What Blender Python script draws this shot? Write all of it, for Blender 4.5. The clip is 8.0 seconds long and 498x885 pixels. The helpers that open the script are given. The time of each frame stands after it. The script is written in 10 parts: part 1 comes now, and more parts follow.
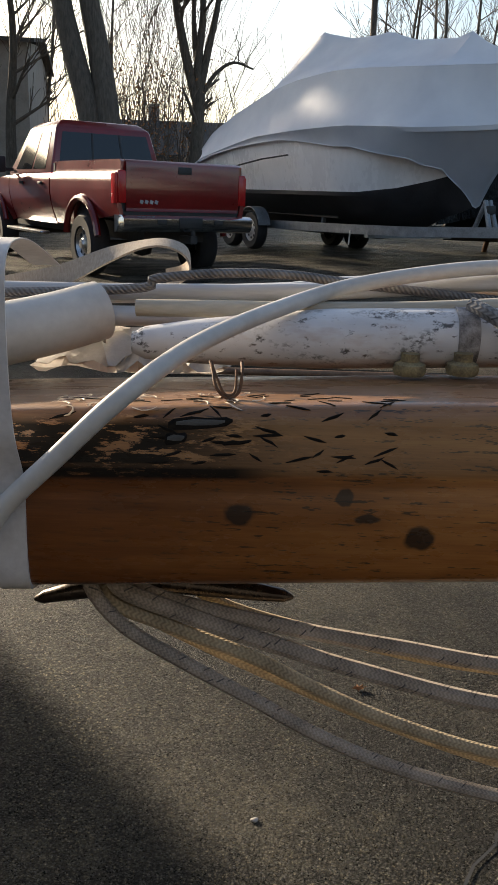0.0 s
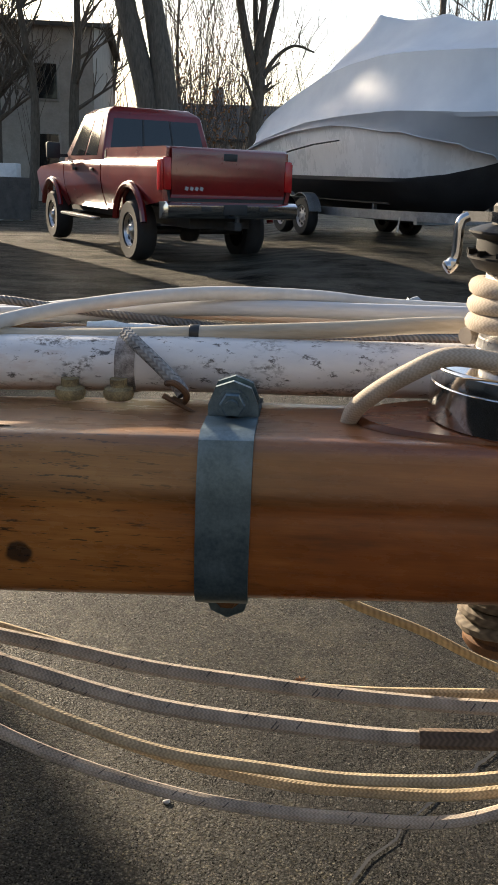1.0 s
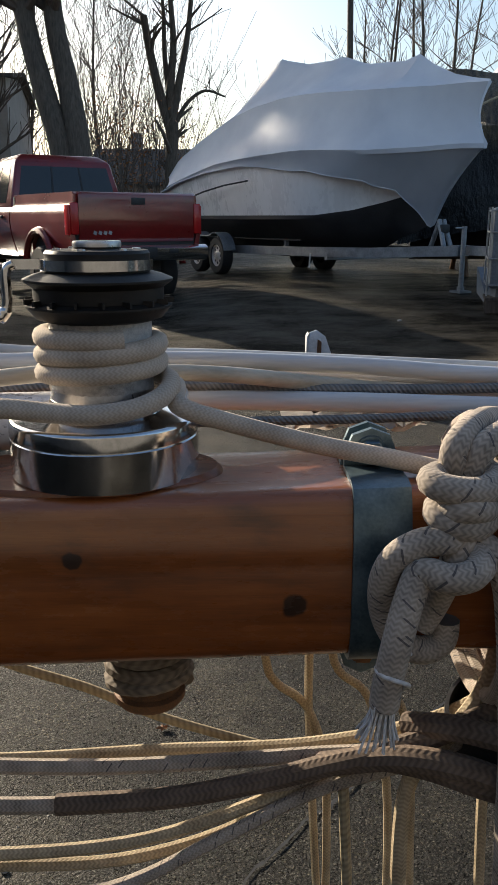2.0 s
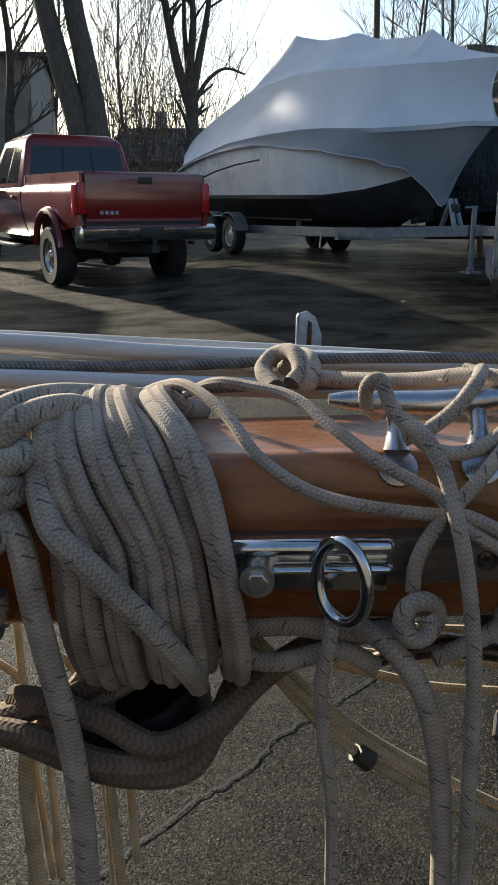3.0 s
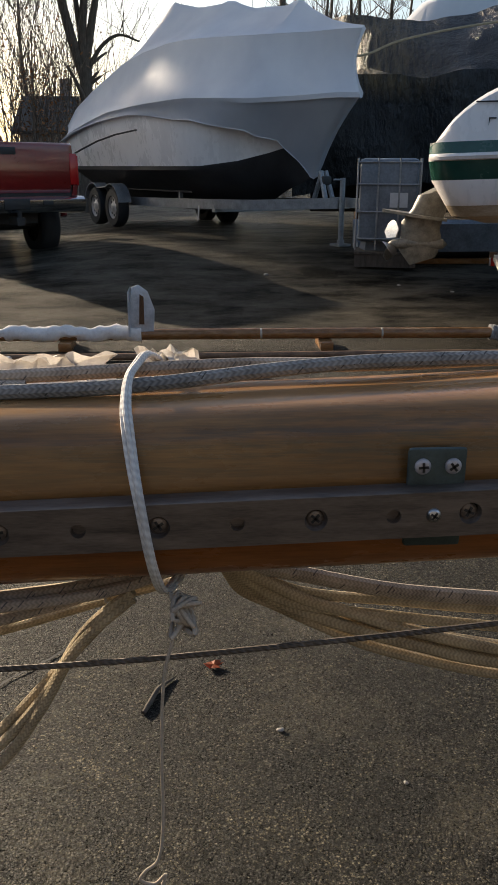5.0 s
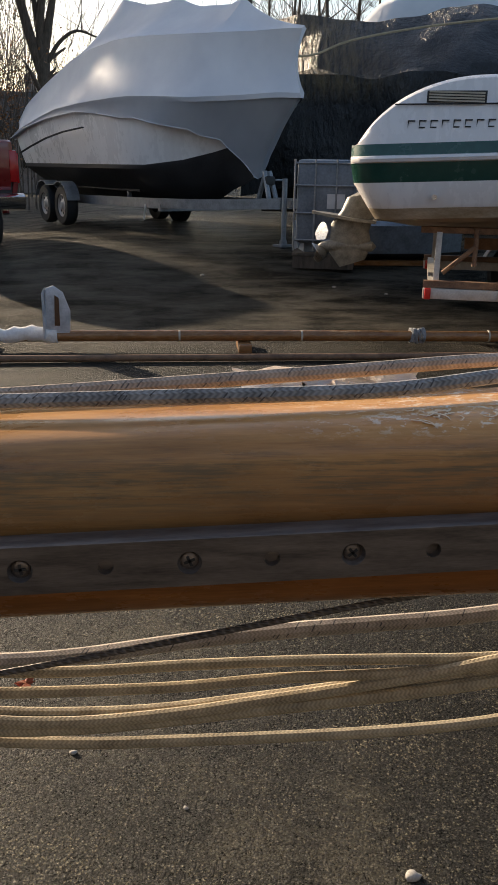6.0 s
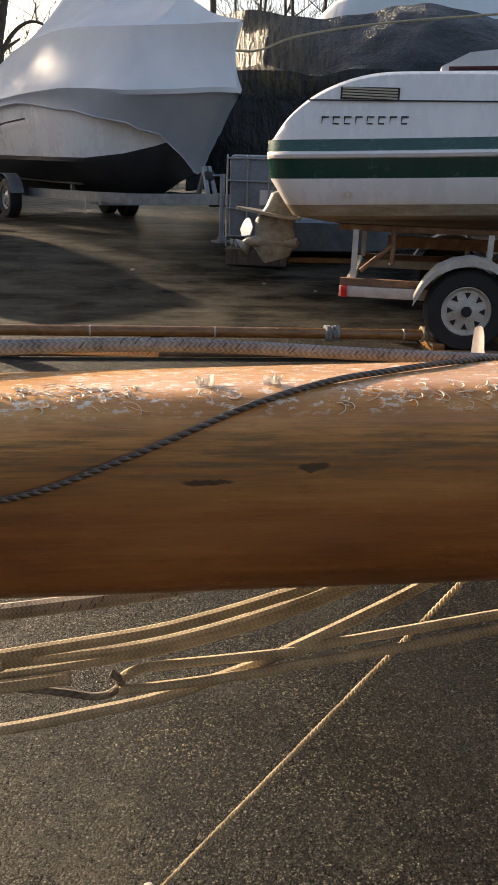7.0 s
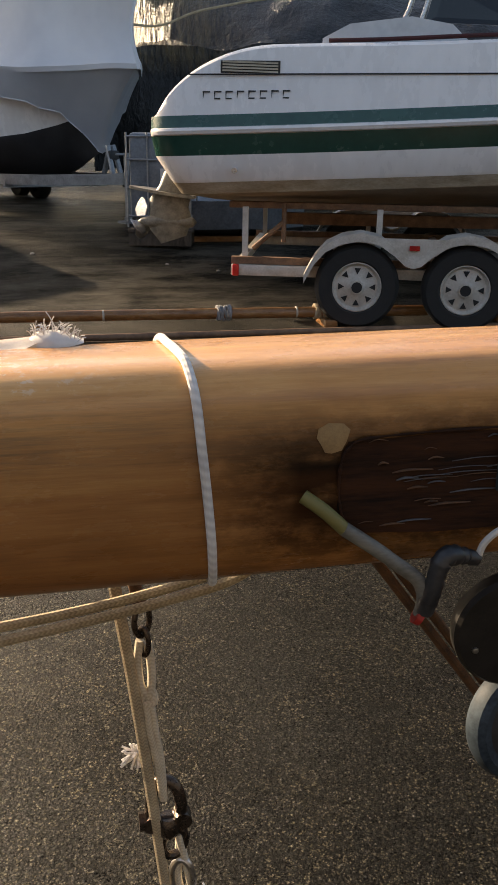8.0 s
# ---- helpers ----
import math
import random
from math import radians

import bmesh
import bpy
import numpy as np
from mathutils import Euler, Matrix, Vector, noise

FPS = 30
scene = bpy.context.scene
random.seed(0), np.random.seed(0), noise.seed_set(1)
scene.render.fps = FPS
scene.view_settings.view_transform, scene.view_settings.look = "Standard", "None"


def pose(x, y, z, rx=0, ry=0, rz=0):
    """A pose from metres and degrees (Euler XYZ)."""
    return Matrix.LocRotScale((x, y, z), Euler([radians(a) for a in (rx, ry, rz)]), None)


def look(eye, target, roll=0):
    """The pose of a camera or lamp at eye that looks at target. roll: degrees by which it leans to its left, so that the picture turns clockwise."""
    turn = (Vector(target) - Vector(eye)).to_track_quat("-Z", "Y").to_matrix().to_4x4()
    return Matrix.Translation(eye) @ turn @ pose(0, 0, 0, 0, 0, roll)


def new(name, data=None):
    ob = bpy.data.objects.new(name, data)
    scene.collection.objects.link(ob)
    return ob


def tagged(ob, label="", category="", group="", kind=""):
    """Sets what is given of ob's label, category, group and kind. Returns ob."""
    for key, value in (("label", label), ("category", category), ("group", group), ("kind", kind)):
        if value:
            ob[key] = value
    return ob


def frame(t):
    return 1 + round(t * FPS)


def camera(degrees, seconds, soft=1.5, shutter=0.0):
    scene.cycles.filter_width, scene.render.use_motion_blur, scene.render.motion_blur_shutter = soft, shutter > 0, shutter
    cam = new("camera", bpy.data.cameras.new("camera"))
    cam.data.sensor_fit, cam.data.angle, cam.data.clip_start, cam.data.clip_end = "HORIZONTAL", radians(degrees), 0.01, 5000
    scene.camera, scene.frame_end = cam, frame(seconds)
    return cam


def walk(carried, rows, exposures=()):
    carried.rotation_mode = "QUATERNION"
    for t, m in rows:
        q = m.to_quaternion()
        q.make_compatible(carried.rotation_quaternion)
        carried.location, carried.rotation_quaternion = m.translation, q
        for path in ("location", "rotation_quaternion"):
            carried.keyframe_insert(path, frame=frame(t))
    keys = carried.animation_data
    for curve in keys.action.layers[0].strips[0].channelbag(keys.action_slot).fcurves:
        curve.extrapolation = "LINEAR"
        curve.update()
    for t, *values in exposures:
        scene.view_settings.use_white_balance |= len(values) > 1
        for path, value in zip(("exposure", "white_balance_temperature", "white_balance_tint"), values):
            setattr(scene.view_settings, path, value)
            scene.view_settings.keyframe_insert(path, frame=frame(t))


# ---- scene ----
cam = camera(33.7, 8.0)
PATH = [
    (0, (-1.222, -0.565, 1.268), (-1.181, 1.35, 0.691), 2.1),
    (0.3, (-1.126, -0.575, 1.282), (-1.157, 1.334, 0.687), 1.9),
    (0.5, (-1.057, -0.598, 1.293), (-1.125, 1.303, 0.677), 2.5),
    (0.7, (-0.994, -0.611, 1.305), (-1.087, 1.284, 0.672), 2.9),
    (1, (-0.913, -0.594, 1.318), (-1.023, 1.305, 0.701), 2.1),
    (1.2, (-0.878, -0.594, 1.332), (-0.966, 1.315, 0.74), 1.9),
    (1.5, (-0.802, -0.567, 1.33), (-0.845, 1.355, 0.779), 0.5),
    (2, (-0.662, -0.566, 1.327), (-0.631, 1.363, 0.799), 0.1),
    (2.2, (-0.585, -0.581, 1.324), (-0.562, 1.348, 0.793), 0.1),
    (3.3, (-0.288, -0.549, 1.325), (-0.334, 1.363, 0.741), -0.0),
    (3.5, (-0.234, -0.533, 1.323), (-0.269, 1.378, 0.735), -0.3),
    (4, (-0.068, -0.551, 1.328), (-0.098, 1.355, 0.721), 0.7),
    (4.3, (0.056, -0.581, 1.334), (0.024, 1.319, 0.708), 1.3),
    (4.5, (0.15, -0.586, 1.33), (0.135, 1.311, 0.695), 1.0),
    (4.8, (0.288, -0.563, 1.325), (0.347, 1.331, 0.685), 0.4),
    (5, (0.376, -0.553, 1.329), (0.506, 1.34, 0.697), 0.3),
    (5.2, (0.463, -0.544, 1.337), (0.652, 1.345, 0.708), 0.7),
    (6.5, (1.049, -0.51, 1.353), (1.241, 1.376, 0.715), 1.2),
    (6.8, (1.188, -0.501, 1.347), (1.425, 1.382, 0.716), 1.7),
    (7, (1.288, -0.516, 1.345), (1.545, 1.361, 0.705), 2.0),
    (7.2, (1.392, -0.535, 1.349), (1.662, 1.334, 0.691), 2.2),
    (7.5, (1.523, -0.538, 1.346), (1.824, 1.319, 0.667), 2.3),
    (7.7, (1.602, -0.524, 1.346), (1.928, 1.328, 0.665), 1.7),
    (8, (1.696, -0.502, 1.346), (2.077, 1.339, 0.664), 1.0),
]
walk(cam, [(t, look(eye, goal, roll)) for t, eye, goal, roll in PATH],
     [(0, 0.95, 6350, 9), (0.5, 1.18, 6350, 9), (1.0, 1.3, 6350, 9), (1.5, 0.95, 6000, 8), (2, 0.8, 5950, 8), (3.5, 0.87, 5650, 4), (4.5, 0.93, 6250, 9), (5.2, 0.75, 6350, 10), (6.5, 1.08, 6600, 12), (8, 1.25, 7100, 13)])


# ---- sky and sun: a low winter sun ahead and to the left ----
SUN_FROM = Vector((-0.611, 0.728, 0.309)).normalized()
world = bpy.data.worlds.new("sky")
scene.world = world
world.use_nodes = True
wn = world.node_tree.nodes
wl = world.node_tree.links
sky = wn.new("ShaderNodeTexSky")
sky.sky_type = "NISHITA"
sky.sun_disc = False
sky.sun_elevation = math.asin(SUN_FROM.z)
sky.sun_rotation = math.atan2(SUN_FROM.x, SUN_FROM.y)
sky.air_density = 1.0
sky.dust_density = 2.5
sky.ozone_density = 1.0
wn["Background"].inputs["Strength"].default_value = 0.115
wl.new(sky.outputs["Color"], wn["Background"].inputs["Color"])

sun_data = bpy.data.lights.new("sun", "SUN")
sun_data.energy = 5.0
sun_data.angle = radians(0.9)
sun_data.color = (1.0, 0.81, 0.58)
sun = new("sun", sun_data)
sun.matrix_world = look(SUN_FROM * 60, (0, 0, 0))


# ---- building tools ----
def thing(name, label, category, group="", at=None):
    ob = new(name)
    ob.empty_display_size = 0.05
    if at is not None:
        ob.matrix_world = at
    return tagged(ob, label, category, group)


def link_mesh(name, bm, material, parent=None, label="", smooth=True):
    me = bpy.data.meshes.new(name)
    bm.normal_update()
    bm.to_mesh(me)
    bm.free()
    if smooth:
        me.polygons.foreach_set("use_smooth", [True] * len(me.polygons))
        me.set_sharp_from_angle(angle=radians(38))
    for m in (material if isinstance(material, (list, tuple)) else [material]):
        me.materials.append(m)
    ob = new(name, me)
    if parent is not None:
        ob.parent = parent
    return tagged(ob, label)


def part(name, bm, material, parent, label="", smooth=True):
    return link_mesh(name, bm, material, parent, label, smooth)


def single(name, bm, material, label, category, group="", kind="", smooth=True):
    return tagged(link_mesh(name, bm, material, None, "", smooth), label, category, group, kind)


def box(bm, size, centre, turn=None, bevel=0.0, steps=2):
    m = Matrix.Translation(centre)
    if turn is not None:
        m = m @ (turn if isinstance(turn, Matrix) else Euler([radians(a) for a in turn]).to_matrix().to_4x4())
    got = bmesh.ops.create_cube(bm, size=1.0, matrix=m @ Matrix.Diagonal((*size, 1)))
    if bevel > 0:
        edges = list({e for v in got["verts"] for e in v.link_edges})
        bmesh.ops.bevel(bm, geom=edges, offset=bevel, segments=steps, affect="EDGES", profile=0.5)
    return bm


def frame_of(way):
    way = way.normalized()
    side = way.cross(Vector((0, 0, 1)))
    if side.length < 1e-3:
        side = way.cross(Vector((0, 1, 0)))
    side.normalize()
    return side, way.cross(side) * -1


def rod(bm, a, b, r, r2=None, sides=12, caps=True):
    """A round bar from a to b."""
    return sweep(bm, [Vector(a), Vector(b)], [r, r if r2 is None else r2], sides, caps)


def spline(points, per=6):
    """A smooth line through the points."""
    p = [Vector(q) for q in points]
    if len(p) < 3:
        return p
    p = [p[0] * 2 - p[1]] + p + [p[-1] * 2 - p[-2]]
    out = []
    for i in range(1, len(p) - 2):
        for k in range(per):
            t = k / per
            a, b, c, d = p[i - 1], p[i], p[i + 1], p[i + 2]
            out.append(0.5 * (2 * b + (c - a) * t + (2 * a - 5 * b + 4 * c - d) * t * t + (3 * b - a - 3 * c + d) * t ** 3))
    out.append(p[-2])
    return out


def sweep(bm, path, radius, sides=10, caps=True, flat=1.0):
    """A tube along a path; radius one number or one for each point. It carries a uv map: metres along, turns round."""
    uv = bm.loops.layers.uv.verify()
    n = len(path)
    rs = radius if isinstance(radius, (list, tuple)) else [radius] * n
    rings, far, side = [], [0.0], None
    for i, c in enumerate(path):
        way = (path[min(i + 1, n - 1)] - path[max(i - 1, 0)]).normalized()
        if side is None:
            side, up = frame_of(way)
        else:
            side = (side - way * side.dot(way)).normalized()
            up = side.cross(way)
        if i:
            far.append(far[-1] + (c - path[i - 1]).length)
        rings.append([bm.verts.new(c + (side * math.cos(2 * math.pi * k / sides) + up * math.sin(2 * math.pi * k / sides) * flat) * rs[i]) for k in range(sides)])
    for i in range(n - 1):
        for k in range(sides):
            k2 = (k + 1) % sides
            f = bm.faces.new((rings[i][k], rings[i][k2], rings[i + 1][k2], rings[i + 1][k]))
            for loop, (u, v) in zip(f.loops, ((far[i], k / sides), (far[i], (k + 1) / sides), (far[i + 1], (k + 1) / sides), (far[i + 1], k / sides))):
                loop[uv].uv = (u, v)
    if caps:
        bm.faces.new(rings[0][::-1])
        bm.faces.new(rings[-1])
    return bm


def lathe(bm, profile, m=None, sides=32):
    """Turns (radius, height) pairs round the z axis of m."""
    m = m or Matrix.Identity(4)
    rings = []
    for r, z in profile:
        if r < 1e-5:
            rings.append([bm.verts.new(m @ Vector((0, 0, z)))] * sides)
        else:
            rings.append([bm.verts.new(m @ Vector((r * math.cos(2 * math.pi * k / sides), r * math.sin(2 * math.pi * k / sides), z))) for k in range(sides)])
    for a, b in zip(rings, rings[1:]):
        for k in range(sides):
            k2 = (k + 1) % sides
            quad = []
            for v in (a[k], a[k2], b[k2], b[k]):
                if v not in quad:
                    quad.append(v)
            if len(quad) > 2:
                bm.faces.new(quad)
    return bm


def loft(bm, sections, closed=True, caps=True, mat=None):
    """Skins a row of sections with equal numbers of points. mat(i, k): the material of a face."""
    rings = [[bm.verts.new(Vector(p)) for p in s] for s in sections]
    n = len(rings[0])
    for i, (a, b) in enumerate(zip(rings, rings[1:])):
        for k in range(n if closed else n - 1):
            k2 = (k + 1) % n
            f = bm.faces.new((a[k], a[k2], b[k2], b[k]))
            if mat:
                f.material_index = mat(i, k)
    if caps and closed:
        bm.faces.new(rings[0][::-1])
        bm.faces.new(rings[-1])
    return bm


def plate(bm, outline, depth, m=None, bevel=0.0):
    """A flat plate: its outline in x and z, its thickness along y, set at m."""
    m = m or Matrix.Identity(4)
    front = [bm.verts.new(m @ Vector((x, -depth / 2, z))) for x, z in outline]
    back = [bm.verts.new(m @ Vector((x, depth / 2, z))) for x, z in outline]
    bm.faces.new(front)
    bm.faces.new(back[::-1])
    for k in range(len(front)):
        k2 = (k + 1) % len(front)
        bm.faces.new((front[k2], front[k], back[k], back[k2]))
    if bevel > 0:
        edges = [e for e in {e for v in front for e in v.link_edges} if all(v in front for v in e.verts)]
        bmesh.ops.bevel(bm, geom=edges, offset=bevel, segments=2, affect="EDGES", profile=0.5)
    return bm


def smooth_step(a, b, x):
    t = min(max((x - a) / (b - a), 0.0), 1.0)
    return t * t * (3 - 2 * t)


def ground_z(x, y):
    """The yard climbs a little towards the parked boats."""
    return smooth_step(6.4, 11.0, y) * (0.23 + 0.13 * math.tanh((x + 1.6) / 0.8))


# the mast's axis and radius
def mast_z(x):
    return 1.116 + 0.0287 * x - 0.004 * x * x


MAST_Y = -0.012


# ---- materials ----
def material(name, color, rough=0.6, metal=0.0, **more):
    m = bpy.data.materials.new(name)
    m.use_nodes = True
    b = m.node_tree.nodes["Principled BSDF"]
    b.inputs["Base Color"].default_value = (*color, 1)
    b.inputs["Roughness"].default_value = rough
    b.inputs["Metallic"].default_value = metal
    for key, value in more.items():
        b.inputs[key.replace("_", " ")].default_value = value
    return m


def nodes_of(m):
    return m.node_tree.nodes, m.node_tree.links, m.node_tree.nodes["Principled BSDF"]


def coords(m, scale=(1, 1, 1), uv=False):
    n, l, _ = nodes_of(m)
    tc, mp = n.new("ShaderNodeTexCoord"), n.new("ShaderNodeMapping")
    mp.inputs["Scale"].default_value = scale
    l.new(tc.outputs["UV" if uv else "Object"], mp.inputs["Vector"])
    return mp.outputs["Vector"]


def noise_of(m, vec, scale, detail=4, rough=0.55):
    n, l, _ = nodes_of(m)
    t = n.new("ShaderNodeTexNoise")
    t.inputs["Scale"].default_value, t.inputs["Detail"].default_value, t.inputs["Roughness"].default_value = scale, detail, rough
    l.new(vec, t.inputs["Vector"])
    return t.outputs["Fac"]


def ramp_of(m, fac, stops):
    n, l, _ = nodes_of(m)
    r = n.new("ShaderNodeValToRGB")
    els = r.color_ramp.elements
    while len(els) < len(stops):
        els.new(0.5)
    for e, (pos, col) in zip(els, stops):
        e.position, e.color = pos, (*col, 1) if len(col) == 3 else col
    l.new(fac, r.inputs["Fac"])
    return r.outputs["Color"]


def mix_of(m, fac, a, b, kind="MIX"):
    n, l, _ = nodes_of(m)
    x = n.new("ShaderNodeMix")
    x.data_type, x.blend_type = "RGBA", kind
    for sock, v in ((x.inputs[0], fac), (x.inputs[6], a), (x.inputs[7], b)):
        if hasattr(v, "is_output"):
            l.new(v, sock)
        else:
            sock.default_value = v if isinstance(v, (int, float)) else (*v, 1)
    return x.outputs[2]


def math_of(m, op, a, b=0.0):
    n, l, _ = nodes_of(m)
    x = n.new("ShaderNodeMath")
    x.operation = op
    for sock, v in zip(x.inputs, (a, b)):
        if hasattr(v, "is_output"):
            l.new(v, sock)
        else:
            sock.default_value = v
    return x.outputs[0]


def bump_of(m, height, strength=0.3, distance=0.01, after=None):
    n, l, b = nodes_of(m)
    x = n.new("ShaderNodeBump")
    x.inputs["Strength"].default_value, x.inputs["Distance"].default_value = strength, distance
    l.new(height, x.inputs["Height"])
    if after is not None:
        l.new(after, x.inputs["Normal"])
    l.new(x.outputs["Normal"], b.inputs["Normal"])
    return x.outputs["Normal"]


def grade(m, low, high, scale=8.0, stretch=(1, 1, 1), rough=(0.5, 0.7), bump=0.0, distance=0.005, detail=5):
    """Colour, roughness and relief varied by a noise of that size."""
    n, l, b = nodes_of(m)
    v = coords(m, stretch)
    f1, f2 = noise_of(m, v, scale, detail), noise_of(m, v, scale * 7.3, 3)
    mixed = math_of(m, "ADD", math_of(m, "MULTIPLY", f1, 0.65), math_of(m, "MULTIPLY", f2, 0.35))
    l.new(ramp_of(m, mixed, [(0.32, low), (0.68, high)]), b.inputs["Base Color"])
    l.new(ramp_of(m, mixed, [(0.3, (rough[0],) * 3), (0.7, (rough[1],) * 3)]), b.inputs["Roughness"])
    if bump:
        bump_of(m, mixed, bump, distance)
    return m


asphalt = material("asphalt", (0.05, 0.045, 0.04), 0.5)
red_paint = material("red_car_paint", (0.32, 0.012, 0.01), 0.3, Coat_Weight=0.35, Coat_Roughness=0.06)
shrink_wrap = material("white_shrink_wrap", (0.72, 0.73, 0.76), 0.35)
gelcoat = material("white_gelcoat", (0.84, 0.815, 0.78), 0.3)
wood = material("varnished_spruce", (0.45, 0.18, 0.04), 0.35)
black_tarp = material("black_tarp", (0.012, 0.012, 0.014), 0.35)
rubber = material("tyre_rubber", (0.015, 0.015, 0.016), 0.8)
dark_paint = material("dark_bottom_paint", (0.02, 0.02, 0.024), 0.6)


def make_asphalt():
    m = asphalt
    n, l, b = nodes_of(m)
    v = coords(m)
    fine, broad, patch, blot = noise_of(m, v, 700, 3, 0.7), noise_of(m, v, 1.3, 5, 0.6), noise_of(m, v, 5.5, 7, 0.66), noise_of(m, v, 17, 6, 0.7)

    def stones(size):
        vor = n.new("ShaderNodeTexVoronoi")
        vor.inputs["Scale"].default_value = size
        l.new(v, vor.inputs["Vector"])
        sep = n.new("ShaderNodeSeparateColor")
        l.new(vor.outputs["Color"], sep.inputs[0])
        return vor.outputs["Distance"], sep.outputs[0], sep.outputs[1]
    big, big_a, big_b = stones(150)
    small, small_a, small_b = stones(340)
    chip = math_of(m, "ADD", math_of(m, "MULTIPLY", big_a, 0.5), math_of(m, "MULTIPLY", small_a, 0.5))
    stone = ramp_of(m, chip, [(0.3, (0.007, 0.0067, 0.0058)), (0.5, (0.022, 0.0205, 0.017)), (0.66, (0.075, 0.069, 0.056)), (0.8, (0.2, 0.185, 0.15)), (0.92, (0.42, 0.39, 0.32))])
    crown = math_of(m, "MULTIPLY", ramp_of(m, big, [(0.22, (1,) * 3), (0.55, (0.4,) * 3)]), ramp_of(m, small, [(0.25, (1,) * 3), (0.58, (0.55,) * 3)]))
    stone = mix_of(m, crown, (0.009, 0.0087, 0.0078), stone)
    place = n.new("ShaderNodeSeparateXYZ")
    l.new(v, place.inputs[0])

    def rise(sock, a, b_):
        r = n.new("ShaderNodeMapRange")
        r.interpolation_type = "SMOOTHSTEP"
        r.inputs["From Min"].default_value, r.inputs["From Max"].default_value = a, b_
        l.new(sock, r.inputs["Value"])
        return r.outputs[0]
    edge = math_of(m, "ADD", place.outputs["X"], math_of(m, "MULTIPLY", math_of(m, "SUBTRACT", broad, 0.5), 2.2))
    # ground colour painted darker to the right, where the sun's sheen falls off
    dimmed = rise(edge, 1.1, 2.5)
    # paler stones stand out of darker binder there
    stark = mix_of(m, crown, (0.0035, 0.0034, 0.0032), ramp_of(m, chip, [(0.42, (0.007, 0.0066, 0.0058)), (0.6, (0.02, 0.0187, 0.0158)), (0.7, (0.13, 0.12, 0.096)), (0.84, (0.6, 0.56, 0.45))]))
    stone = mix_of(m, rise(edge, 0.3, 1.4), stone, stark)
    # darker ground at the other end
    stone = mix_of(m, rise(edge, 0.3, -0.7), stone, mix_of(m, 1.0, stone, (0.74, 0.73, 0.7), "MULTIPLY"))
    worn = ramp_of(m, patch, [(0.38, (0.5, 0.5, 0.5)), (0.52, (0.9, 0.885, 0.82)), (0.66, (1.5, 1.42, 1.2))])
    col = mix_of(m, 1.0, stone, worn, "MULTIPLY")
    tone = ramp_of(m, broad, [(0.36, (0.38, 0.38, 0.38)), (0.62, (1.15, 1.11, 0.99))])
    col = mix_of(m, 1.0, col, tone, "MULTIPLY")
    dust = ramp_of(m, blot, [(0.52, (0, 0, 0)), (0.7, (0.45,) * 3)])
    col = mix_of(m, dust, col, (0.026, 0.025, 0.018))
    # tan grit swept into patches, thick where worn, gone from the side painted dim
    grit = ramp_of(m, noise_of(m, v, 1.9, 9, 0.72), [(0.5, (0, 0, 0)), (0.62, (0.9,) * 3)])
    grit = math_of(m, "MULTIPLY", grit, math_of(m, "SUBTRACT", 1.0, math_of(m, "MULTIPLY", dimmed, 0.85)))
    col = mix_of(m, math_of(m, "MULTIPLY", grit, chip), col, (0.105, 0.092, 0.064))
    col = mix_of(m, dimmed, col, mix_of(m, 1.0, col, (0.5, 0.5, 0.505), "MULTIPLY"))
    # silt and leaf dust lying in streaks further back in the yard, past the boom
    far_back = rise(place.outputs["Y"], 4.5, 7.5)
    silt = ramp_of(m, noise_of(m, coords(m, (0.8, 1.7, 1)), 1.5, 9, 0.72), [(0.4, (0, 0, 0)), (0.6, (0.9,) * 3)])
    l.new(mix_of(m, math_of(m, "MULTIPLY", silt, far_back), col, (0.15, 0.134, 0.106)), b.inputs["Base Color"])
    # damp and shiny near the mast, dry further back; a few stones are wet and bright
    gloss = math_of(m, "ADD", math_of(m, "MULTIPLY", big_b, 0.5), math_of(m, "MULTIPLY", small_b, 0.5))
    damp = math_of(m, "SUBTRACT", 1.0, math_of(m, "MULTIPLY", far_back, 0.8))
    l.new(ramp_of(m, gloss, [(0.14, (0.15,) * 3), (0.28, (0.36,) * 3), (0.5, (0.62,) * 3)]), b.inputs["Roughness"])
    damp = math_of(m, "MULTIPLY", damp, math_of(m, "SUBTRACT", 1.0, math_of(m, "MULTIPLY", dimmed, 0.55)))
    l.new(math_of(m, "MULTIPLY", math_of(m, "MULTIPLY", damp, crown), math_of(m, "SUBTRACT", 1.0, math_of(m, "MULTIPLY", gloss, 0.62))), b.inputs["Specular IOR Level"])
    height = math_of(m, "ADD", math_of(m, "MULTIPLY", big, -0.55), math_of(m, "MULTIPLY", small, -0.35))
    height = math_of(m, "ADD", height, math_of(m, "ADD", math_of(m, "MULTIPLY", fine, 0.35), math_of(m, "MULTIPLY", chip, 0.5)))
    bump_of(m, height, 1.0, 0.016)


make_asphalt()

KNOTS = [(-1.216, 1.075, 0.0115, 0.0085), (-1.101, 1.062, 0.011, 0.0095), (-1.135, 1.074, 0.01, 0.0035), (-1.15, 1.088, 0.006, 0.006), (-0.767, 1.116, 0.0075, 0.006),
         (-0.625, 1.085, 0.009, 0.0085), (1.575, 1.19, 0.02, 0.0028), (1.387, 1.179, 0.01, 0.003), (1.325, 1.17, 0.016, 0.002), (0.24, 1.185, 0.004, 0.003)]


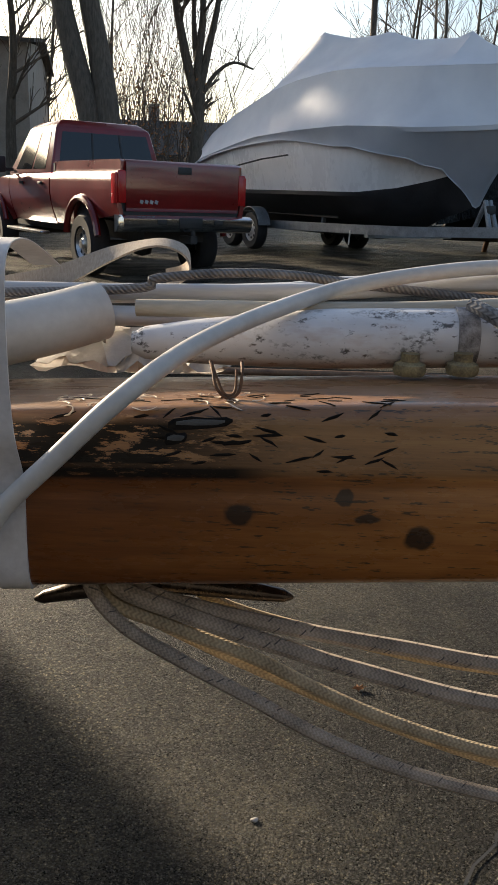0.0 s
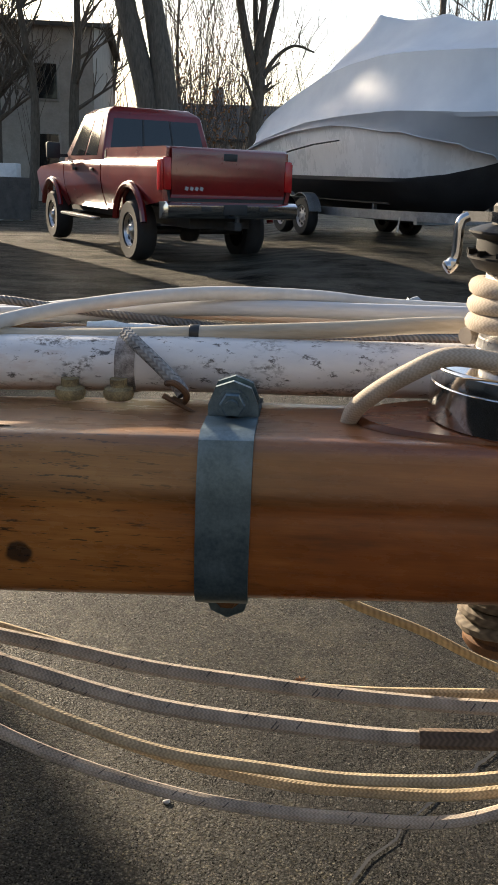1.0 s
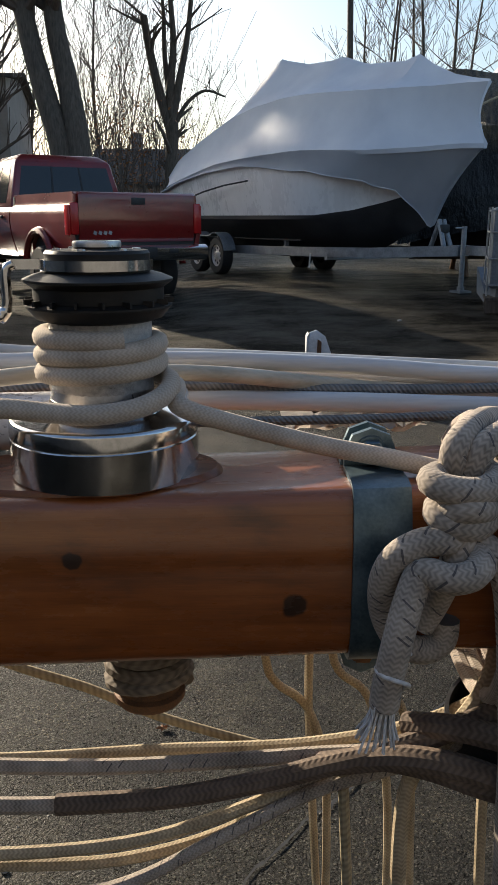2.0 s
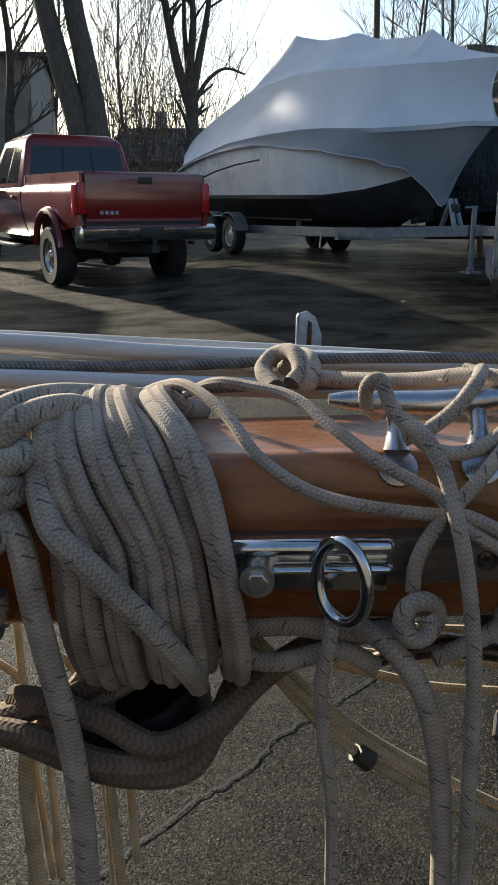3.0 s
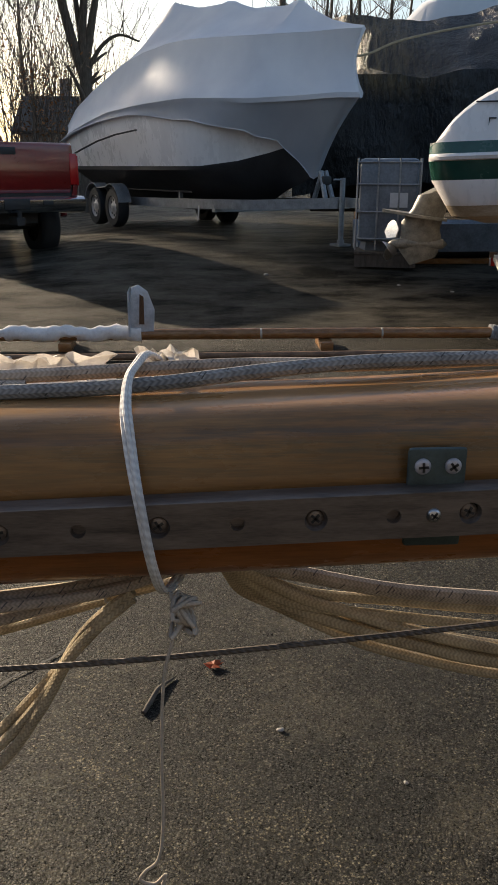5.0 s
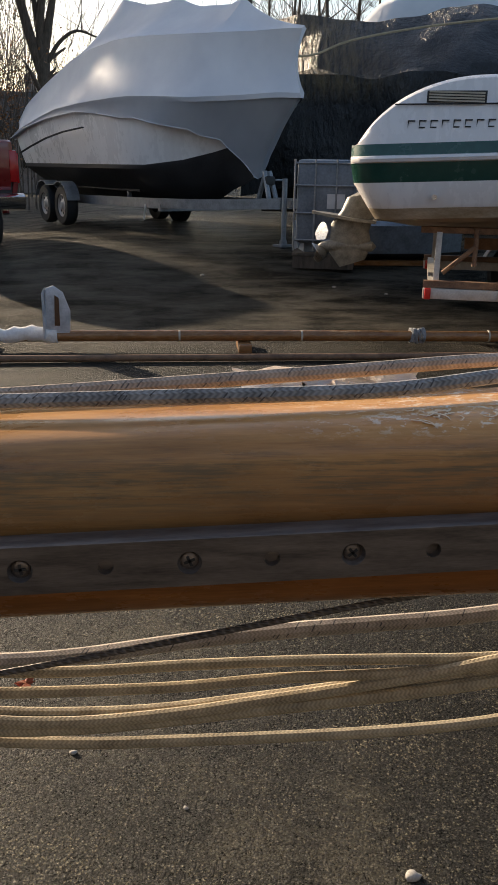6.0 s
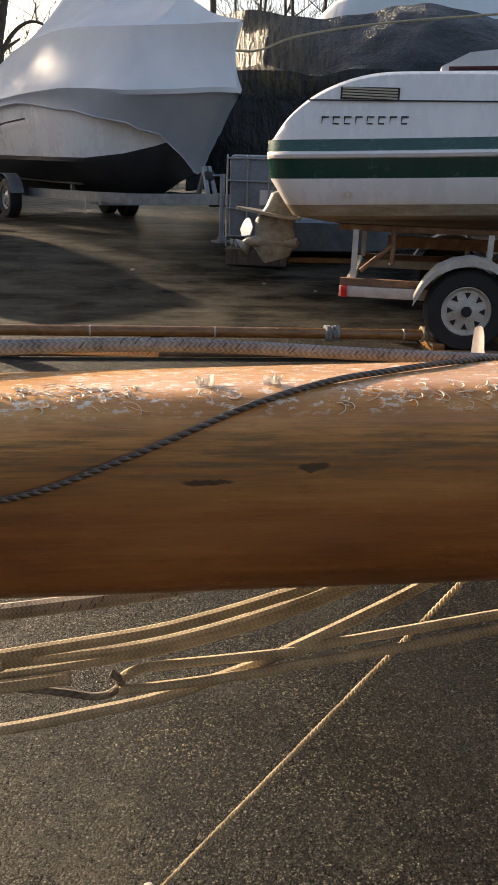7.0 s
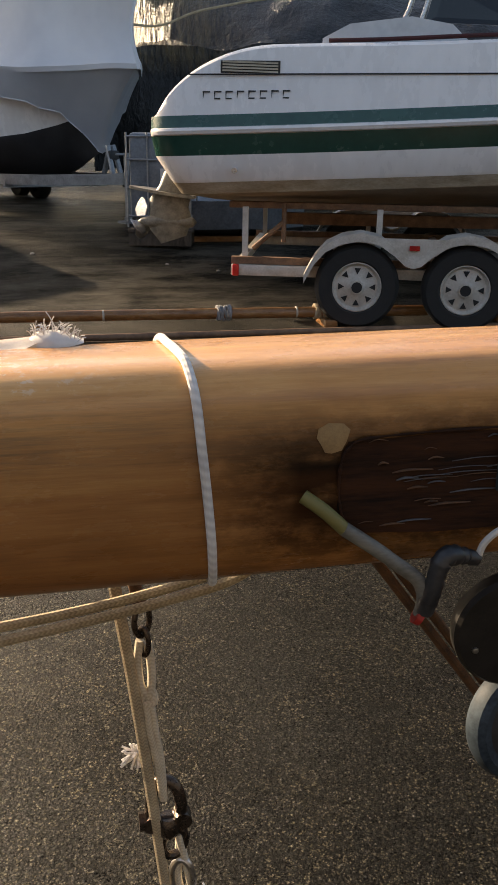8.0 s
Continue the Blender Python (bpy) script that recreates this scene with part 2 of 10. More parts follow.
def make_wood(m, low, mid, high, knots=(), scuffs=False, size=1.0):
    n, l, b = nodes_of(m)
    v = coords(m, (1.2 * size, 22 * size, 22 * size))
    fibre = noise_of(m, v, 6, 6, 0.6)
    v2 = coords(m, (3.0 * size, 60 * size, 60 * size))
    fine = noise_of(m, v2, 14, 4, 0.6)
    v3 = coords(m, (1.6, 4.5, 4.5))
    broad = noise_of(m, v3, 3.2, 5, 0.6)
    mixed = math_of(m, "ADD", math_of(m, "MULTIPLY", fibre, 0.34), math_of(m, "ADD", math_of(m, "MULTIPLY", fine, 0.2), math_of(m, "MULTIPLY", broad, 0.46)))
    col = ramp_of(m, mixed, [(0.33, low), (0.5, mid), (0.68, high)])
    dirt = noise_of(m, coords(m, (2.2, 7, 7)), 5, 7, 0.66)
    col = mix_of(m, ramp_of(m, dirt, [(0.56, (0, 0, 0)), (0.72, (0.55,) * 3)]), col, (0.05, 0.03, 0.016))
    rough = ramp_of(m, dirt, [(0.4, (0.2,) * 3), (0.72, (0.5,) * 3)])
    tc = n.new("ShaderNodeTexCoord")
    warp = n.new("ShaderNodeVectorMath")
    warp.operation = "ADD"
    wob = n.new("ShaderNodeTexNoise")
    wob.inputs["Scale"].default_value = 90
    l.new(tc.outputs["Object"], wob.inputs["Vector"])
    shift = n.new("ShaderNodeVectorMath")
    shift.operation = "MULTIPLY_ADD"
    l.new(wob.outputs["Color"], shift.inputs[0])
    shift.inputs[1].default_value, shift.inputs[2].default_value = (0.008, 0, 0.006), (-0.004, 0, -0.003)
    l.new(tc.outputs["Object"], warp.inputs[0])
    l.new(shift.outputs[0], warp.inputs[1])
    if scuffs:
        sep = n.new("ShaderNodeSeparateXYZ")
        l.new(tc.outputs["Object"], sep.inputs[0])

        def band(sock, a, b_, soft):
            lo = n.new("ShaderNodeMapRange")
            lo.inputs["From Min"].default_value, lo.inputs["From Max"].default_value = a - soft, a + soft
            hi = n.new("ShaderNodeMapRange")
            hi.inputs["From Min"].default_value, hi.inputs["From Max"].default_value = b_ + soft, b_ - soft
            l.new(sock, lo.inputs["Value"])
            l.new(sock, hi.inputs["Value"])
            return math_of(m, "MULTIPLY", lo.outputs[0], hi.outputs[0])

        lean = math_of(m, "SUBTRACT", sep.outputs["Z"], math_of(m, "MULTIPLY", sep.outputs["X"], 0.023))
        # duller, browner varnish from the coil onwards
        dull = ramp_of(m, mixed, [(0.33, (0.1, 0.05, 0.018)), (0.5, (0.225, 0.122, 0.043)), (0.68, (0.36, 0.21, 0.08))])
        col = mix_of(m, math_of(m, "MULTIPLY", math_of(m, "MULTIPLY", band(sep.outputs["X"], -0.3, 1.0, 0.2), math_of(m, "ADD", 0.45, math_of(m, "MULTIPLY", band(lean, 1.115, 9.0, 0.025), 0.55))), 0.88), col, dull)
        # golden varnish over the low cleat
        amber = ramp_of(m, mixed, [(0.33, (0.17, 0.062, 0.015)), (0.5, (0.35, 0.14, 0.034)), (0.68, (0.52, 0.24, 0.065))])
        col = mix_of(m, math_of(m, "MULTIPLY", band(sep.outputs["X"], -9.0, -0.96, 0.09), 0.85), col, amber)
        # yellower varnish from the track's end to the heel
        gold = ramp_of(m, mixed, [(0.33, (0.15, 0.066, 0.02)), (0.5, (0.31, 0.15, 0.046)), (0.68, (0.47, 0.25, 0.085))])
        col = mix_of(m, math_of(m, "MULTIPLY", band(sep.outputs["X"], 0.95, 9.0, 0.35), 0.75), col, gold)
        # paler, weathered wood towards the heel, its sunlit upper band painted brighter
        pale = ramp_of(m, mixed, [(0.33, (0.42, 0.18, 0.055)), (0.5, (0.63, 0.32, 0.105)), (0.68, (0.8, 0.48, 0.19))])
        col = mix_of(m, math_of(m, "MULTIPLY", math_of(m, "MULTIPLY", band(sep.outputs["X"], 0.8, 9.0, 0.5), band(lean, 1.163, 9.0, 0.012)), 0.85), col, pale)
        # blackened wood keeps no varnish
        bare = []
        # dark stain round the slot
        smear = noise_of(m, coords(m, (5, 12, 14)), 4, 5, 0.6)
        mask = math_of(m, "MULTIPLY", band(sep.outputs["X"], 1.79, 9.0, 0.024), band(lean, 1.085, 1.144, 0.014))
        bare.append(math_of(m, "MULTIPLY", mask, ramp_of(m, smear, [(0.36, (0.6,) * 3), (0.5, (1.0,) * 3)])))
        col = mix_of(m, bare[-1], col, (0.012, 0.008, 0.005))
        drips = noise_of(m, coords(m, (9, 14, 18)), 6, 6, 0.7)
        mask = math_of(m, "MULTIPLY", band(sep.outputs["X"], 1.775, 9.0, 0.03), band(lean, 1.07, 1.15, 0.02))
        bare.append(math_of(m, "MULTIPLY", mask, ramp_of(m, drips, [(0.4, (0,) * 3), (0.56, (0.85,) * 3)])))
        col = mix_of(m, bare[-1], col, (0.02, 0.011, 0.006))
        # olive-brown above the front's middle line, red-brown below it
        mask = math_of(m, "MULTIPLY", band(sep.outputs["X"], -9.0, -0.85, 0.1), band(lean, 1.1275, 9.0, 0.0015))
        col = mix_of(m, math_of(m, "MULTIPLY", mask, 0.6), col, ramp_of(m, mixed, [(0.33, (0.075, 0.036, 0.013)), (0.5, (0.17, 0.086, 0.03)), (0.68, (0.3, 0.16, 0.058))]))
        mask = math_of(m, "MULTIPLY", band(sep.outputs["X"], -9.0, -1.17, 0.12), band(lean, -9.0, 1.1275, 0.0015))
        col = mix_of(m, math_of(m, "MULTIPLY", mask, 0.75), col, ramp_of(m, mixed, [(0.33, (0.05, 0.014, 0.005)), (0.5, (0.12, 0.036, 0.011)), (0.68, (0.21, 0.072, 0.02))]))
        mask = math_of(m, "MULTIPLY", band(sep.outputs["X"], 0.95, 1.7, 0.2), band(math_of(m, "ADD", lean, math_of(m, "MULTIPLY", broad, 0.01)), -9.0, 1.131, 0.003))
        col = mix_of(m, math_of(m, "MULTIPLY", mask, 0.65), col, ramp_of(m, mixed, [(0.33, (0.1, 0.03, 0.009)), (0.5, (0.2, 0.068, 0.019)), (0.68, (0.32, 0.12, 0.034))]))
        # worn black patch near the cleat
        s1 = noise_of(m, coords(m, (8, 20, 40)), 5.5, 7, 0.75)
        mask = math_of(m, "MULTIPLY", band(sep.outputs["X"], -1.7, -1.215, 0.05), band(lean, 1.131, 1.163, 0.005))
        bare.append(math_of(m, "MULTIPLY", mask, ramp_of(m, s1, [(0.43, (0, 0, 0)), (0.46, (0.97,) * 3)])))
        col = mix_of(m, bare[-1], col, (0.012, 0.013, 0.012))
        mask = math_of(m, "MULTIPLY", band(sep.outputs["X"], -1.7, -1.2, 0.02), band(lean, 1.1255, 1.1335, 0.0015))
        bare.append(math_of(m, "MULTIPLY", mask, ramp_of(m, s1, [(0.36, (0.2,) * 3), (0.45, (0.95,) * 3)])))
        col = mix_of(m, bare[-1], col, (0.011, 0.011, 0.01))
        # weathered grey-green wood further along
        s2 = noise_of(m, coords(m, (2.5, 14, 48)), 7, 7, 0.72)
        mask = math_of(m, "MULTIPLY", band(sep.outputs["X"], 0.2, 1.7, 0.25), band(lean, 1.14, 1.172, 0.01))
        col = mix_of(m, math_of(m, "MULTIPLY", mask, ramp_of(m, s2, [(0.45, (0, 0, 0)), (0.6, (0.8,) * 3)])), col, (0.085, 0.068, 0.042))
        # peeled white varnish along the shoulder
        s3 = noise_of(m, coords(m, (26, 40, 60)), 4, 5, 0.75)
        mask = math_of(m, "MULTIPLY", band(sep.outputs["X"], 0.93, 1.66, 0.06), band(lean, 1.179, 1.194, 0.004))
        white = math_of(m, "MULTIPLY", mask, ramp_of(m, s3, [(0.55, (0, 0, 0)), (0.59, (0.85,) * 3)]))
        col = mix_of(m, white, col, (0.8, 0.74, 0.62))
        # scratches
        s4 = noise_of(m, coords(m, (14, 60, 110)), 3, 3, 0.8)
        mask = band(sep.outputs["X"], -1.3, -0.98, 0.08)
        col = mix_of(m, math_of(m, "MULTIPLY", mask, ramp_of(m, s4, [(0.6, (0, 0, 0)), (0.63, (0.85,) * 3)])), col, (0.03, 0.022, 0.014))
    for x, z, rx, rz in knots:
        mp = n.new("ShaderNodeMapping")
        mp.vector_type = "TEXTURE"
        mp.inputs["Location"].default_value, mp.inputs["Scale"].default_value = (x, 0, z), (rx, 1, rz)
        l.new(warp.outputs[0], mp.inputs["Vector"])
        flat = n.new("ShaderNodeVectorMath")
        flat.operation = "MULTIPLY"
        flat.inputs[1].default_value = (1, 0, 1)
        l.new(mp.outputs[0], flat.inputs[0])
        dist = n.new("ShaderNodeVectorMath")
        dist.operation = "LENGTH"
        l.new(flat.outputs[0], dist.inputs[0])
        mask = ramp_of(m, dist.outputs["Value"], [(0.75, (0.88,) * 3), (1.1, (0, 0, 0))])
        col = mix_of(m, mask, col, (0.018, 0.014, 0.011))
    l.new(col, b.inputs["Base Color"])
    l.new(rough, b.inputs["Roughness"])
    b.inputs["Coat Weight"].default_value, b.inputs["Coat Roughness"].default_value = 0.25, 0.14
    if scuffs:
        # thick gloss varnish up to the coil, worn thin beyond it
        left = n.new("ShaderNodeMapRange")
        left.inputs["From Min"].default_value, left.inputs["From Max"].default_value = 0.5, -0.3
        left.inputs["To Min"].default_value, left.inputs["To Max"].default_value = 0.3, 0.65
        l.new(sep.outputs["X"], left.inputs["Value"])
        kept = 1.0
        for mask in bare:
            kept = math_of(m, "MULTIPLY", kept, math_of(m, "SUBTRACT", 1.0, mask))
        dulled = math_of(m, "MULTIPLY", band(lean, 1.1605, 9.0, 0.003), band(sep.outputs["X"], -9.0, -0.2, 0.2))
        l.new(math_of(m, "MULTIPLY", math_of(m, "ADD", left.outputs[0], math_of(m, "MULTIPLY", dulled, 0.35)), kept), b.inputs["Coat Weight"])
        l.new(math_of(m, "ADD", 0.2, math_of(m, "MULTIPLY", dulled, 0.24)), b.inputs["Coat Roughness"])
    b.inputs["Specular IOR Level"].default_value = 0.35
    if scuffs:
        l.new(math_of(m, "ADD", 0.05, math_of(m, "MULTIPLY", kept, 0.3)), b.inputs["Specular IOR Level"])
    bump_of(m, mixed, 0.18, 0.002)


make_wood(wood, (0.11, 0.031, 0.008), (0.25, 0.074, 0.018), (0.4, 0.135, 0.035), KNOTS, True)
scratch_black = grade(material("blackened_scratch", (0.012, 0.011, 0.01), 0.7, Specular_IOR_Level=0.08), (0.006, 0.0055, 0.005), (0.022, 0.018, 0.014), 300, rough=(0.55, 0.8))
gouge_grey = grade(material("bare_grey_wood", (0.09, 0.09, 0.085), 0.8), (0.05, 0.05, 0.048), (0.13, 0.13, 0.125), 200, (0.3, 2, 2), (0.7, 0.9))
pad_wood = material("pad_wood", (0.2, 0.07, 0.02))
make_wood(pad_wood, (0.07, 0.022, 0.008), (0.16, 0.05, 0.016), (0.26, 0.09, 0.03))
spar_wood = material("weathered_spar_wood", (0.25, 0.13, 0.05))
make_wood(spar_wood, (0.13, 0.055, 0.02), (0.25, 0.12, 0.045), (0.38, 0.21, 0.09))


def fibre_material(name, low, high, pitch=0.011, turns=3, fleck=None, rough=0.85, depth=0.0007, twist=False, strength=0.4, metal=0.0):
    """Braided or twisted line on the tube's own map: metres along, turns round."""
    m = material(name, high, rough, metal)
    n, l, b = nodes_of(m)
    tc, sep = n.new("ShaderNodeTexCoord"), n.new("ShaderNodeSeparateXYZ")
    l.new(tc.outputs["UV"], sep.inputs[0])
    along, round_ = math_of(m, "MULTIPLY", sep.outputs["X"], 2 * math.pi / pitch), math_of(m, "MULTIPLY", sep.outputs["Y"], 2 * math.pi * turns)
    one = math_of(m, "SINE", math_of(m, "ADD", along, round_))
    height = one
    if not twist:
        # columns of strands leaning one way and the other, as a braid has
        lean = math_of(m, "MULTIPLY", math_of(m, "ABSOLUTE", math_of(m, "SUBTRACT", math_of(m, "FRACT", math_of(m, "MULTIPLY", sep.outputs["Y"], float(turns - 2))), 0.5)), 8.0)
        height = math_of(m, "SINE", math_of(m, "ADD", along, lean))
    unit = math_of(m, "ADD", math_of(m, "MULTIPLY", height, 0.5), 0.5)
    v = coords(m)
    dirt = noise_of(m, v, 34, 5, 0.65)
    tone = math_of(m, "ADD", math_of(m, "MULTIPLY", unit, 0.2), math_of(m, "MULTIPLY", dirt, 0.8))
    col = ramp_of(m, tone, [(0.25, low), (0.72, high)])
    if fleck:
        # short dark strands scattered on the slant
        p = math_of(m, "ADD", math_of(m, "MULTIPLY", sep.outputs["X"], 95.0), math_of(m, "MULTIPLY", sep.outputs["Y"], 2.0))
        q = math_of(m, "SUBTRACT", math_of(m, "MULTIPLY", sep.outputs["X"], 270.0), math_of(m, "MULTIPLY", sep.outputs["Y"], 7.0))
        cell = n.new("ShaderNodeCombineXYZ")
        l.new(math_of(m, "FLOOR", p), cell.inputs[0])
        l.new(math_of(m, "FLOOR", q), cell.inputs[1])
        chance = n.new("ShaderNodeTexWhiteNoise")
        chance.noise_dimensions = "2D"
        l.new(cell.outputs[0], chance.inputs["Vector"])
        mask = math_of(m, "MULTIPLY", math_of(m, "LESS_THAN", math_of(m, "FRACT", p), 0.72), math_of(m, "LESS_THAN", math_of(m, "FRACT", q), 0.33))
        mask = math_of(m, "MULTIPLY", mask, math_of(m, "GREATER_THAN", chance.outputs["Value"], 0.84))
        col = mix_of(m, math_of(m, "MULTIPLY", mask, 0.75), col, fleck)
    l.new(col, b.inputs["Base Color"])
    if not metal:
        # loose fibres on the skin
        b.inputs["Sheen Weight"].default_value, b.inputs["Sheen Roughness"].default_value = 0.35, 0.45
        b.inputs["Sheen Tint"].default_value = (*high, 1)
    fuzz = math_of(m, "ADD", unit, math_of(m, "MULTIPLY", noise_of(m, v, 900, 2), 0.3))
    bump_of(m, fuzz, strength, depth)
    return m


rope_fleck = fibre_material("cream_rope_with_blue_fleck", (0.16, 0.135, 0.108), (0.5, 0.425, 0.35), 0.0034, 12, (0.018, 0.019, 0.03), 0.88, 0.0005, False, 0.26)
rope_plain = fibre_material("cream_braided_rope", (0.19, 0.145, 0.088), (0.56, 0.455, 0.3), 0.0038, 8, None, 0.85, 0.0006, False, 0.4)
rope_pale = fibre_material("pale_grey_rope", (0.17, 0.14, 0.112), (0.46, 0.385, 0.32), 0.0034, 8, (0.05, 0.05, 0.06), 0.88, 0.0005, False, 0.22)
# darker copy of the cream rope, with the shade under the coil painted in
rope_shaded = fibre_material("shaded_dark_rope", (0.06, 0.042, 0.03), (0.2, 0.145, 0.105), 0.0048, 8)
rope_winch = fibre_material("soft_cream_rope", (0.32, 0.268, 0.215), (0.56, 0.48, 0.39), 0.003, 14, None, 0.9, 0.0003, False, 0.2)
rope_grey = fibre_material("grey_braided_rope", (0.08, 0.081, 0.083), (0.34, 0.34, 0.338), 0.0046, 8, (0.02, 0.02, 0.024), 0.88, 0.0006, False, 0.4)
rope_white = fibre_material("white_braided_cord", (0.45, 0.43, 0.42), (0.78, 0.76, 0.73), 0.006, 3)
cord_twist = fibre_material("tan_twisted_cord", (0.16, 0.12, 0.07), (0.42, 0.35, 0.22), 0.006, 2, None, 0.85, 0.0012, True)
wire_steel = fibre_material("galvanised_wire_rope", (0.06, 0.06, 0.062), (0.26, 0.25, 0.24), 0.0042, 5, None, 0.5, 0.0008, True, 0.8, 0.45)
wire_dark = fibre_material("dark_wire_rope", (0.06, 0.05, 0.042), (0.22, 0.185, 0.155), 0.006, 3, None, 0.5, 0.001, True, 1.0, 0.4)

webbing_flat = grade(material("tan_woven_webbing", (0.4, 0.34, 0.27), 0.85), (0.3, 0.25, 0.195), (0.5, 0.43, 0.35), 700, (1, 0.3, 0.3), (0.8, 0.9), 0.4, 0.0006)
cord_old = fibre_material("old_brown_line", (0.07, 0.058, 0.045), (0.24, 0.2, 0.155), 0.008, 5)
dull_bronze = grade(material("dull_bronze", (0.14, 0.125, 0.115), 0.45, 0.6), (0.08, 0.072, 0.068), (0.2, 0.18, 0.165), 60, rough=(0.35, 0.55), bump=0.2, distance=0.001)
chrome = material("polished_steel", (0.72, 0.71, 0.7), 0.08, 1.0)
grade(chrome, (0.5, 0.49, 0.48), (0.74, 0.73, 0.72), 60, rough=(0.06, 0.2))
worn_steel = grade(material("worn_stainless", (0.6, 0.6, 0.6), 0.3, 1.0), (0.34, 0.34, 0.35), (0.62, 0.62, 0.63), 70, rough=(0.22, 0.42), bump=0.1, distance=0.001)
screw_zinc = grade(material("zinc_screw", (0.5, 0.48, 0.5), 0.5, 0.5), (0.36, 0.34, 0.36), (0.62, 0.6, 0.62), 200, rough=(0.45, 0.6))
galvanised = grade(material("galvanised_steel", (0.25, 0.29, 0.32), 0.45, 0.75), (0.05, 0.085, 0.11), (0.17, 0.235, 0.275), 55, rough=(0.32, 0.55), bump=0.25, distance=0.001)
dark_steel = grade(material("dark_steel_track", (0.12, 0.11, 0.11), 0.45, 0.7), (0.1, 0.086, 0.078), (0.26, 0.22, 0.195), 45, (0.4, 3, 3), (0.3, 0.5), 0.12, 0.001)
plate_metal = grade(material("dark_green_plate", (0.04, 0.06, 0.06), 0.5, 0.3), (0.025, 0.04, 0.04), (0.07, 0.095, 0.095), 60, rough=(0.4, 0.6), bump=0.15, distance=0.001)
black_metal = grade(material("black_bronze", (0.04, 0.038, 0.037), 0.3, 0.7), (0.035, 0.027, 0.021), (0.12, 0.092, 0.072), 50, rough=(0.16, 0.4))
rusty = grade(material("rusty_iron", (0.12, 0.06, 0.03), 0.7, 0.4), (0.05, 0.03, 0.02), (0.22, 0.11, 0.05), 90, rough=(0.5, 0.85), bump=0.5, distance=0.001)
black_plastic = grade(material("black_plastic", (0.02, 0.02, 0.022), 0.4), (0.012, 0.012, 0.013), (0.04, 0.04, 0.042), 60, rough=(0.3, 0.5))
knurled = grade(material("knurled_steel", (0.5, 0.48, 0.46), 0.35, 0.9), (0.3, 0.29, 0.28), (0.6, 0.58, 0.56), 240, rough=(0.25, 0.5), bump=0.9, distance=0.002)
winch_black = grade(material("worn_black_casting", (0.012, 0.011, 0.01), 0.5, Specular_IOR_Level=0.3), (0.006, 0.0055, 0.005), (0.022, 0.019, 0.016), 70, rough=(0.42, 0.62), bump=0.15, distance=0.001)
pvc = grade(material("white_plastic_pipe", (0.66, 0.64, 0.6), 0.35), (0.48, 0.46, 0.43), (0.66, 0.64, 0.6), 16, rough=(0.3, 0.5))
foil = grade(material("grey_white_extrusion", (0.55, 0.55, 0.56), 0.35), (0.4, 0.4, 0.41), (0.64, 0.64, 0.65), 12, (0.3, 4, 4), (0.25, 0.45))
beige_tube = grade(material("yellowed_tube", (0.5, 0.45, 0.36), 0.4), (0.33, 0.28, 0.2), (0.56, 0.5, 0.4), 20, (0.4, 3, 3), (0.35, 0.5))
tape_white = grade(material("white_tape", (0.7, 0.68, 0.66), 0.5), (0.55, 0.53, 0.52), (0.78, 0.76, 0.75), 30, rough=(0.4, 0.6), bump=0.2, distance=0.002)
peeled_varnish = grade(material("peeled_varnish", (0.75, 0.62, 0.44), 0.5), (0.6, 0.46, 0.3), (0.86, 0.75, 0.58), 60, rough=(0.4, 0.6))
plastic_film = grade(material("torn_plastic_film", (0.75, 0.72, 0.66), 0.35), (0.7, 0.66, 0.62), (0.9, 0.87, 0.83), 40, rough=(0.25, 0.5), bump=0.4, distance=0.002)


def make_old_pipe():
    m = material("stained_white_pipe", (0.65, 0.62, 0.6), 0.35)
    n, l, b = nodes_of(m)
    base = ramp_of(m, noise_of(m, coords(m, (3, 8, 8)), 4, 5), [(0.35, (0.6, 0.59, 0.6)), (0.65, (0.8, 0.79, 0.79))])
    spots = noise_of(m, coords(m, (14, 26, 26)), 5, 6, 0.72)
    col = mix_of(m, ramp_of(m, spots, [(0.575, (0, 0, 0)), (0.64, (0.9,) * 3)]), base, (0.05, 0.04, 0.035))
    rust = noise_of(m, coords(m, (4, 10, 10)), 4, 5, 0.6)
    col = mix_of(m, ramp_of(m, rust, [(0.56, (0, 0, 0)), (0.76, (0.6,) * 3)]), col, (0.35, 0.17, 0.07))
    # underside painted orange: rust stain plus the mast's warm reflection
    sep = n.new("ShaderNodeSeparateXYZ")
    l.new(coords(m), sep.inputs[0])
    low = n.new("ShaderNodeMapRange")
    low.inputs["From Min"].default_value, low.inputs["From Max"].default_value = 1.156, 1.146
    l.new(math_of(m, "SUBTRACT", sep.outputs["Z"], math_of(m, "MULTIPLY", math_of(m, "ADD", sep.outputs["X"], 1.1), 0.03)), low.inputs["Value"])
    col = mix_of(m, math_of(m, "MULTIPLY", low.outputs[0], ramp_of(m, rust, [(0.3, (0.35,) * 3), (0.55, (0.95,) * 3)])), col, (0.42, 0.2, 0.09))
    smut = math_of(m, "MULTIPLY", ramp_of(m, noise_of(m, coords(m, (6, 12, 12)), 3, 4, 0.6), [(0.52, (0, 0, 0)), (0.62, (1, 1, 1))]), ramp_of(m, noise_of(m, coords(m, (60, 90, 90)), 4, 4, 0.7), [(0.46, (0, 0, 0)), (0.56, (0.85,) * 3)]))
    col = mix_of(m, smut, col, (0.045, 0.036, 0.03))
    l.new(col, b.inputs["Base Color"])
    bump_of(m, spots, 0.15, 0.001)
    return m


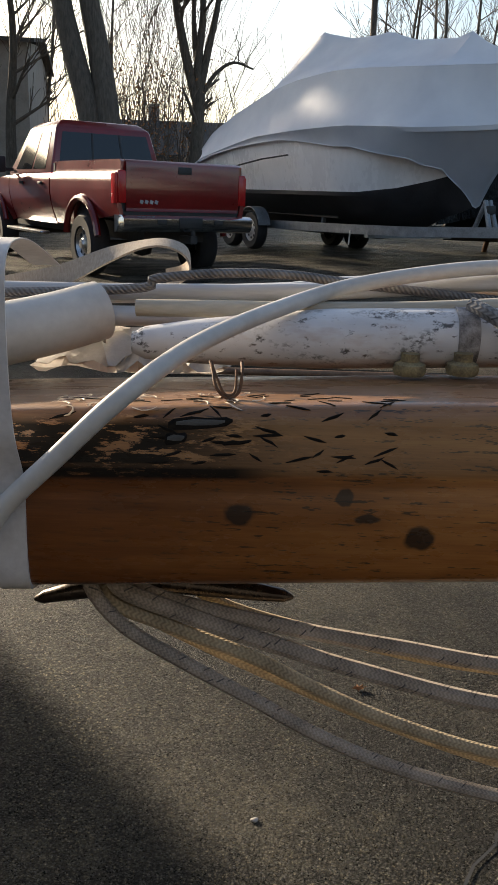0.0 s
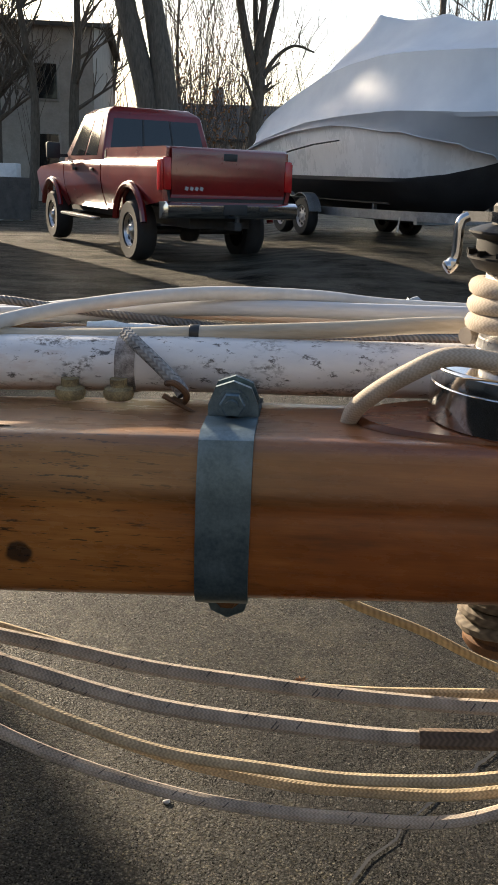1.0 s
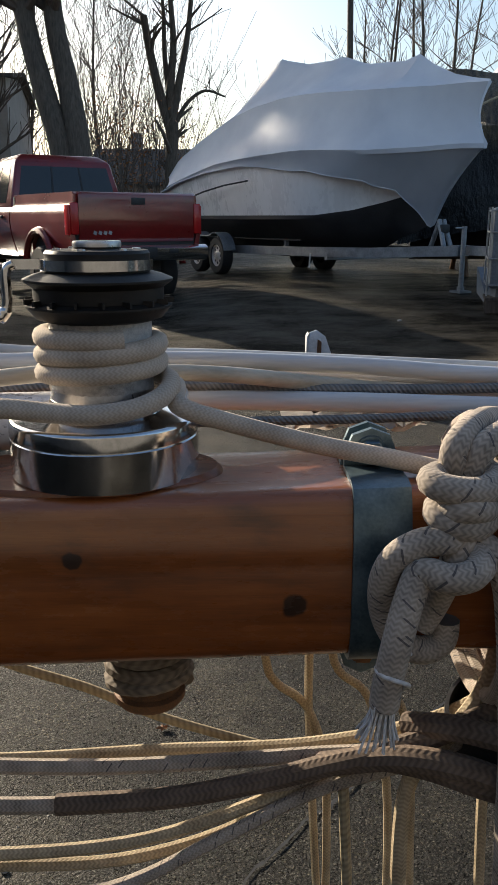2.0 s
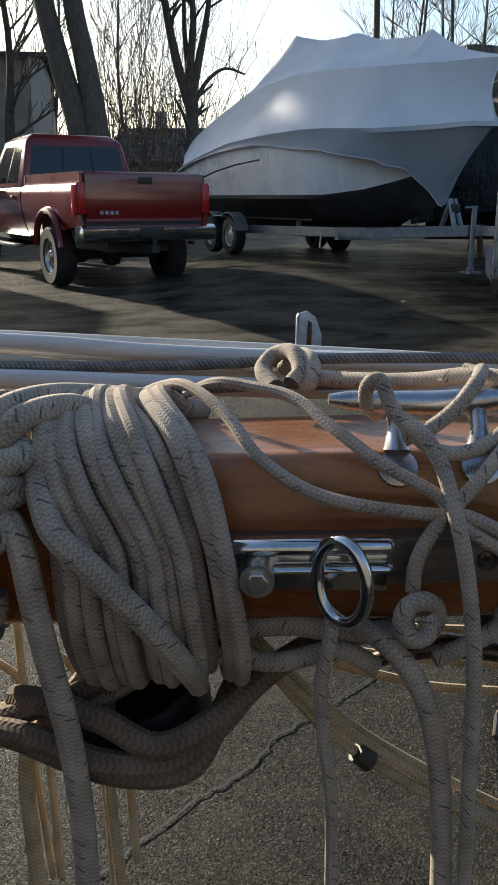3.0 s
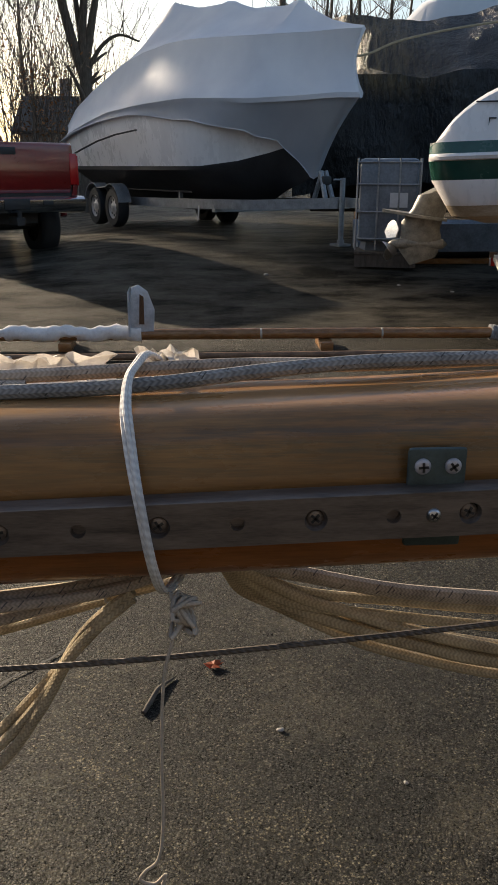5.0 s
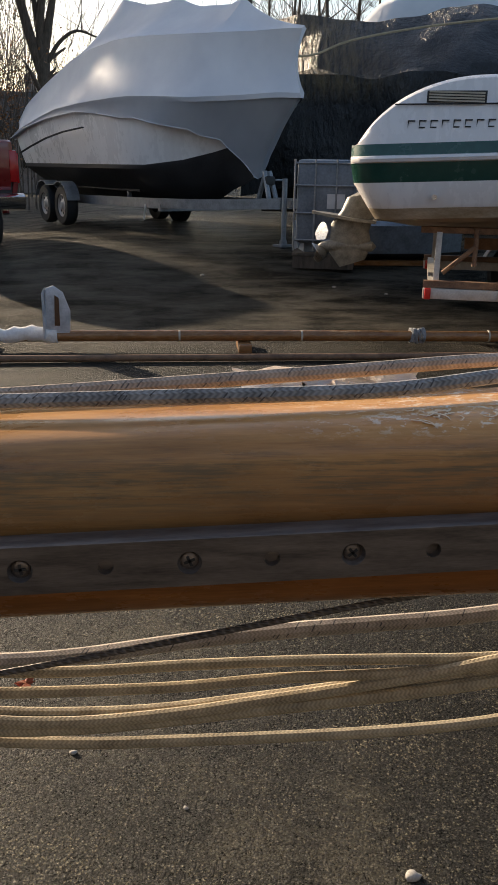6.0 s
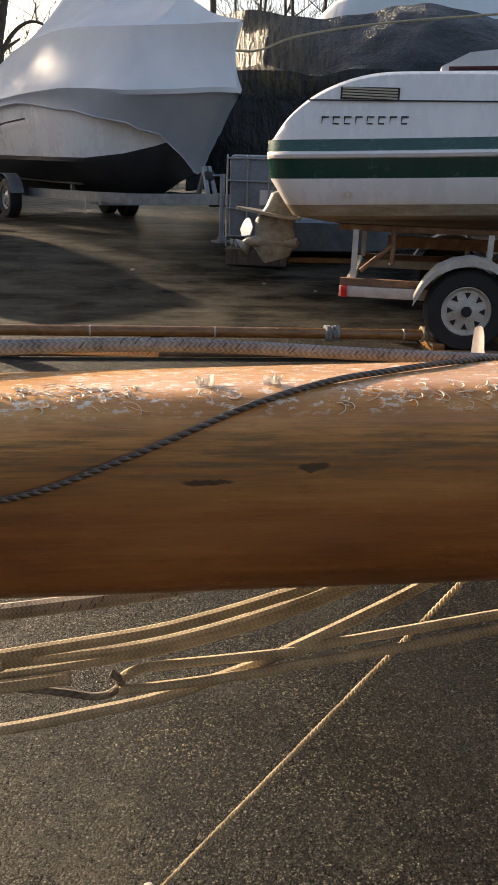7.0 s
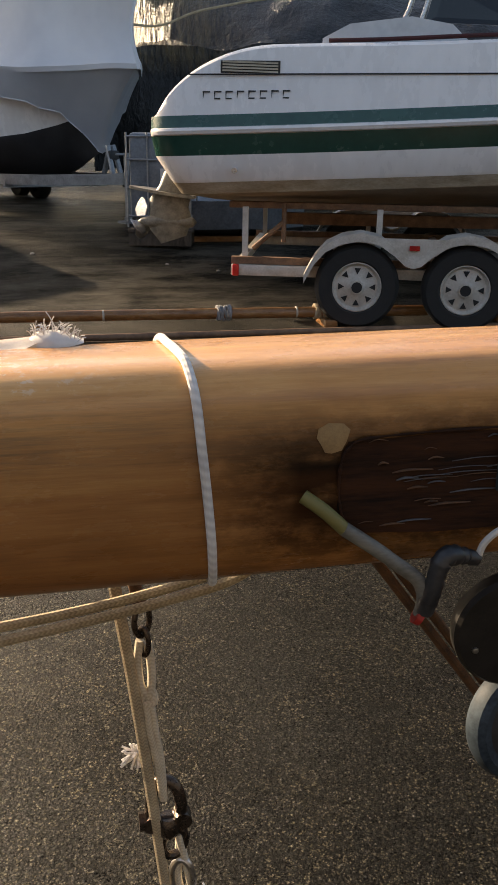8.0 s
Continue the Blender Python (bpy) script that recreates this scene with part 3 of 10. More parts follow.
old_pipe = make_old_pipe()
rust_knob = grade(material("rust_stained_knob", (0.2, 0.14, 0.07), 0.6), (0.06, 0.04, 0.025), (0.42, 0.33, 0.16), 90, rough=(0.45, 0.75), bump=0.3, distance=0.001)
band_stain = grade(material("stained_band", (0.3, 0.28, 0.27), 0.6), (0.06, 0.05, 0.045), (0.5, 0.47, 0.46), 130, rough=(0.5, 0.75), bump=0.3, distance=0.001)

grit_stone = grade(material("loose_grit", (0.12, 0.11, 0.1), 0.35), (0.02, 0.019, 0.017), (0.12, 0.11, 0.095), 300, rough=(0.35, 0.7))


grade(red_paint, (0.13, 0.005, 0.005), (0.2, 0.008, 0.007), 3, rough=(0.26, 0.36))
red_paint.node_tree.nodes["Principled BSDF"].inputs["Coat Weight"].default_value = 0.9
red_paint.node_tree.nodes["Principled BSDF"].inputs["Coat Roughness"].default_value = 0.09
red_paint.node_tree.nodes["Principled BSDF"].inputs["Specular IOR Level"].default_value = 0.3
glass_dark = material("tinted_glass", (0.012, 0.013, 0.014), 0.08)
tail_red = material("tail_lamp_red", (0.4, 0.01, 0.01), 0.2)
lamp_red = material("trailer_lamp_red", (0.6, 0.02, 0.015), 0.3)
black_trim = grade(material("black_trim", (0.02, 0.02, 0.02), 0.6), (0.012, 0.012, 0.012), (0.035, 0.034, 0.033), 9, rough=(0.5, 0.7))
grade(rubber, (0.012, 0.012, 0.012), (0.03, 0.029, 0.028), 14, rough=(0.7, 0.9), bump=0.2, distance=0.004)
grade(gelcoat, (0.76, 0.72, 0.7), (0.87, 0.83, 0.81), 2.2, (1, 1, 0.5), (0.2, 0.36))
grade(dark_paint, (0.012, 0.012, 0.014), (0.035, 0.034, 0.036), 4, rough=(0.55, 0.75))
green_gel = grade(material("green_gelcoat", (0.01, 0.055, 0.04), 0.25), (0.008, 0.042, 0.03), (0.014, 0.066, 0.05), 3, rough=(0.18, 0.32))
teal_gel = grade(material("teal_gelcoat", (0.03, 0.12, 0.12), 0.28), (0.014, 0.062, 0.054), (0.026, 0.1, 0.088), 3, rough=(0.2, 0.34))
hull_tan = grade(material("stained_hull_bottom", (0.4, 0.32, 0.22), 0.5), (0.24, 0.18, 0.11), (0.5, 0.42, 0.32), 5, (1, 1, 3), (0.4, 0.6))
trailer_white = grade(material("white_trailer_paint", (0.62, 0.58, 0.52), 0.45), (0.42, 0.37, 0.31), (0.68, 0.64, 0.58), 9, rough=(0.35, 0.55))
trailer_rust = grade(material("rusted_trailer_beam", (0.2, 0.1, 0.05), 0.7, 0.2), (0.1, 0.05, 0.03), (0.32, 0.19, 0.11), 12, rough=(0.6, 0.85))
trailer_grey = grade(material("galvanised_trailer", (0.3, 0.31, 0.32), 0.5, 0.5), (0.18, 0.185, 0.19), (0.38, 0.39, 0.4), 7, rough=(0.4, 0.6))
drive_grey = grade(material("outdrive_paint", (0.4, 0.37, 0.3), 0.45), (0.1, 0.09, 0.07), (0.3, 0.275, 0.22), 14, rough=(0.35, 0.55))
tote_white = grade(material("tank_plastic", (0.45, 0.5, 0.56), 0.4), (0.07, 0.085, 0.105), (0.2, 0.23, 0.27), 5, rough=(0.35, 0.5))
bark = grade(material("bark", (0.09, 0.075, 0.06), 0.9), (0.035, 0.028, 0.022), (0.14, 0.115, 0.09), 9, (3, 3, 0.6), (0.8, 0.95), 0.6, 0.03)
twig = grade(material("twig_bark", (0.1, 0.08, 0.065), 0.9), (0.06, 0.047, 0.037), (0.15, 0.12, 0.095), 8, rough=(0.8, 0.95))
dry_leaf = material("dry_leaf", (0.25, 0.1, 0.03), 0.7)
grade(dry_leaf, (0.14, 0.05, 0.015), (0.38, 0.17, 0.05), 20, rough=(0.6, 0.8))
pale_metal = grade(material("pale_worn_metal", (0.55, 0.58, 0.62), 0.4, 0.3), (0.34, 0.38, 0.43), (0.66, 0.69, 0.73), 12, rough=(0.25, 0.5), bump=0.2, distance=0.004)
siding = grade(material("grey_siding", (0.12, 0.12, 0.125), 0.8), (0.24, 0.215, 0.19), (0.36, 0.325, 0.29), 2, rough=(0.7, 0.85))
roofing = grade(material("dark_shingle", (0.06, 0.055, 0.05), 0.9), (0.035, 0.032, 0.03), (0.09, 0.083, 0.075), 6, rough=(0.8, 0.95))
fill_grey = grade(material("fill_wall_grey", (0.13, 0.13, 0.13), 0.85), (0.09, 0.092, 0.095), (0.16, 0.162, 0.165), 2, (1, 1, 0.2), (0.75, 0.9))
brickish = grade(material("pale_stucco", (0.3, 0.25, 0.22), 0.85), (0.2, 0.16, 0.14), (0.38, 0.33, 0.3), 3, rough=(0.8, 0.9))
wall_white = grade(material("white_wall_paint", (0.6, 0.6, 0.6), 0.7), (0.45, 0.45, 0.46), (0.66, 0.66, 0.66), 2, rough=(0.6, 0.8))


def make_wrap():
    m = shrink_wrap
    n, l, b = nodes_of(m)
    v = coords(m)
    broad, crease, fine = noise_of(m, v, 1.1, 4), noise_of(m, coords(m, (1, 1, 2.2)), 5, 5, 0.6), noise_of(m, v, 26, 3)
    l.new(ramp_of(m, broad, [(0.35, (0.56, 0.58, 0.635)), (0.68, (0.67, 0.685, 0.725))]), b.inputs["Base Color"])
    l.new(ramp_of(m, crease, [(0.35, (0.62,) * 3), (0.7, (0.78,) * 3)]), b.inputs["Roughness"])
    first = bump_of(m, crease, 0.1, 0.015)
    bump_of(m, fine, 0.08, 0.003, first)
    b.inputs["Specular IOR Level"].default_value = 0.1


make_wrap()


def make_tarp():
    m = black_tarp
    n, l, b = nodes_of(m)
    fold = noise_of(m, coords(m, (1.2, 1.2, 0.5)), 3.2, 6, 0.62)
    fine = noise_of(m, coords(m, (3, 3, 1)), 9, 5, 0.65)
    cloth = ramp_of(m, fold, [(0.3, (0.007, 0.008, 0.01)), (0.7, (0.022, 0.023, 0.027))])
    # tan sun glint painted on the gathered pleats near the bow
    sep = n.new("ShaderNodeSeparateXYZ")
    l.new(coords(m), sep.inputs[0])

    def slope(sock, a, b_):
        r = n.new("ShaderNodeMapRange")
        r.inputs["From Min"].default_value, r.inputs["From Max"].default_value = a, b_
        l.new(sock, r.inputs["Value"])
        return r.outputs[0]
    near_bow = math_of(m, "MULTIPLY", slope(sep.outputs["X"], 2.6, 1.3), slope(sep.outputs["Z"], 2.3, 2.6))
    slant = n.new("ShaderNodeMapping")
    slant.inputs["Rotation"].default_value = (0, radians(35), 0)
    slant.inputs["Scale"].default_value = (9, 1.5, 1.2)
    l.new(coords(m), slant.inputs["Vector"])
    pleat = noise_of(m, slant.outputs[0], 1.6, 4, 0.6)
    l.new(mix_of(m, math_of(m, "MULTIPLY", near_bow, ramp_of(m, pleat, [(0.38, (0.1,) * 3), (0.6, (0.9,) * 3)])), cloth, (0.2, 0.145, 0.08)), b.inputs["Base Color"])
    l.new(ramp_of(m, fine, [(0.3, (0.28,) * 3), (0.7, (0.5,) * 3)]), b.inputs["Roughness"])
    b.inputs["Specular IOR Level"].default_value = 0.5
    bump_of(m, math_of(m, "MULTIPLY", pleat, near_bow), 1.0, 0.12, bump_of(m, fine, 0.7, 0.06, bump_of(m, fold, 0.9, 0.24)))


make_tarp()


# ---- ground: one sheet to the horizon ----
def spaced(limit, first, grow):
    out, step, at = [0.0], first, 0.0
    while at < limit:
        at += step
        step *= grow
        out.append(at)
    return out


def build_ground():
    half = spaced(900, 0.35, 1.13)
    xs = [-v for v in half[:0:-1]] + half
    ys = [-v for v in spaced(60, 0.6, 1.3)[:0:-1]] + [0.4 * k for k in range(45)] + [18 + v for v in spaced(1500, 0.6, 1.2)]
    bm = bmesh.new()
    grid = [[bm.verts.new((x, y, ground_z(x, y))) for x in xs] for y in ys]
    for a, b in zip(grid, grid[1:]):
        for k in range(len(xs) - 1):
            bm.faces.new((a[k], a[k + 1], b[k + 1], b[k]))
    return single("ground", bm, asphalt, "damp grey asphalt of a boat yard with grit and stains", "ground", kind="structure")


build_ground()


# ---- unseen plain walls added to the west to cast shadows on the yard ----
bm = bmesh.new()
box(bm, (0.3, 15.0, 3.9), (-8.15, 1.35, 1.95), bevel=0.01)
single("shade_wall_west", bm, siding, "plain grey wall added out of view to shade the near ground", "wall", kind="structure")
bm = bmesh.new()
box(bm, (0.3, 5.2, 3.1), (-8.15, 13.1, 1.55), bevel=0.01)
single("shade_wall_northwest", bm, siding, "lower plain grey wall added out of view to shade the yard", "wall", kind="structure")


# ---- unseen plain wall added behind the camera to shape the mast's fill light ----
bm = bmesh.new()
box(bm, (26.0, 0.3, 4.0), (1.0, -4.6, 2.0), bevel=0.01)
single("fill_wall_south", bm, fill_grey, "plain dark grey wall added out of view to tone the fill light", "wall", kind="structure")


# ---- the wooden mast and its fittings ----
def mast_r(x):
    return 0.069 + 0.0022 * (x + 1.2) - 0.0055 * math.exp(-((x - 0.9) / 0.5) ** 2) + 0.002 * math.exp(-((x + 1.2) / 0.4) ** 2)


def mast_point(x, up, off=0.0):
    """A point on the mast's skin, glued up of staves with worn edges; up: degrees above its foremost line."""
    a, b = radians(up), radians(up - 3)
    # fuller and rounder on top towards the heel
    full = smooth_step(0.35, 1.0, x) if math.sin(b) > 0 else 0.0
    crisp = smooth_step(0.15, 0.6, math.sin(b))
    power = 8 + 14 * crisp - (3.6 + 14 * crisp) * smooth_step(-0.4, 0.3, x)
    # the top stands a little higher past the spreader's foot
    high = 0.06 * (1 - smooth_step(-1.1, -0.75, x))
    total = 0.0
    flat = 1 - 0.75 * smooth_step(0.35, 1.0, x)
    for facing, apothem in ((13 * flat, 1.05), (-10 * flat, 1.05), (90, 0.845 + 0.13 * full + high), (180 - 13 * flat, 1.05), (180 + 10 * flat, 1.05), (270, 0.845)):
        total += max(0.0, math.cos(b - radians(facing)) / apothem) ** power
    d = mast_r(x) * total ** (-1 / power) + off
    return Vector((x, MAST_Y - d * math.cos(a), mast_z(x) + d * math.sin(a)))


def hoop(bm, x0, x1, up0, up1, thick, steps=28):
    """A band bent round the mast."""
    secs = []
    for k in range(steps + 1):
        u = up0 + (up1 - up0) * k / steps
        secs.append([mast_point(x0, u, 0.0006), mast_point(x0, u, thick), mast_point(x1, u, thick), mast_point(x1, u, 0.0006)])
    return loft(bm, secs)


def screw(parent, at, r, material_, turn=20.0, name="screw", label=""):
    """A cross-head screw facing the front."""
    bm = bmesh.new()
    m = Matrix.Translation(at) @ Euler((radians(90), 0, 0)).to_matrix().to_4x4()
    lathe(bm, [(r, -0.002), (r, 0.0004), (r * 0.86, 0.0014), (r * 0.5, 0.002), (0, 0.0021)], m, 20)
    head = part(name, bm, material_, parent, label)
    bm = bmesh.new()
    for k in (0, 90):
        box(bm, (r * 1.2, 0.0007, r * 0.3), Vector(at) + Vector((0, -0.0021, 0)), (0, turn + k, 0))
    part("slot", bm, black_plastic, head)
    return head


def nut(bm, at, r, h, m=None):
    m = Matrix.Translation(at) @ (m or Matrix.Identity(4))
    return lathe(bm, [(0, 0), (r, 0), (r, h * 0.85), (r * 0.88, h), (0, h)], m, 6)


FRONT = Euler((radians(90), 0, 0)).to_matrix().to_4x4()


def on_mast(bm, run, off):
    """A low raised patch on the mast's skin; run: x, degrees up, half its width in degrees."""
    return loft(bm, [[mast_point(x, u - w, 0.0001), mast_point(x, u - w * 0.6, off), mast_point(x, u + w * 0.6, off), mast_point(x, u + w, 0.0001)] for x, u, w in run], closed=False)


def build_mast():
    it = thing("mast", "varnished wooden sailing mast with dark knots and scuffs, lying level", "mast")
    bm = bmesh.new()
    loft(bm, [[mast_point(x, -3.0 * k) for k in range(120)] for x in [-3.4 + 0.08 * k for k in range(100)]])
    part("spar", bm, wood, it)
    # gouges and short scratches cut through the varnish where the pipe rubbed
    rng = random.Random(17)
    for k in range(62):
        x = rng.uniform(-1.27, -1.15) if k < 20 else rng.uniform(-1.15, -1.1) if k < 24 else rng.uniform(-1.33, -1.12)
        u = rng.choice((rng.gauss(27, 3), rng.gauss(38, 4))) if k < 24 else rng.uniform(44, 72)
        long_, slant = rng.uniform(0.003, 0.009), rng.uniform(-2, 9) if k % 4 else rng.uniform(-12, -4)
        bm = bmesh.new()
        on_mast(bm, [(x - long_, u - slant * 0.3, 0.1), (x - long_ * 0.4, u - slant * 0.1, 0.6), (x + long_ * 0.4, u + slant * 0.1 + rng.uniform(-0.3, 0.3), 0.7), (x + long_, u + slant * 0.3, 0.1)], 0.0005)
        part("scratch", bm, scratch_black, it)
    # black gouges with grey middles
    for x0, x1, u, w in ((-1.262, -1.222, 43, 2.6), (-1.264, -1.25, 37, 2.8), (-1.228, -1.21, 35, 1.0)):
        bm = bmesh.new()
        d = x1 - x0
        on_mast(bm, [(x0, u - 0.5, 0.4 * w), (x0 + 0.08 * d, u - 0.3, 0.85 * w), (x0 + 0.35 * d, u + 0.2, w), (x0 + 0.6 * d, u, 0.8 * w), (x0 + 0.9 * d, u + 0.6, 0.7 * w), (x1, u + 0.9, 0.2 * w)], 0.0006)
        gouge = part("gouge", bm, scratch_black, it, "black gouge in the varnish")
        if w > 2:
            bm = bmesh.new()
            on_mast(bm, [(x0 + 0.12 * d, u, 0.3 * w), (x0 + 0.4 * d, u + 0.3, 0.6 * w), (x0 + 0.75 * d, u + 0.2, 0.5 * w), (x0 + 0.88 * d, u + 0.6, 0.2 * w)], 0.001)
            part("grey_wood", bm, gouge_grey, gouge, "bare grey wood")
    return it


build_mast()


def trestle(x):
    """A plain wooden stand that carries the mast beyond the stretch that is seen."""
    it = thing("trestle", "plain wooden trestle carrying the mast", "trestle", "trestles under the mast")
    top = mast_z(x) - mast_r(x) - 0.002
    bm = bmesh.new()
    box(bm, (0.09, 0.7, 0.09), (x, 0, top - 0.046), bevel=0.006)
    part("beam", bm, spar_wood, it)
    for sx in (-1, 1):
        for y in (-0.3, 0.3):
            bm = bmesh.new()
            loft(bm, [[(x + sx * (0.22 * s + 0.05) + a, y + b, (top - 0.09) * (1 - s)) for a, b in ((-0.04, -0.02), (0.04, -0.02), (0.04, 0.02), (-0.04, 0.02))] for s in (0, 1)])
            part("leg", bm, spar_wood, it)


trestle(-2.7)
trestle(3.6)


def build_hoop_band(x0, x1, blue):
    it = thing("mast_band", "galvanised steel mast band bolted round the mast" + (", half hidden by rope" if blue else ", with lug and bolts"), "mast band", "steel bands on the mast")
    xm = (x0 + x1) / 2
    bm = bmesh.new()
    hoop(bm, x0, x1, -100, 78, 0.0045)
    hoop(bm, x0, x1, 100, 262, 0.0045)
    part("hoop", bm, galvanised, it)
    # the lugs where the halves meet, above and below
    for up, name in ((89, "upper_lug"), (-91, "lower_lug")):
        bm = bmesh.new()
        s = 1 if up > 0 else -1
        tall = 1.6 if up > 0 else 2.0
        foot = mast_point(xm, up)
        w = (x1 - x0) / 2
        for y in (-0.009, 0.009):
            prof = [(-w, -0.003), (w, -0.003), (w * 0.98, 0.008), (w * 0.7, 0.016), (0, 0.019), (-w * 0.7, 0.016), (-w * 0.98, 0.008)]
            plate(bm, [(a, b * s * tall) for a, b in (prof if s > 0 else prof[::-1])], 0.005, Matrix.Translation((xm, foot.y + y, foot.z)))
        lug = part(name, bm, galvanised, it)
        bm = bmesh.new()
        at = Vector((xm, foot.y, foot.z + 0.009 * s * tall))
        rod(bm, at + Vector((0, -0.024, 0)), at + Vector((0, 0.024, 0)), 0.005, sides=12)
        nut(bm, at + Vector((0, -0.012, 0)), 0.0095, 0.007, FRONT)
        lathe(bm, [(0, 0), (0.011, 0), (0.011, 0.002), (0, 0.002)], Matrix.Translation(at + Vector((0, -0.0115, 0))) @ FRONT, 20)
        part("bolt", bm, galvanised if s > 0 else rusty, lug)
    return it


build_hoop_band(-0.977, -0.940, False)
build_hoop_band(-0.588, -0.551, True)


# the slotted steel track along the front
TRACK_Y, PITCH = -0.0975, 0.0478


def track_z(x):
    return 1.1145 + 0.0262 * x


def build_track():
    it = thing("sail_track", "dark steel sail track with holes, screwed along the mast", "track")
    bm = bmesh.new()
    half, n = 0.0148, 16
    for k in range(-14, 18):
        x = 0.305 + PITCH * k
        left, right = -PITCH / 2, (PITCH / 2 if k < 17 else 0.0135)
        r = 0.0046 if k % 2 == 0 else 0.0072
        rim, hole, mid, deep = [], [], [], []
        for j in range(n):
            a = 2 * math.pi * j / n
            c, s = math.cos(a), math.sin(a)
            q = 1 / max(abs(c), abs(s))
            px, pz = c * q, s * q
            px = px * (right if px > 0 else -left)
            rim.append((x + px, pz * half))
            hole.append((x + c * r, s * r))
        zz = lambda px: track_z(px)
        outer = [bm.verts.new((px, TRACK_Y, zz(px) + pz)) for px, pz in rim]
        inner = [bm.verts.new((px, TRACK_Y, zz(px) + pz)) for px, pz in hole]
        floor_r = 1.0 if k % 2 == 0 else 0.62
        low = [bm.verts.new((x + (px - x) * floor_r, TRACK_Y + 0.006, zz(px) + pz * floor_r)) for px, pz in hole]
        for j in range(n):
            j2 = (j + 1) % n
            bm.faces.new((outer[j], outer[j2], inner[j2], inner[j]))
            bm.faces.new((inner[j], inner[j2], low[j2], low[j]))
        bm.faces.new(low)
    bmesh.ops.remove_doubles(bm, verts=bm.verts[:], dist=0.0004)
    part("bar_face", bm, dark_steel, it)
    bm = bmesh.new()
    a, b = 0.305 - 14.5 * PITCH, 0.305 + 17 * PITCH + 0.0135
    secs = [[(x, TRACK_Y, track_z(x) - half), (x, TRACK_Y + 0.002, track_z(x) - half - 0.0006), (x, TRACK_Y + 0.016, track_z(x) - half - 0.0006), (x, TRACK_Y + 0.016, track_z(x) + half + 0.0006),
             (x, TRACK_Y + 0.002, track_z(x) + half + 0.0006), (x, TRACK_Y, track_z(x) + half), (x, TRACK_Y + 0.007, track_z(x) + half - 0.001), (x, TRACK_Y + 0.007, track_z(x) - half + 0.001)] for x in (a, b)]
    loft(bm, secs)
    part("bar", bm, dark_steel, it)
    for k in range(-13, 18, 2):
        x = 0.305 + PITCH * k
        screw(it, (x, TRACK_Y + 0.0045, track_z(x)), 0.0056, dark_steel if k != 17 else worn_steel, 20 + 37 * k)
    for x in (-0.158, 0.187, 0.521):
        screw(it, (x, TRACK_Y - 0.0005, track_z(x)), 0.0045, worn_steel, 33)
    # joint plates above and below the bar
    for x in (-0.1715, 0.1715, 0.5248):
        bm = bmesh.new()
        box(bm, (0.037, 0.005, 0.066), (x, -0.0835, track_z(x) + 0.006), bevel=0.0025)
        plate_ = part("joint_plate", bm, plate_metal, it, "dark plate with two bright screws")
        for dx in (-0.0095, 0.0095):
            screw(plate_, (x + dx, -0.0865, track_z(x) + 0.0275), 0.0052, screw_zinc, 25 + dx * 3000)
    bm = bmesh.new()
    x = 1.143
    box(bm, (0.024, 0.012, 0.026), (x, -0.09, track_z(x)), bevel=0.003)
    stop = part("end_stop", bm, plate_metal, it)
    screw(stop, (x, -0.0965, track_z(x)), 0.0042, dark_steel, 10)
    return it


build_track()


def build_slide():
    it = thing("track_slide", "chrome track slide with a shackle ring and knurled screw", "slide")
    bm = bmesh.new()
    for dz, h in ((0.010, 0.011), (-0.0035, 0.0065)):
        secs = []
        for x in (-0.381, -0.378, -0.284, -0.281):
            k = 0.75 if x in (-0.381, -0.281) else 1.0
            c = Vector((x, -0.101, track_z(x) + 0.0035 + dz))
            secs.append([c + Vector((0, 0.009 * k * math.cos(a), h * 0.55 * k * math.sin(a))) for a in [2 * math.pi * j / 16 for j in range(16)]])
        loft(bm, secs)
    box(bm, (0.096, 0.008, 0.03), (-0.331, -0.0995, track_z(-0.33) - 0.001), bevel=0.002)
    part("slide_body", bm, chrome, it)
    bm = bmesh.new()
    rod(bm, (-0.364, -0.103, 1.1055), (-0.364, -0.124, 1.1055), 0.0105, sides=24)
    nut(bm, (-0.364, -0.1238, 1.1055), 0.007, 0.004, FRONT)
    part("screw_knob", bm, worn_steel, it)
    bm = bmesh.new()
    ring = []
    for k in range(37):
        a = 2 * math.pi * k / 36
        ring.append(Vector((-0.314 + 0.0135 * math.cos(a), -0.127 - 0.0135 * math.cos(a), 1.1075 + 0.0255 * math.sin(a))))
    sweep(bm, ring, 0.0042, 12, caps=False)
    part("shackle_ring", bm, chrome, it)
    return it


build_slide()


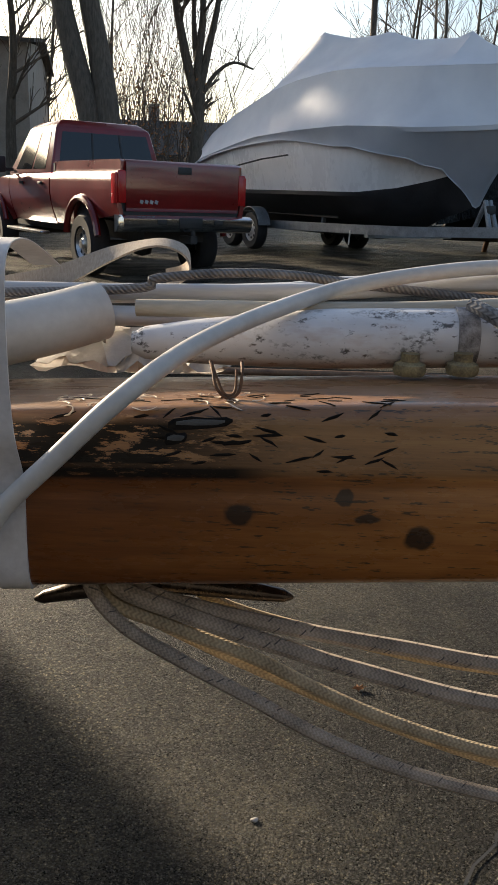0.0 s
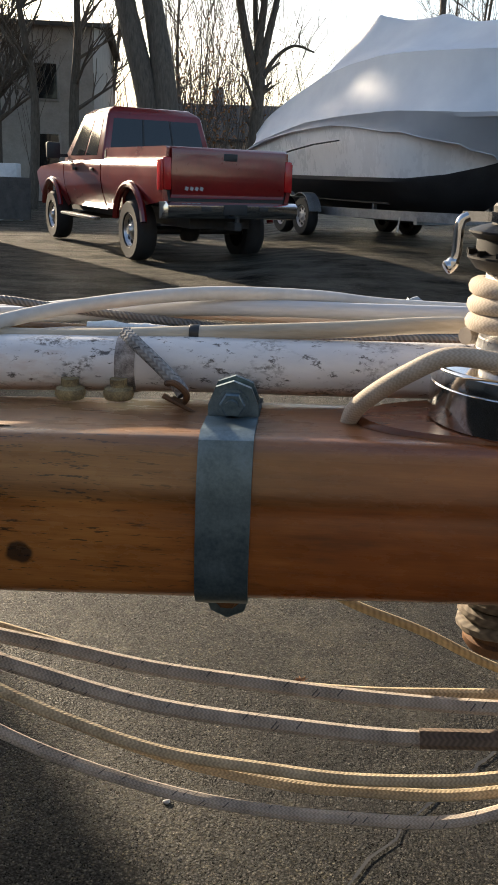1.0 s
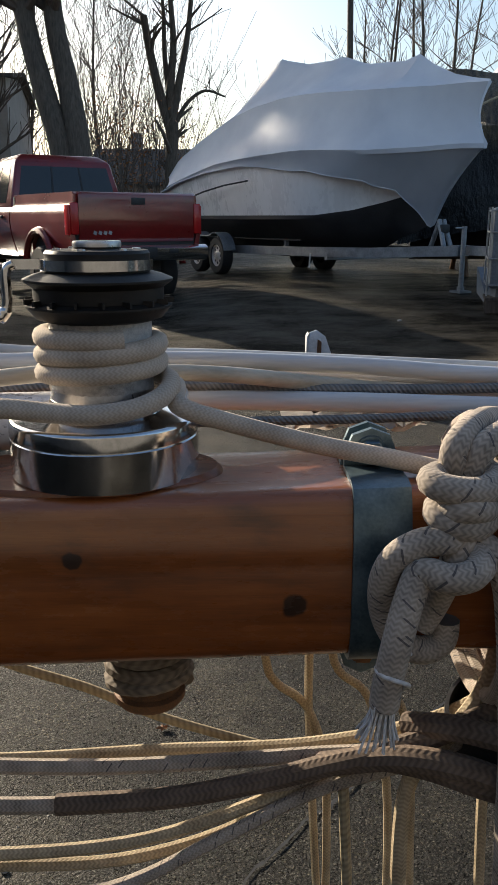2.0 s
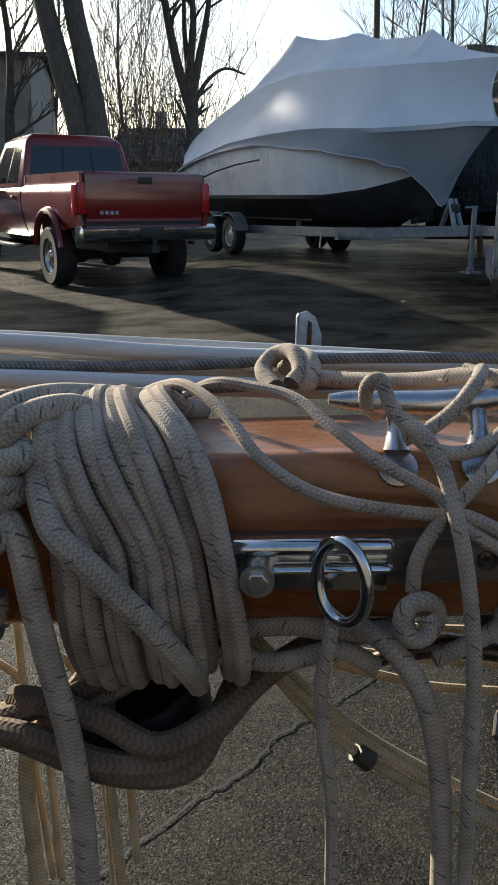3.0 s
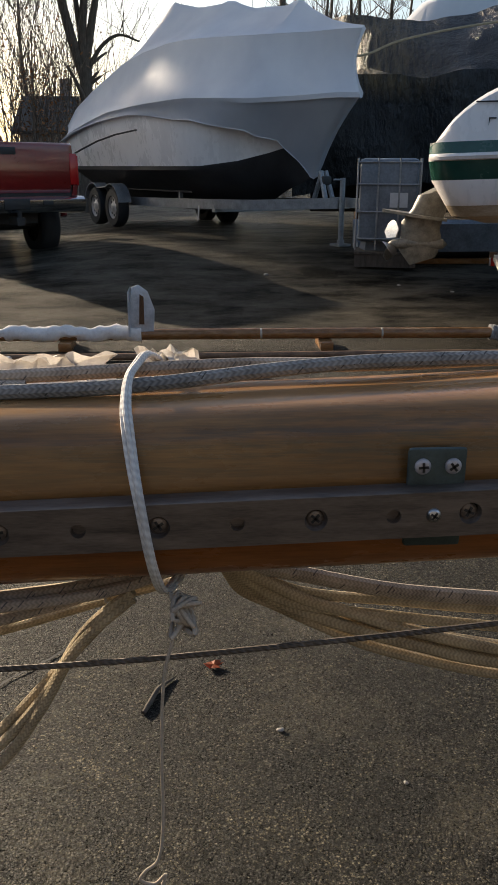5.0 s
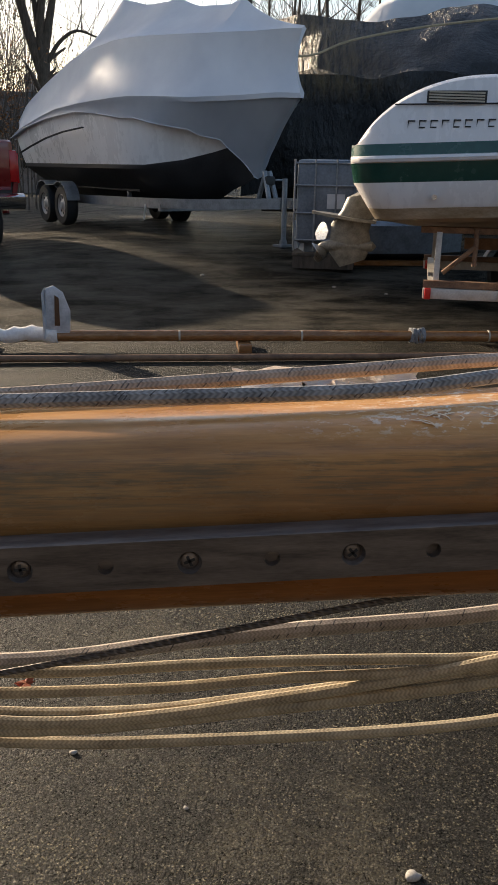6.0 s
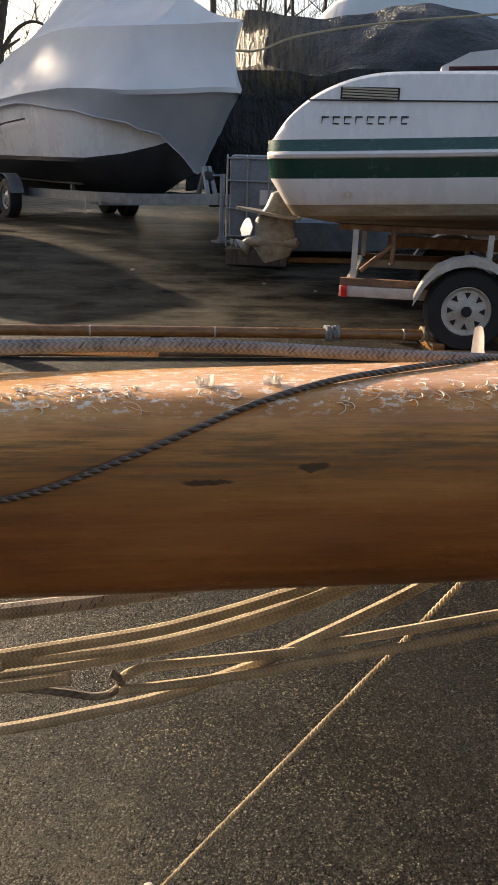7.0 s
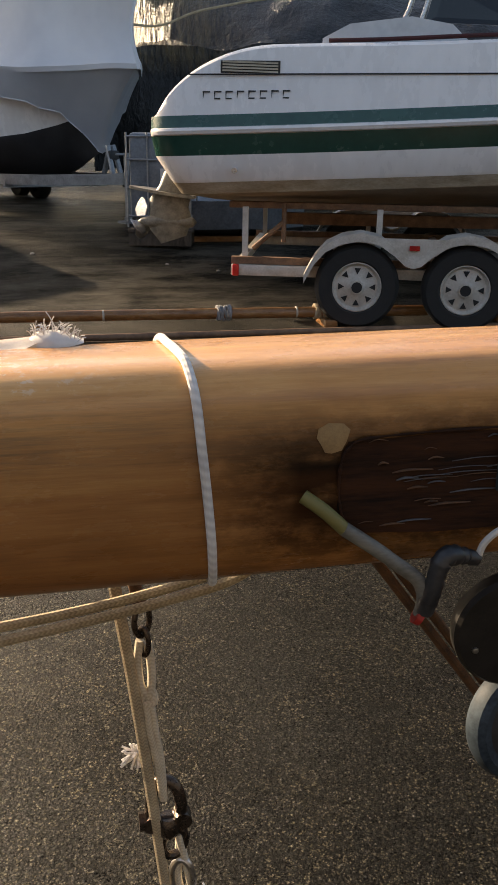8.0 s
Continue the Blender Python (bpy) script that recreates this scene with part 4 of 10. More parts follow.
def build_horn_cleat():
    it = thing("horn_cleat", "long polished steel horn cleat on top of the mast", "cleat", "cleats")
    bm = bmesh.new()
    pts = [(-0.319, -0.054, 1.2005), (-0.306, -0.054, 1.2), (-0.28, -0.053, 1.1985), (-0.25, -0.052, 1.198), (-0.222, -0.051, 1.2), (-0.19, -0.05, 1.203), (-0.166, -0.05, 1.2055)]
    rs = [0.004, 0.0072, 0.0086, 0.0094, 0.009, 0.0072, 0.003]
    secs = []
    for p, r in zip(pts, rs):
        secs.append([Vector(p) + Vector((0, r * math.cos(a), r * 0.85 * math.sin(a))) for a in [2 * math.pi * j / 14 for j in range(14)]])
    loft(bm, secs)
    part("horn", bm, worn_steel, it)
    for x in (-0.276, -0.224):
        bm = bmesh.new()
        a, b = Vector((x, -0.052, 1.1955)), mast_point(x, 48, 0.002)
        sweep(bm, [a, (a + b) / 2 + Vector((0, -0.004, 0)), b], [0.0062, 0.0058, 0.009], 12)
        lathe(bm, [(0, 0.0), (0.0125, 0.0), (0.0125, 0.003), (0.009, 0.0045), (0, 0.0045)], Matrix.Translation(mast_point(x, 40, 0.0005)) @ Euler((radians(50), 0, 0)).to_matrix().to_4x4(), 20)
        leg = part("foot", bm, worn_steel, it)
        screw(leg, mast_point(x + 0.002, 36, 0.006), 0.005, worn_steel, 40)
    return it


build_horn_cleat()


def build_tee_cleat():
    it = thing("tee_cleat", "grey cast tee-shaped cleat standing on the mast", "cleat", "cleats")
    bm = bmesh.new()
    x0, x1 = -0.133, -0.052
    secs = []
    for x, w, h in ((x0, 0.009, 0.0095), (x0 + 0.003, 0.011, 0.011), (x0 + 0.02, 0.012, 0.0115), (-0.104, 0.012, 0.0125), (-0.085, 0.012, 0.0125), (-0.072, 0.012, 0.009), (x1 - 0.008, 0.010, 0.0075), (x1, 0.006, 0.005)):
        c = mast_point(x, 62, 0.004)
        secs.append([c + Vector((0, math.copysign(abs(math.cos(a)) ** 0.6, math.cos(a)) * w, (math.copysign(abs(math.sin(a)) ** 0.6, math.sin(a)) * 0.75 - 0.05) * h)) for a in [2 * math.pi * j / 16 for j in range(16)]])
    loft(bm, secs)
    part("base", bm, dull_bronze, it)
    bm = bmesh.new()
    c = mast_point(-0.094, 66, 0.0)
    pts = [c + Vector((0, 0, -0.004)), c + Vector((0.0, 0.002, 0.018)), c + Vector((0.001, 0.003, 0.03)), c + Vector((0.0015, 0.003, 0.042))]
    path = spline(pts, 4)
    sweep(bm, path, [0.0105 if k < 3 else 0.0068 for k in range(len(path) - 1)] + [0.0052], 12)
    part("post", bm, dull_bronze, it)
    return it


build_tee_cleat()


def build_low_cleat(centre, length, name_label, shiny):
    it = thing("horn_cleat", name_label, "cleat", "cleats")
    cx, cy, cz = centre
    bm = bmesh.new()
    secs = []
    for s, r in ((-1, 0.2), (-0.93, 0.6), (-0.7, 0.85), (-0.4, 1.0), (0, 1.05), (0.4, 1.0), (0.7, 0.85), (0.93, 0.6), (1, 0.2)):
        p = Vector((cx + s * length / 2, cy, cz - 0.012 * s * s * (0.4 if s > 0 else 1) + 0.006 * (1 - abs(s))))
        secs.append([p + Vector((0, 0.010 * r * math.cos(a), 0.0085 * r * math.sin(a))) for a in [2 * math.pi * j / 14 for j in range(14)]])
    loft(bm, secs)
    part("horn", bm, black_metal, it)
    for dx in (-0.028, 0.028):
        bm = bmesh.new()
        sweep(bm, [Vector((cx + dx, cy, cz)), Vector((cx + dx * 1.1, cy, cz + 0.02)), Vector((cx + dx * 1.25, cy, mast_z(cx) - mast_r(cx) + 0.004))], [0.009, 0.008, 0.013], 12)
        part("foot", bm, black_metal, it)
    return it


build_low_cleat((-1.27, 0.0, 0.981), 0.196, "black bronze horn cleat under the mast with ropes made fast", True)
build_low_cleat((-0.225, -0.02, 0.999), 0.12, "small steel horn cleat under the mast", False)


def build_winch():
    """A self-tailing winch standing on a wooden pad."""
    pad = thing("winch_pad", "rounded wooden pad shaped to the mast, under a winch", "pad")
    bm = bmesh.new()
    secs = []
    for z, k in ((1.128, 1.0), (1.146, 1.0), (1.154, 0.985), (1.1575, 0.95)):
        secs.append([(-0.77 + 0.1 * k * math.cos(a), -0.012 + 0.054 * k * math.sin(a), z + 0.0262 * 0.09 * math.cos(a)) for a in [2 * math.pi * j / 40 for j in range(40)]])
    loft(bm, secs)
    part("block", bm, pad_wood, pad)

    it = thing("winch", "chrome self-tailing winch with black jaws, rope wound on its drum", "winch", at=Matrix.Translation((-0.753, -0.011, 1.157)))
    bm = bmesh.new()
    lathe(bm, [(0, 0), (0.0638, 0), (0.0645, 0.0008), (0.0645, 0.0012), (0.0645, 0.0262), (0.0645, 0.0266), (0.0638, 0.0274), (0.0645, 0.0282), (0.0645, 0.0286), (0.0645, 0.0372), (0.0642, 0.0386), (0.0632, 0.0396), (0.0618, 0.04), (0.0612, 0.0401), (0.041, 0.0425), (0.04, 0.0428), (0.036, 0.052), (0, 0.052)], None, 64)
    part("base", bm, chrome, it)
    bm = bmesh.new()
    lathe(bm, [(0, 0.045), (0.037, 0.045), (0.034, 0.06), (0.0335, 0.09), (0.0338, 0.104), (0, 0.104)], None, 40)
    drum = part("drum", bm, worn_steel, it, "knurled steel drum")
    bm = bmesh.new()
    lathe(bm, [(0.0336, 0.056), (0.0343, 0.058), (0.0343, 0.103), (0.0336, 0.1045)], None, 48)
    part("grip_ring", bm, knurled, drum)
    for z0, name in ((0.104, "lower_jaw"), (0.1168, "upper_jaw")):
        bm = bmesh.new()
        if name == "lower_jaw":
            prof = [(0, 0), (0.036, 0), (0.042, 0.002), (0.0465, 0.0075), (0.0485, 0.0092), (0.0485, 0.0106), (0.0432, 0.0125), (0, 0.0125)]
        else:
            prof = [(0, 0), (0.043, 0), (0.0432, 0.009), (0.0472, 0.0118), (0.0492, 0.0132), (0.0492, 0.0146), (0.043, 0.0172), (0.037, 0.0188), (0, 0.0188)]
        lathe(bm, prof, Matrix.Translation((0, 0, z0)), 44)
        jaw = part(name, bm, winch_black, it)
        for k in range(18):
            bm = bmesh.new()
            a = 2 * math.pi * k / 18
            box(bm, (0.011, 0.0016, 0.0018), (0.044 * math.cos(a), 0.044 * math.sin(a), z0 + (0.0122 if name == "lower_jaw" else 0.0012)), (0, 0, math.degrees(a) + 20))
            part("rib", bm, winch_black, jaw)
    bm = bmesh.new()
    lathe(bm, [(0, 0.1355), (0.0345, 0.1355), (0.0345, 0.1405), (0.0335, 0.142), (0, 0.142)], None, 40)
    lathe(bm, [(0, 0.142), (0.0342, 0.142), (0.0345, 0.1475), (0.033, 0.1495), (0.0155, 0.1502), (0.0155, 0.1525), (0.013, 0.154), (0.0075, 0.154), (0.007, 0.151), (0, 0.151)], None, 40)
    cap = part("cap", bm, winch_black, it, "black cap with a steel socket")
    bm = bmesh.new()
    lathe(bm, [(0.0075, 0.1552), (0.0155, 0.1552), (0.016, 0.1538), (0.016, 0.1515), (0.007, 0.1515)], None, 32)
    for k in range(6):
        a = 2 * math.pi * k / 6 + 0.3
        lathe(bm, [(0, 0), (0.003, 0), (0.0028, 0.0012), (0, 0.0016)], Matrix.Translation((0.026 * math.cos(a), 0.026 * math.sin(a), 0.1494)), 10)
    part("socket", bm, worn_steel, cap)
    bm = bmesh.new()
    arc = [(0.0355 * math.cos(radians(a)), 0.0355 * math.sin(radians(a))) for a in range(-10, -171, -16)]
    secs = []
    for x, y in arc + [(-0.046, -0.008), (-0.055, -0.009)]:
        d = Vector((x, y, 0)).normalized()
        secs.append([Vector((x, y, z)) + d * o for o, z in ((-0.001, 0.1372), (0.0022, 0.1372), (0.0022, 0.1438), (-0.001, 0.1438))])
    loft(bm, secs)
    sweep(bm, spline([(-0.053, -0.009, 0.1405), (-0.057, -0.0095, 0.138), (-0.0585, -0.01, 0.131), (-0.0585, -0.01, 0.116), (-0.061, -0.0105, 0.109), (-0.065, -0.011, 0.106)], 5), [0.0035] * 18 + [0.0045] * 4 + [0.005] * 3 + [0.004], 10)
    part("feeder_arm", bm, chrome, it)
    return it


build_winch()


def build_low_winch():
    it = thing("reel_winch", "small drum winch under the mast wound with old rope", "winch", at=Matrix.Translation((-0.733, 0.03, 0.948)))
    bm = bmesh.new()
    lathe(bm, [(0, 0.0), (0.026, 0.0), (0.029, 0.004), (0.029, 0.009), (0.025, 0.011), (0.025, 0.09), (0.03, 0.094), (0.03, 0.1), (0, 0.1)], None, 32)
    part("drum", bm, rusty, it)
    bm = bmesh.new()
    turns = [Vector(((0.0305 + 0.001 * math.sin(k)) * math.cos(2 * math.pi * k / 14), (0.0305 + 0.001 * math.sin(k)) * math.sin(2 * math.pi * k / 14), 0.016 + 0.0115 * k / 14 + 0.001 * math.sin(k * 0.7))) for k in range(14 * 6 + 8)]
    sweep(bm, turns, 0.0058, 8)
    part("rope_wrap", bm, cord_old, it)
    return it


build_low_winch()


# ---- tubes and spars lying on top of the mast, behind its crest ----
def pipe(name, label, category, points, r, mat, group="", sides=16, per=5, hollow=0.0):
    it = thing(name, label, category, group)
    bm = bmesh.new()
    path = spline(points, per)
    sweep(bm, path, r, sides, caps=not hollow)
    if hollow:
        sweep(bm, path[::-1], r - hollow, sides, caps=False)
        for end in (path[0], path[-1]):
            side, up = frame_of((path[1] - path[0]) if end is path[0] else (path[-1] - path[-2]))
            ring = [[bm.verts.new(end + (side * math.cos(2 * math.pi * k / sides) + up * math.sin(2 * math.pi * k / sides)) * q) for k in range(sides)] for q in (r, r - hollow)]
            for k in range(sides):
                bm.faces.new((ring[0][k], ring[0][(k + 1) % sides], ring[1][(k + 1) % sides], ring[1][k]))
    part("tube", bm, mat, it)
    return it


# the stained spreader tube with its tapered end, and what holds it
def build_spreader():
    it = thing("spreader", "stained white round spreader with a tapered end, lying along the mast", "spreader")
    bm = bmesh.new()
    rows = ((-1.3, 1.158, 0.008), (-1.29, 1.158, 0.0125), (-1.255, 1.160, 0.0165), (-1.2, 1.163, 0.0205), (-1.15, 1.1655, 0.0228), (-1.0, 1.1715, 0.0228), (-0.9, 1.173, 0.0225), (-0.7, 1.178, 0.022))
    secs = [[(x, 0.055 + r * math.cos(a), z + r * math.sin(a)) for a in [2 * math.pi * j / 24 for j in range(24)]] for x, z, r in rows]
    loft(bm, secs)
    part("tube", bm, old_pipe, it)
    for x in (-1.093, -1.054):
        bm = bmesh.new()
        lathe(bm, [(0, 0), (0.011, 0), (0.0125, 0.004), (0.0115, 0.008), (0.007, 0.010), (0.007, 0.016), (0, 0.016)], Matrix.Translation((x, 0.03, mast_z(x) + mast_r(x) - 0.006)), 14)
        part("foot", bm, rust_knob, it, "rusty yellowed knob-shaped foot")
    bm = bmesh.new()
    lathe(bm, [(0.0229, -0.008), (0.0236, -0.008), (0.0236, 0.008), (0.0229, 0.008)], Matrix.Translation((-1.05, 0.055, 1.1697)) @ Euler((0, radians(90), 0)).to_matrix().to_4x4(), 28)
    part("stained_band", bm, band_stain, it, "dark-stained band")
    return it


build_spreader()

bm = bmesh.new()
sweep(bm, spline([(-1.05, 0.04, 1.197), (-1.036, 0.024, 1.19), (-1.02, 0.017, 1.178), (-1.005, 0.012, 1.165), (-0.999, 0.008, 1.158)], 5), 0.0055, 9)
it = thing("lashing", "frayed grey lashing ending in a small shackle round the spreader", "lashing")
part("cord", bm, rope_grey, it)
bm = bmesh.new()
sweep(bm, spline([(-1.012, 0.008, 1.166), (-1.004, 0.0, 1.168), (-0.996, 0.002, 1.16), (-0.999, 0.008, 1.152), (-1.008, 0.008, 1.154)], 5), 0.0026, 8)
rod(bm, (-1.014, 0.002, 1.158), (-0.985, 0.002, 1.143), 0.0022, 0.0012, 8)
part("shackle", bm, rusty, it)

bm = bmesh.new()
sweep(bm, spline([(-1.238, -0.03, 1.162), (-1.2362, -0.0365, 1.1583), (-1.2334, -0.0494, 1.1491), (-1.2261, -0.0513, 1.1425), (-1.2187, -0.0457, 1.1455), (-1.2169, -0.0384, 1.1565), (-1.2172, -0.03, 1.162)], 6), 0.0011, 8)
sweep(bm, spline([(-1.2375, -0.03, 1.162), (-1.234, -0.04, 1.155), (-1.228, -0.05, 1.145), (-1.2215, -0.046, 1.1455), (-1.2205, -0.036, 1.158)], 6), 0.001, 8)
sweep(bm, spline([(-1.2255, -0.051, 1.1425), (-1.218, -0.056, 1.1395), (-1.208, -0.062, 1.1385)], 4), 0.0012, 6)
single("wire_ring", bm, rusty, "thin rusty wire ring under the spreader end", "ring")

pipe("plastic_pipe", "short white plastic pipe with an open end", "pipe", [(-1.62, -0.1, 1.128), (-1.4, 0.075, 1.158), (-1.336, 0.126, 1.171)], 0.0245, pvc, sides=28, hollow=0.003)
pipe("extrusion", "long grey-white furling extrusion lying behind the mast", "extrusion", [(-2.4, 0.17, 1.17), (-1.33, 0.165, 1.181), (-1.1, 0.165, 1.196), (-0.89, 0.165, 1.197), (-0.6, 0.155, 1.194), (-0.3, 0.15, 1.187), (0.1, 0.145, 1.18)], 0.0085, foil, "extrusions")
pipe("extrusion", "long grey-white furling extrusion lying behind the mast", "extrusion", [(-2.4, 0.145, 1.18), (-1.33, 0.14, 1.185), (-1.0, 0.14, 1.204), (-0.85, 0.14, 1.207), (-0.7, 0.135, 1.209), (-0.55, 0.13, 1.204), (-0.437, 0.13, 1.196), (-0.2, 0.128, 1.188), (0.18, 0.127, 1.181)], 0.0075, foil, "extrusions")
pipe("extrusion", "long grey-white furling extrusion lying behind the mast", "extrusion", [(-2.4, 0.125, 1.158), (-1.32, 0.12, 1.168), (-1.09, 0.12, 1.178), (-0.9, 0.118, 1.18), (-0.6, 0.105, 1.179), (-0.4, 0.1, 1.174), (-0.1, 0.1, 1.17), (0.23, 0.1, 1.178)], 0.0085, foil, "extrusions")
pipe("tube", "yellowed plastic tube with dark marks resting on the spreader", "tube", [(-1.3, 0.085, 1.18), (-1.112, 0.062, 1.187), (-1.0, 0.06, 1.195), (-0.88, 0.06, 1.204), (-0.79, 0.065, 1.211), (-0.68, 0.09, 1.205), (-0.58, 0.12, 1.19), (-0.45, 0.145, 1.175), (-0.3, 0.15, 1.168)], 0.0068, beige_tube)
bm = bmesh.new()
lathe(bm, [(0.0069, -0.004), (0.0075, -0.003), (0.0075, 0.003), (0.0069, 0.004)], Matrix.Translation((-0.998, 0.06, 1.1955)) @ Euler((0, radians(90), 0)).to_matrix().to_4x4(), 16)
single("clip", bm, black_plastic, "small dark clip on the yellowed tube", "clip")
pipe("hose", "white flexible plastic hose curving over the mast", "hose", [(-1.372, -0.098, 1.062), (-1.357, -0.098, 1.084), (-1.3255, -0.1, 1.1155), (-1.2885, -0.088, 1.15), (-1.2465, -0.035, 1.174), (-1.188, 0.04, 1.19), (-1.118, 0.1, 1.204), (-1.012, 0.13, 1.217), (-0.91, 0.15, 1.217),
     (-0.83, 0.165, 1.21), (-0.687, 0.17, 1.207), (-0.5, 0.175, 1.198), (-0.3, 0.178, 1.188), (-0.1, 0.175, 1.178), (0.15, 0.16, 1.168)], 0.0062, pvc, per=8)


# ---- the red pickup ----
TRUCK_AT = Matrix.Translation((-2.57, 11.72, ground_z(-2.57, 11.72) - 0.01)) @ Euler((0, 0, radians(122.0))).to_matrix().to_4x4()


def arch(cx, cz, r, a0, a1, n=12):
    return [(cx + r * math.cos(radians(a0 + (a1 - a0) * k / n)), cz + r * math.sin(radians(a0 + (a1 - a0) * k / n))) for k in range(n + 1)]


def inset(q, u0, u1, v0, v1, off):
    """A panel within a quad a b c d (a b below, d c above), lifted along its normal."""
    a, b, c, d = [Vector(p) for p in q]
    n = (b - a).cross(d - a).normalized() * off
    at = lambda u, v: (a * (1 - u) + b * u) * (1 - v) + (d * (1 - u) + c * u) * v + n
    return [at(u0, v0), at(u1, v0), at(u1, v1), at(u0, v1)]


def slab(bm, quad, thick):
    a, b, c, d = quad
    n = (b - a).cross(d - a).normalized() * thick
    return loft(bm, [[p - n for p in quad], list(quad)])


def wheel_at(parent, at, r, width, face, rim_mat, rim_r, holes=8, rim_label=""):
    """A wheel with its axle along y; face: +1 or -1, the side that shows."""
    m = Matrix.Translation(at) @ Euler((radians(90) * -face, 0, 0)).to_matrix().to_4x4()
    bm = bmesh.new()
    w = width / 2
    lathe(bm, [(rim_r, -w * 0.9), (r * 0.9, -w), (r * 0.98, -w * 0.7), (r, -w * 0.3), (r, w * 0.3), (r * 0.98, w * 0.7), (r * 0.9, w), (rim_r * 1.06, w * 0.96), (rim_r, w * 0.8), (rim_r * 0.98, -w * 0.5)], m, 36)
    wheel = part("wheel", bm, rubber, parent, "black tyre on a pale rim" if not rim_label else rim_label)
    bm = bmesh.new()
    lathe(bm, [(rim_r, w * 0.82), (rim_r * 0.96, w * 0.86), (rim_r * 0.9, w * 0.62), (rim_r * 0.84, w * 0.52), (rim_r * 0.45, w * 0.66), (rim_r * 0.3, w * 0.8), (rim_r * 0.26, w * 0.98), (0, w)], m, 32)
    rim = part("rim", bm, rim_mat, wheel)
    for k in range(holes):
        bm = bmesh.new()
        a = 2 * math.pi * k / holes
        if rim_label:
            # wedge-shaped openings between the spokes
            loft(bm, [[m @ Vector((rim_r * q * math.cos(a + d), rim_r * q * math.sin(a + d), w * h)) for q, d in ((0.5, 0.0), (0.76, 0.17), (0.76, -0.17))] for h in (0.45, 0.66)])
            part("vent_hole", bm, rubber, wheel)
            continue
        rod(bm, m @ Vector((rim_r * 0.66 * math.cos(a), rim_r * 0.66 * math.sin(a), w * 0.5)), m @ Vector((rim_r * 0.66 * math.cos(a), rim_r * 0.66 * math.sin(a), w * 0.62)), rim_r * 0.15, sides=6)
        part("vent_hole", bm, rubber, wheel)
    if rim_label:
        bm = bmesh.new()
        rod(bm, m @ Vector((0, 0, w * 0.7)), m @ Vector((0, 0, w * 1.04)), rim_r * 0.22, sides=12)
        part("hub", bm, rubber, wheel)
    return wheel


def body_side(bm, side):
    """Press a shoulder line into a flat panel: it leans in above and tucks under below."""
    for z in (0.72, 0.84, 0.96, 1.06, 1.14, 1.17, 1.25, 1.29, 1.32, 1.355, 1.38, 1.42, 1.47):
        bmesh.ops.bisect_plane(bm, geom=bm.verts[:] + bm.edges[:] + bm.faces[:], plane_co=(0, 0, z), plane_no=(0, 0, 1))
    for v in bm.verts:
        d = v.co.z - 1.17
        fold = 0.55 * min(max(v.co.z - 1.29, 0), 0.09)
        v.co.y -= side * (0.08 * d + fold if d > 0 else 0.42 * d * d)


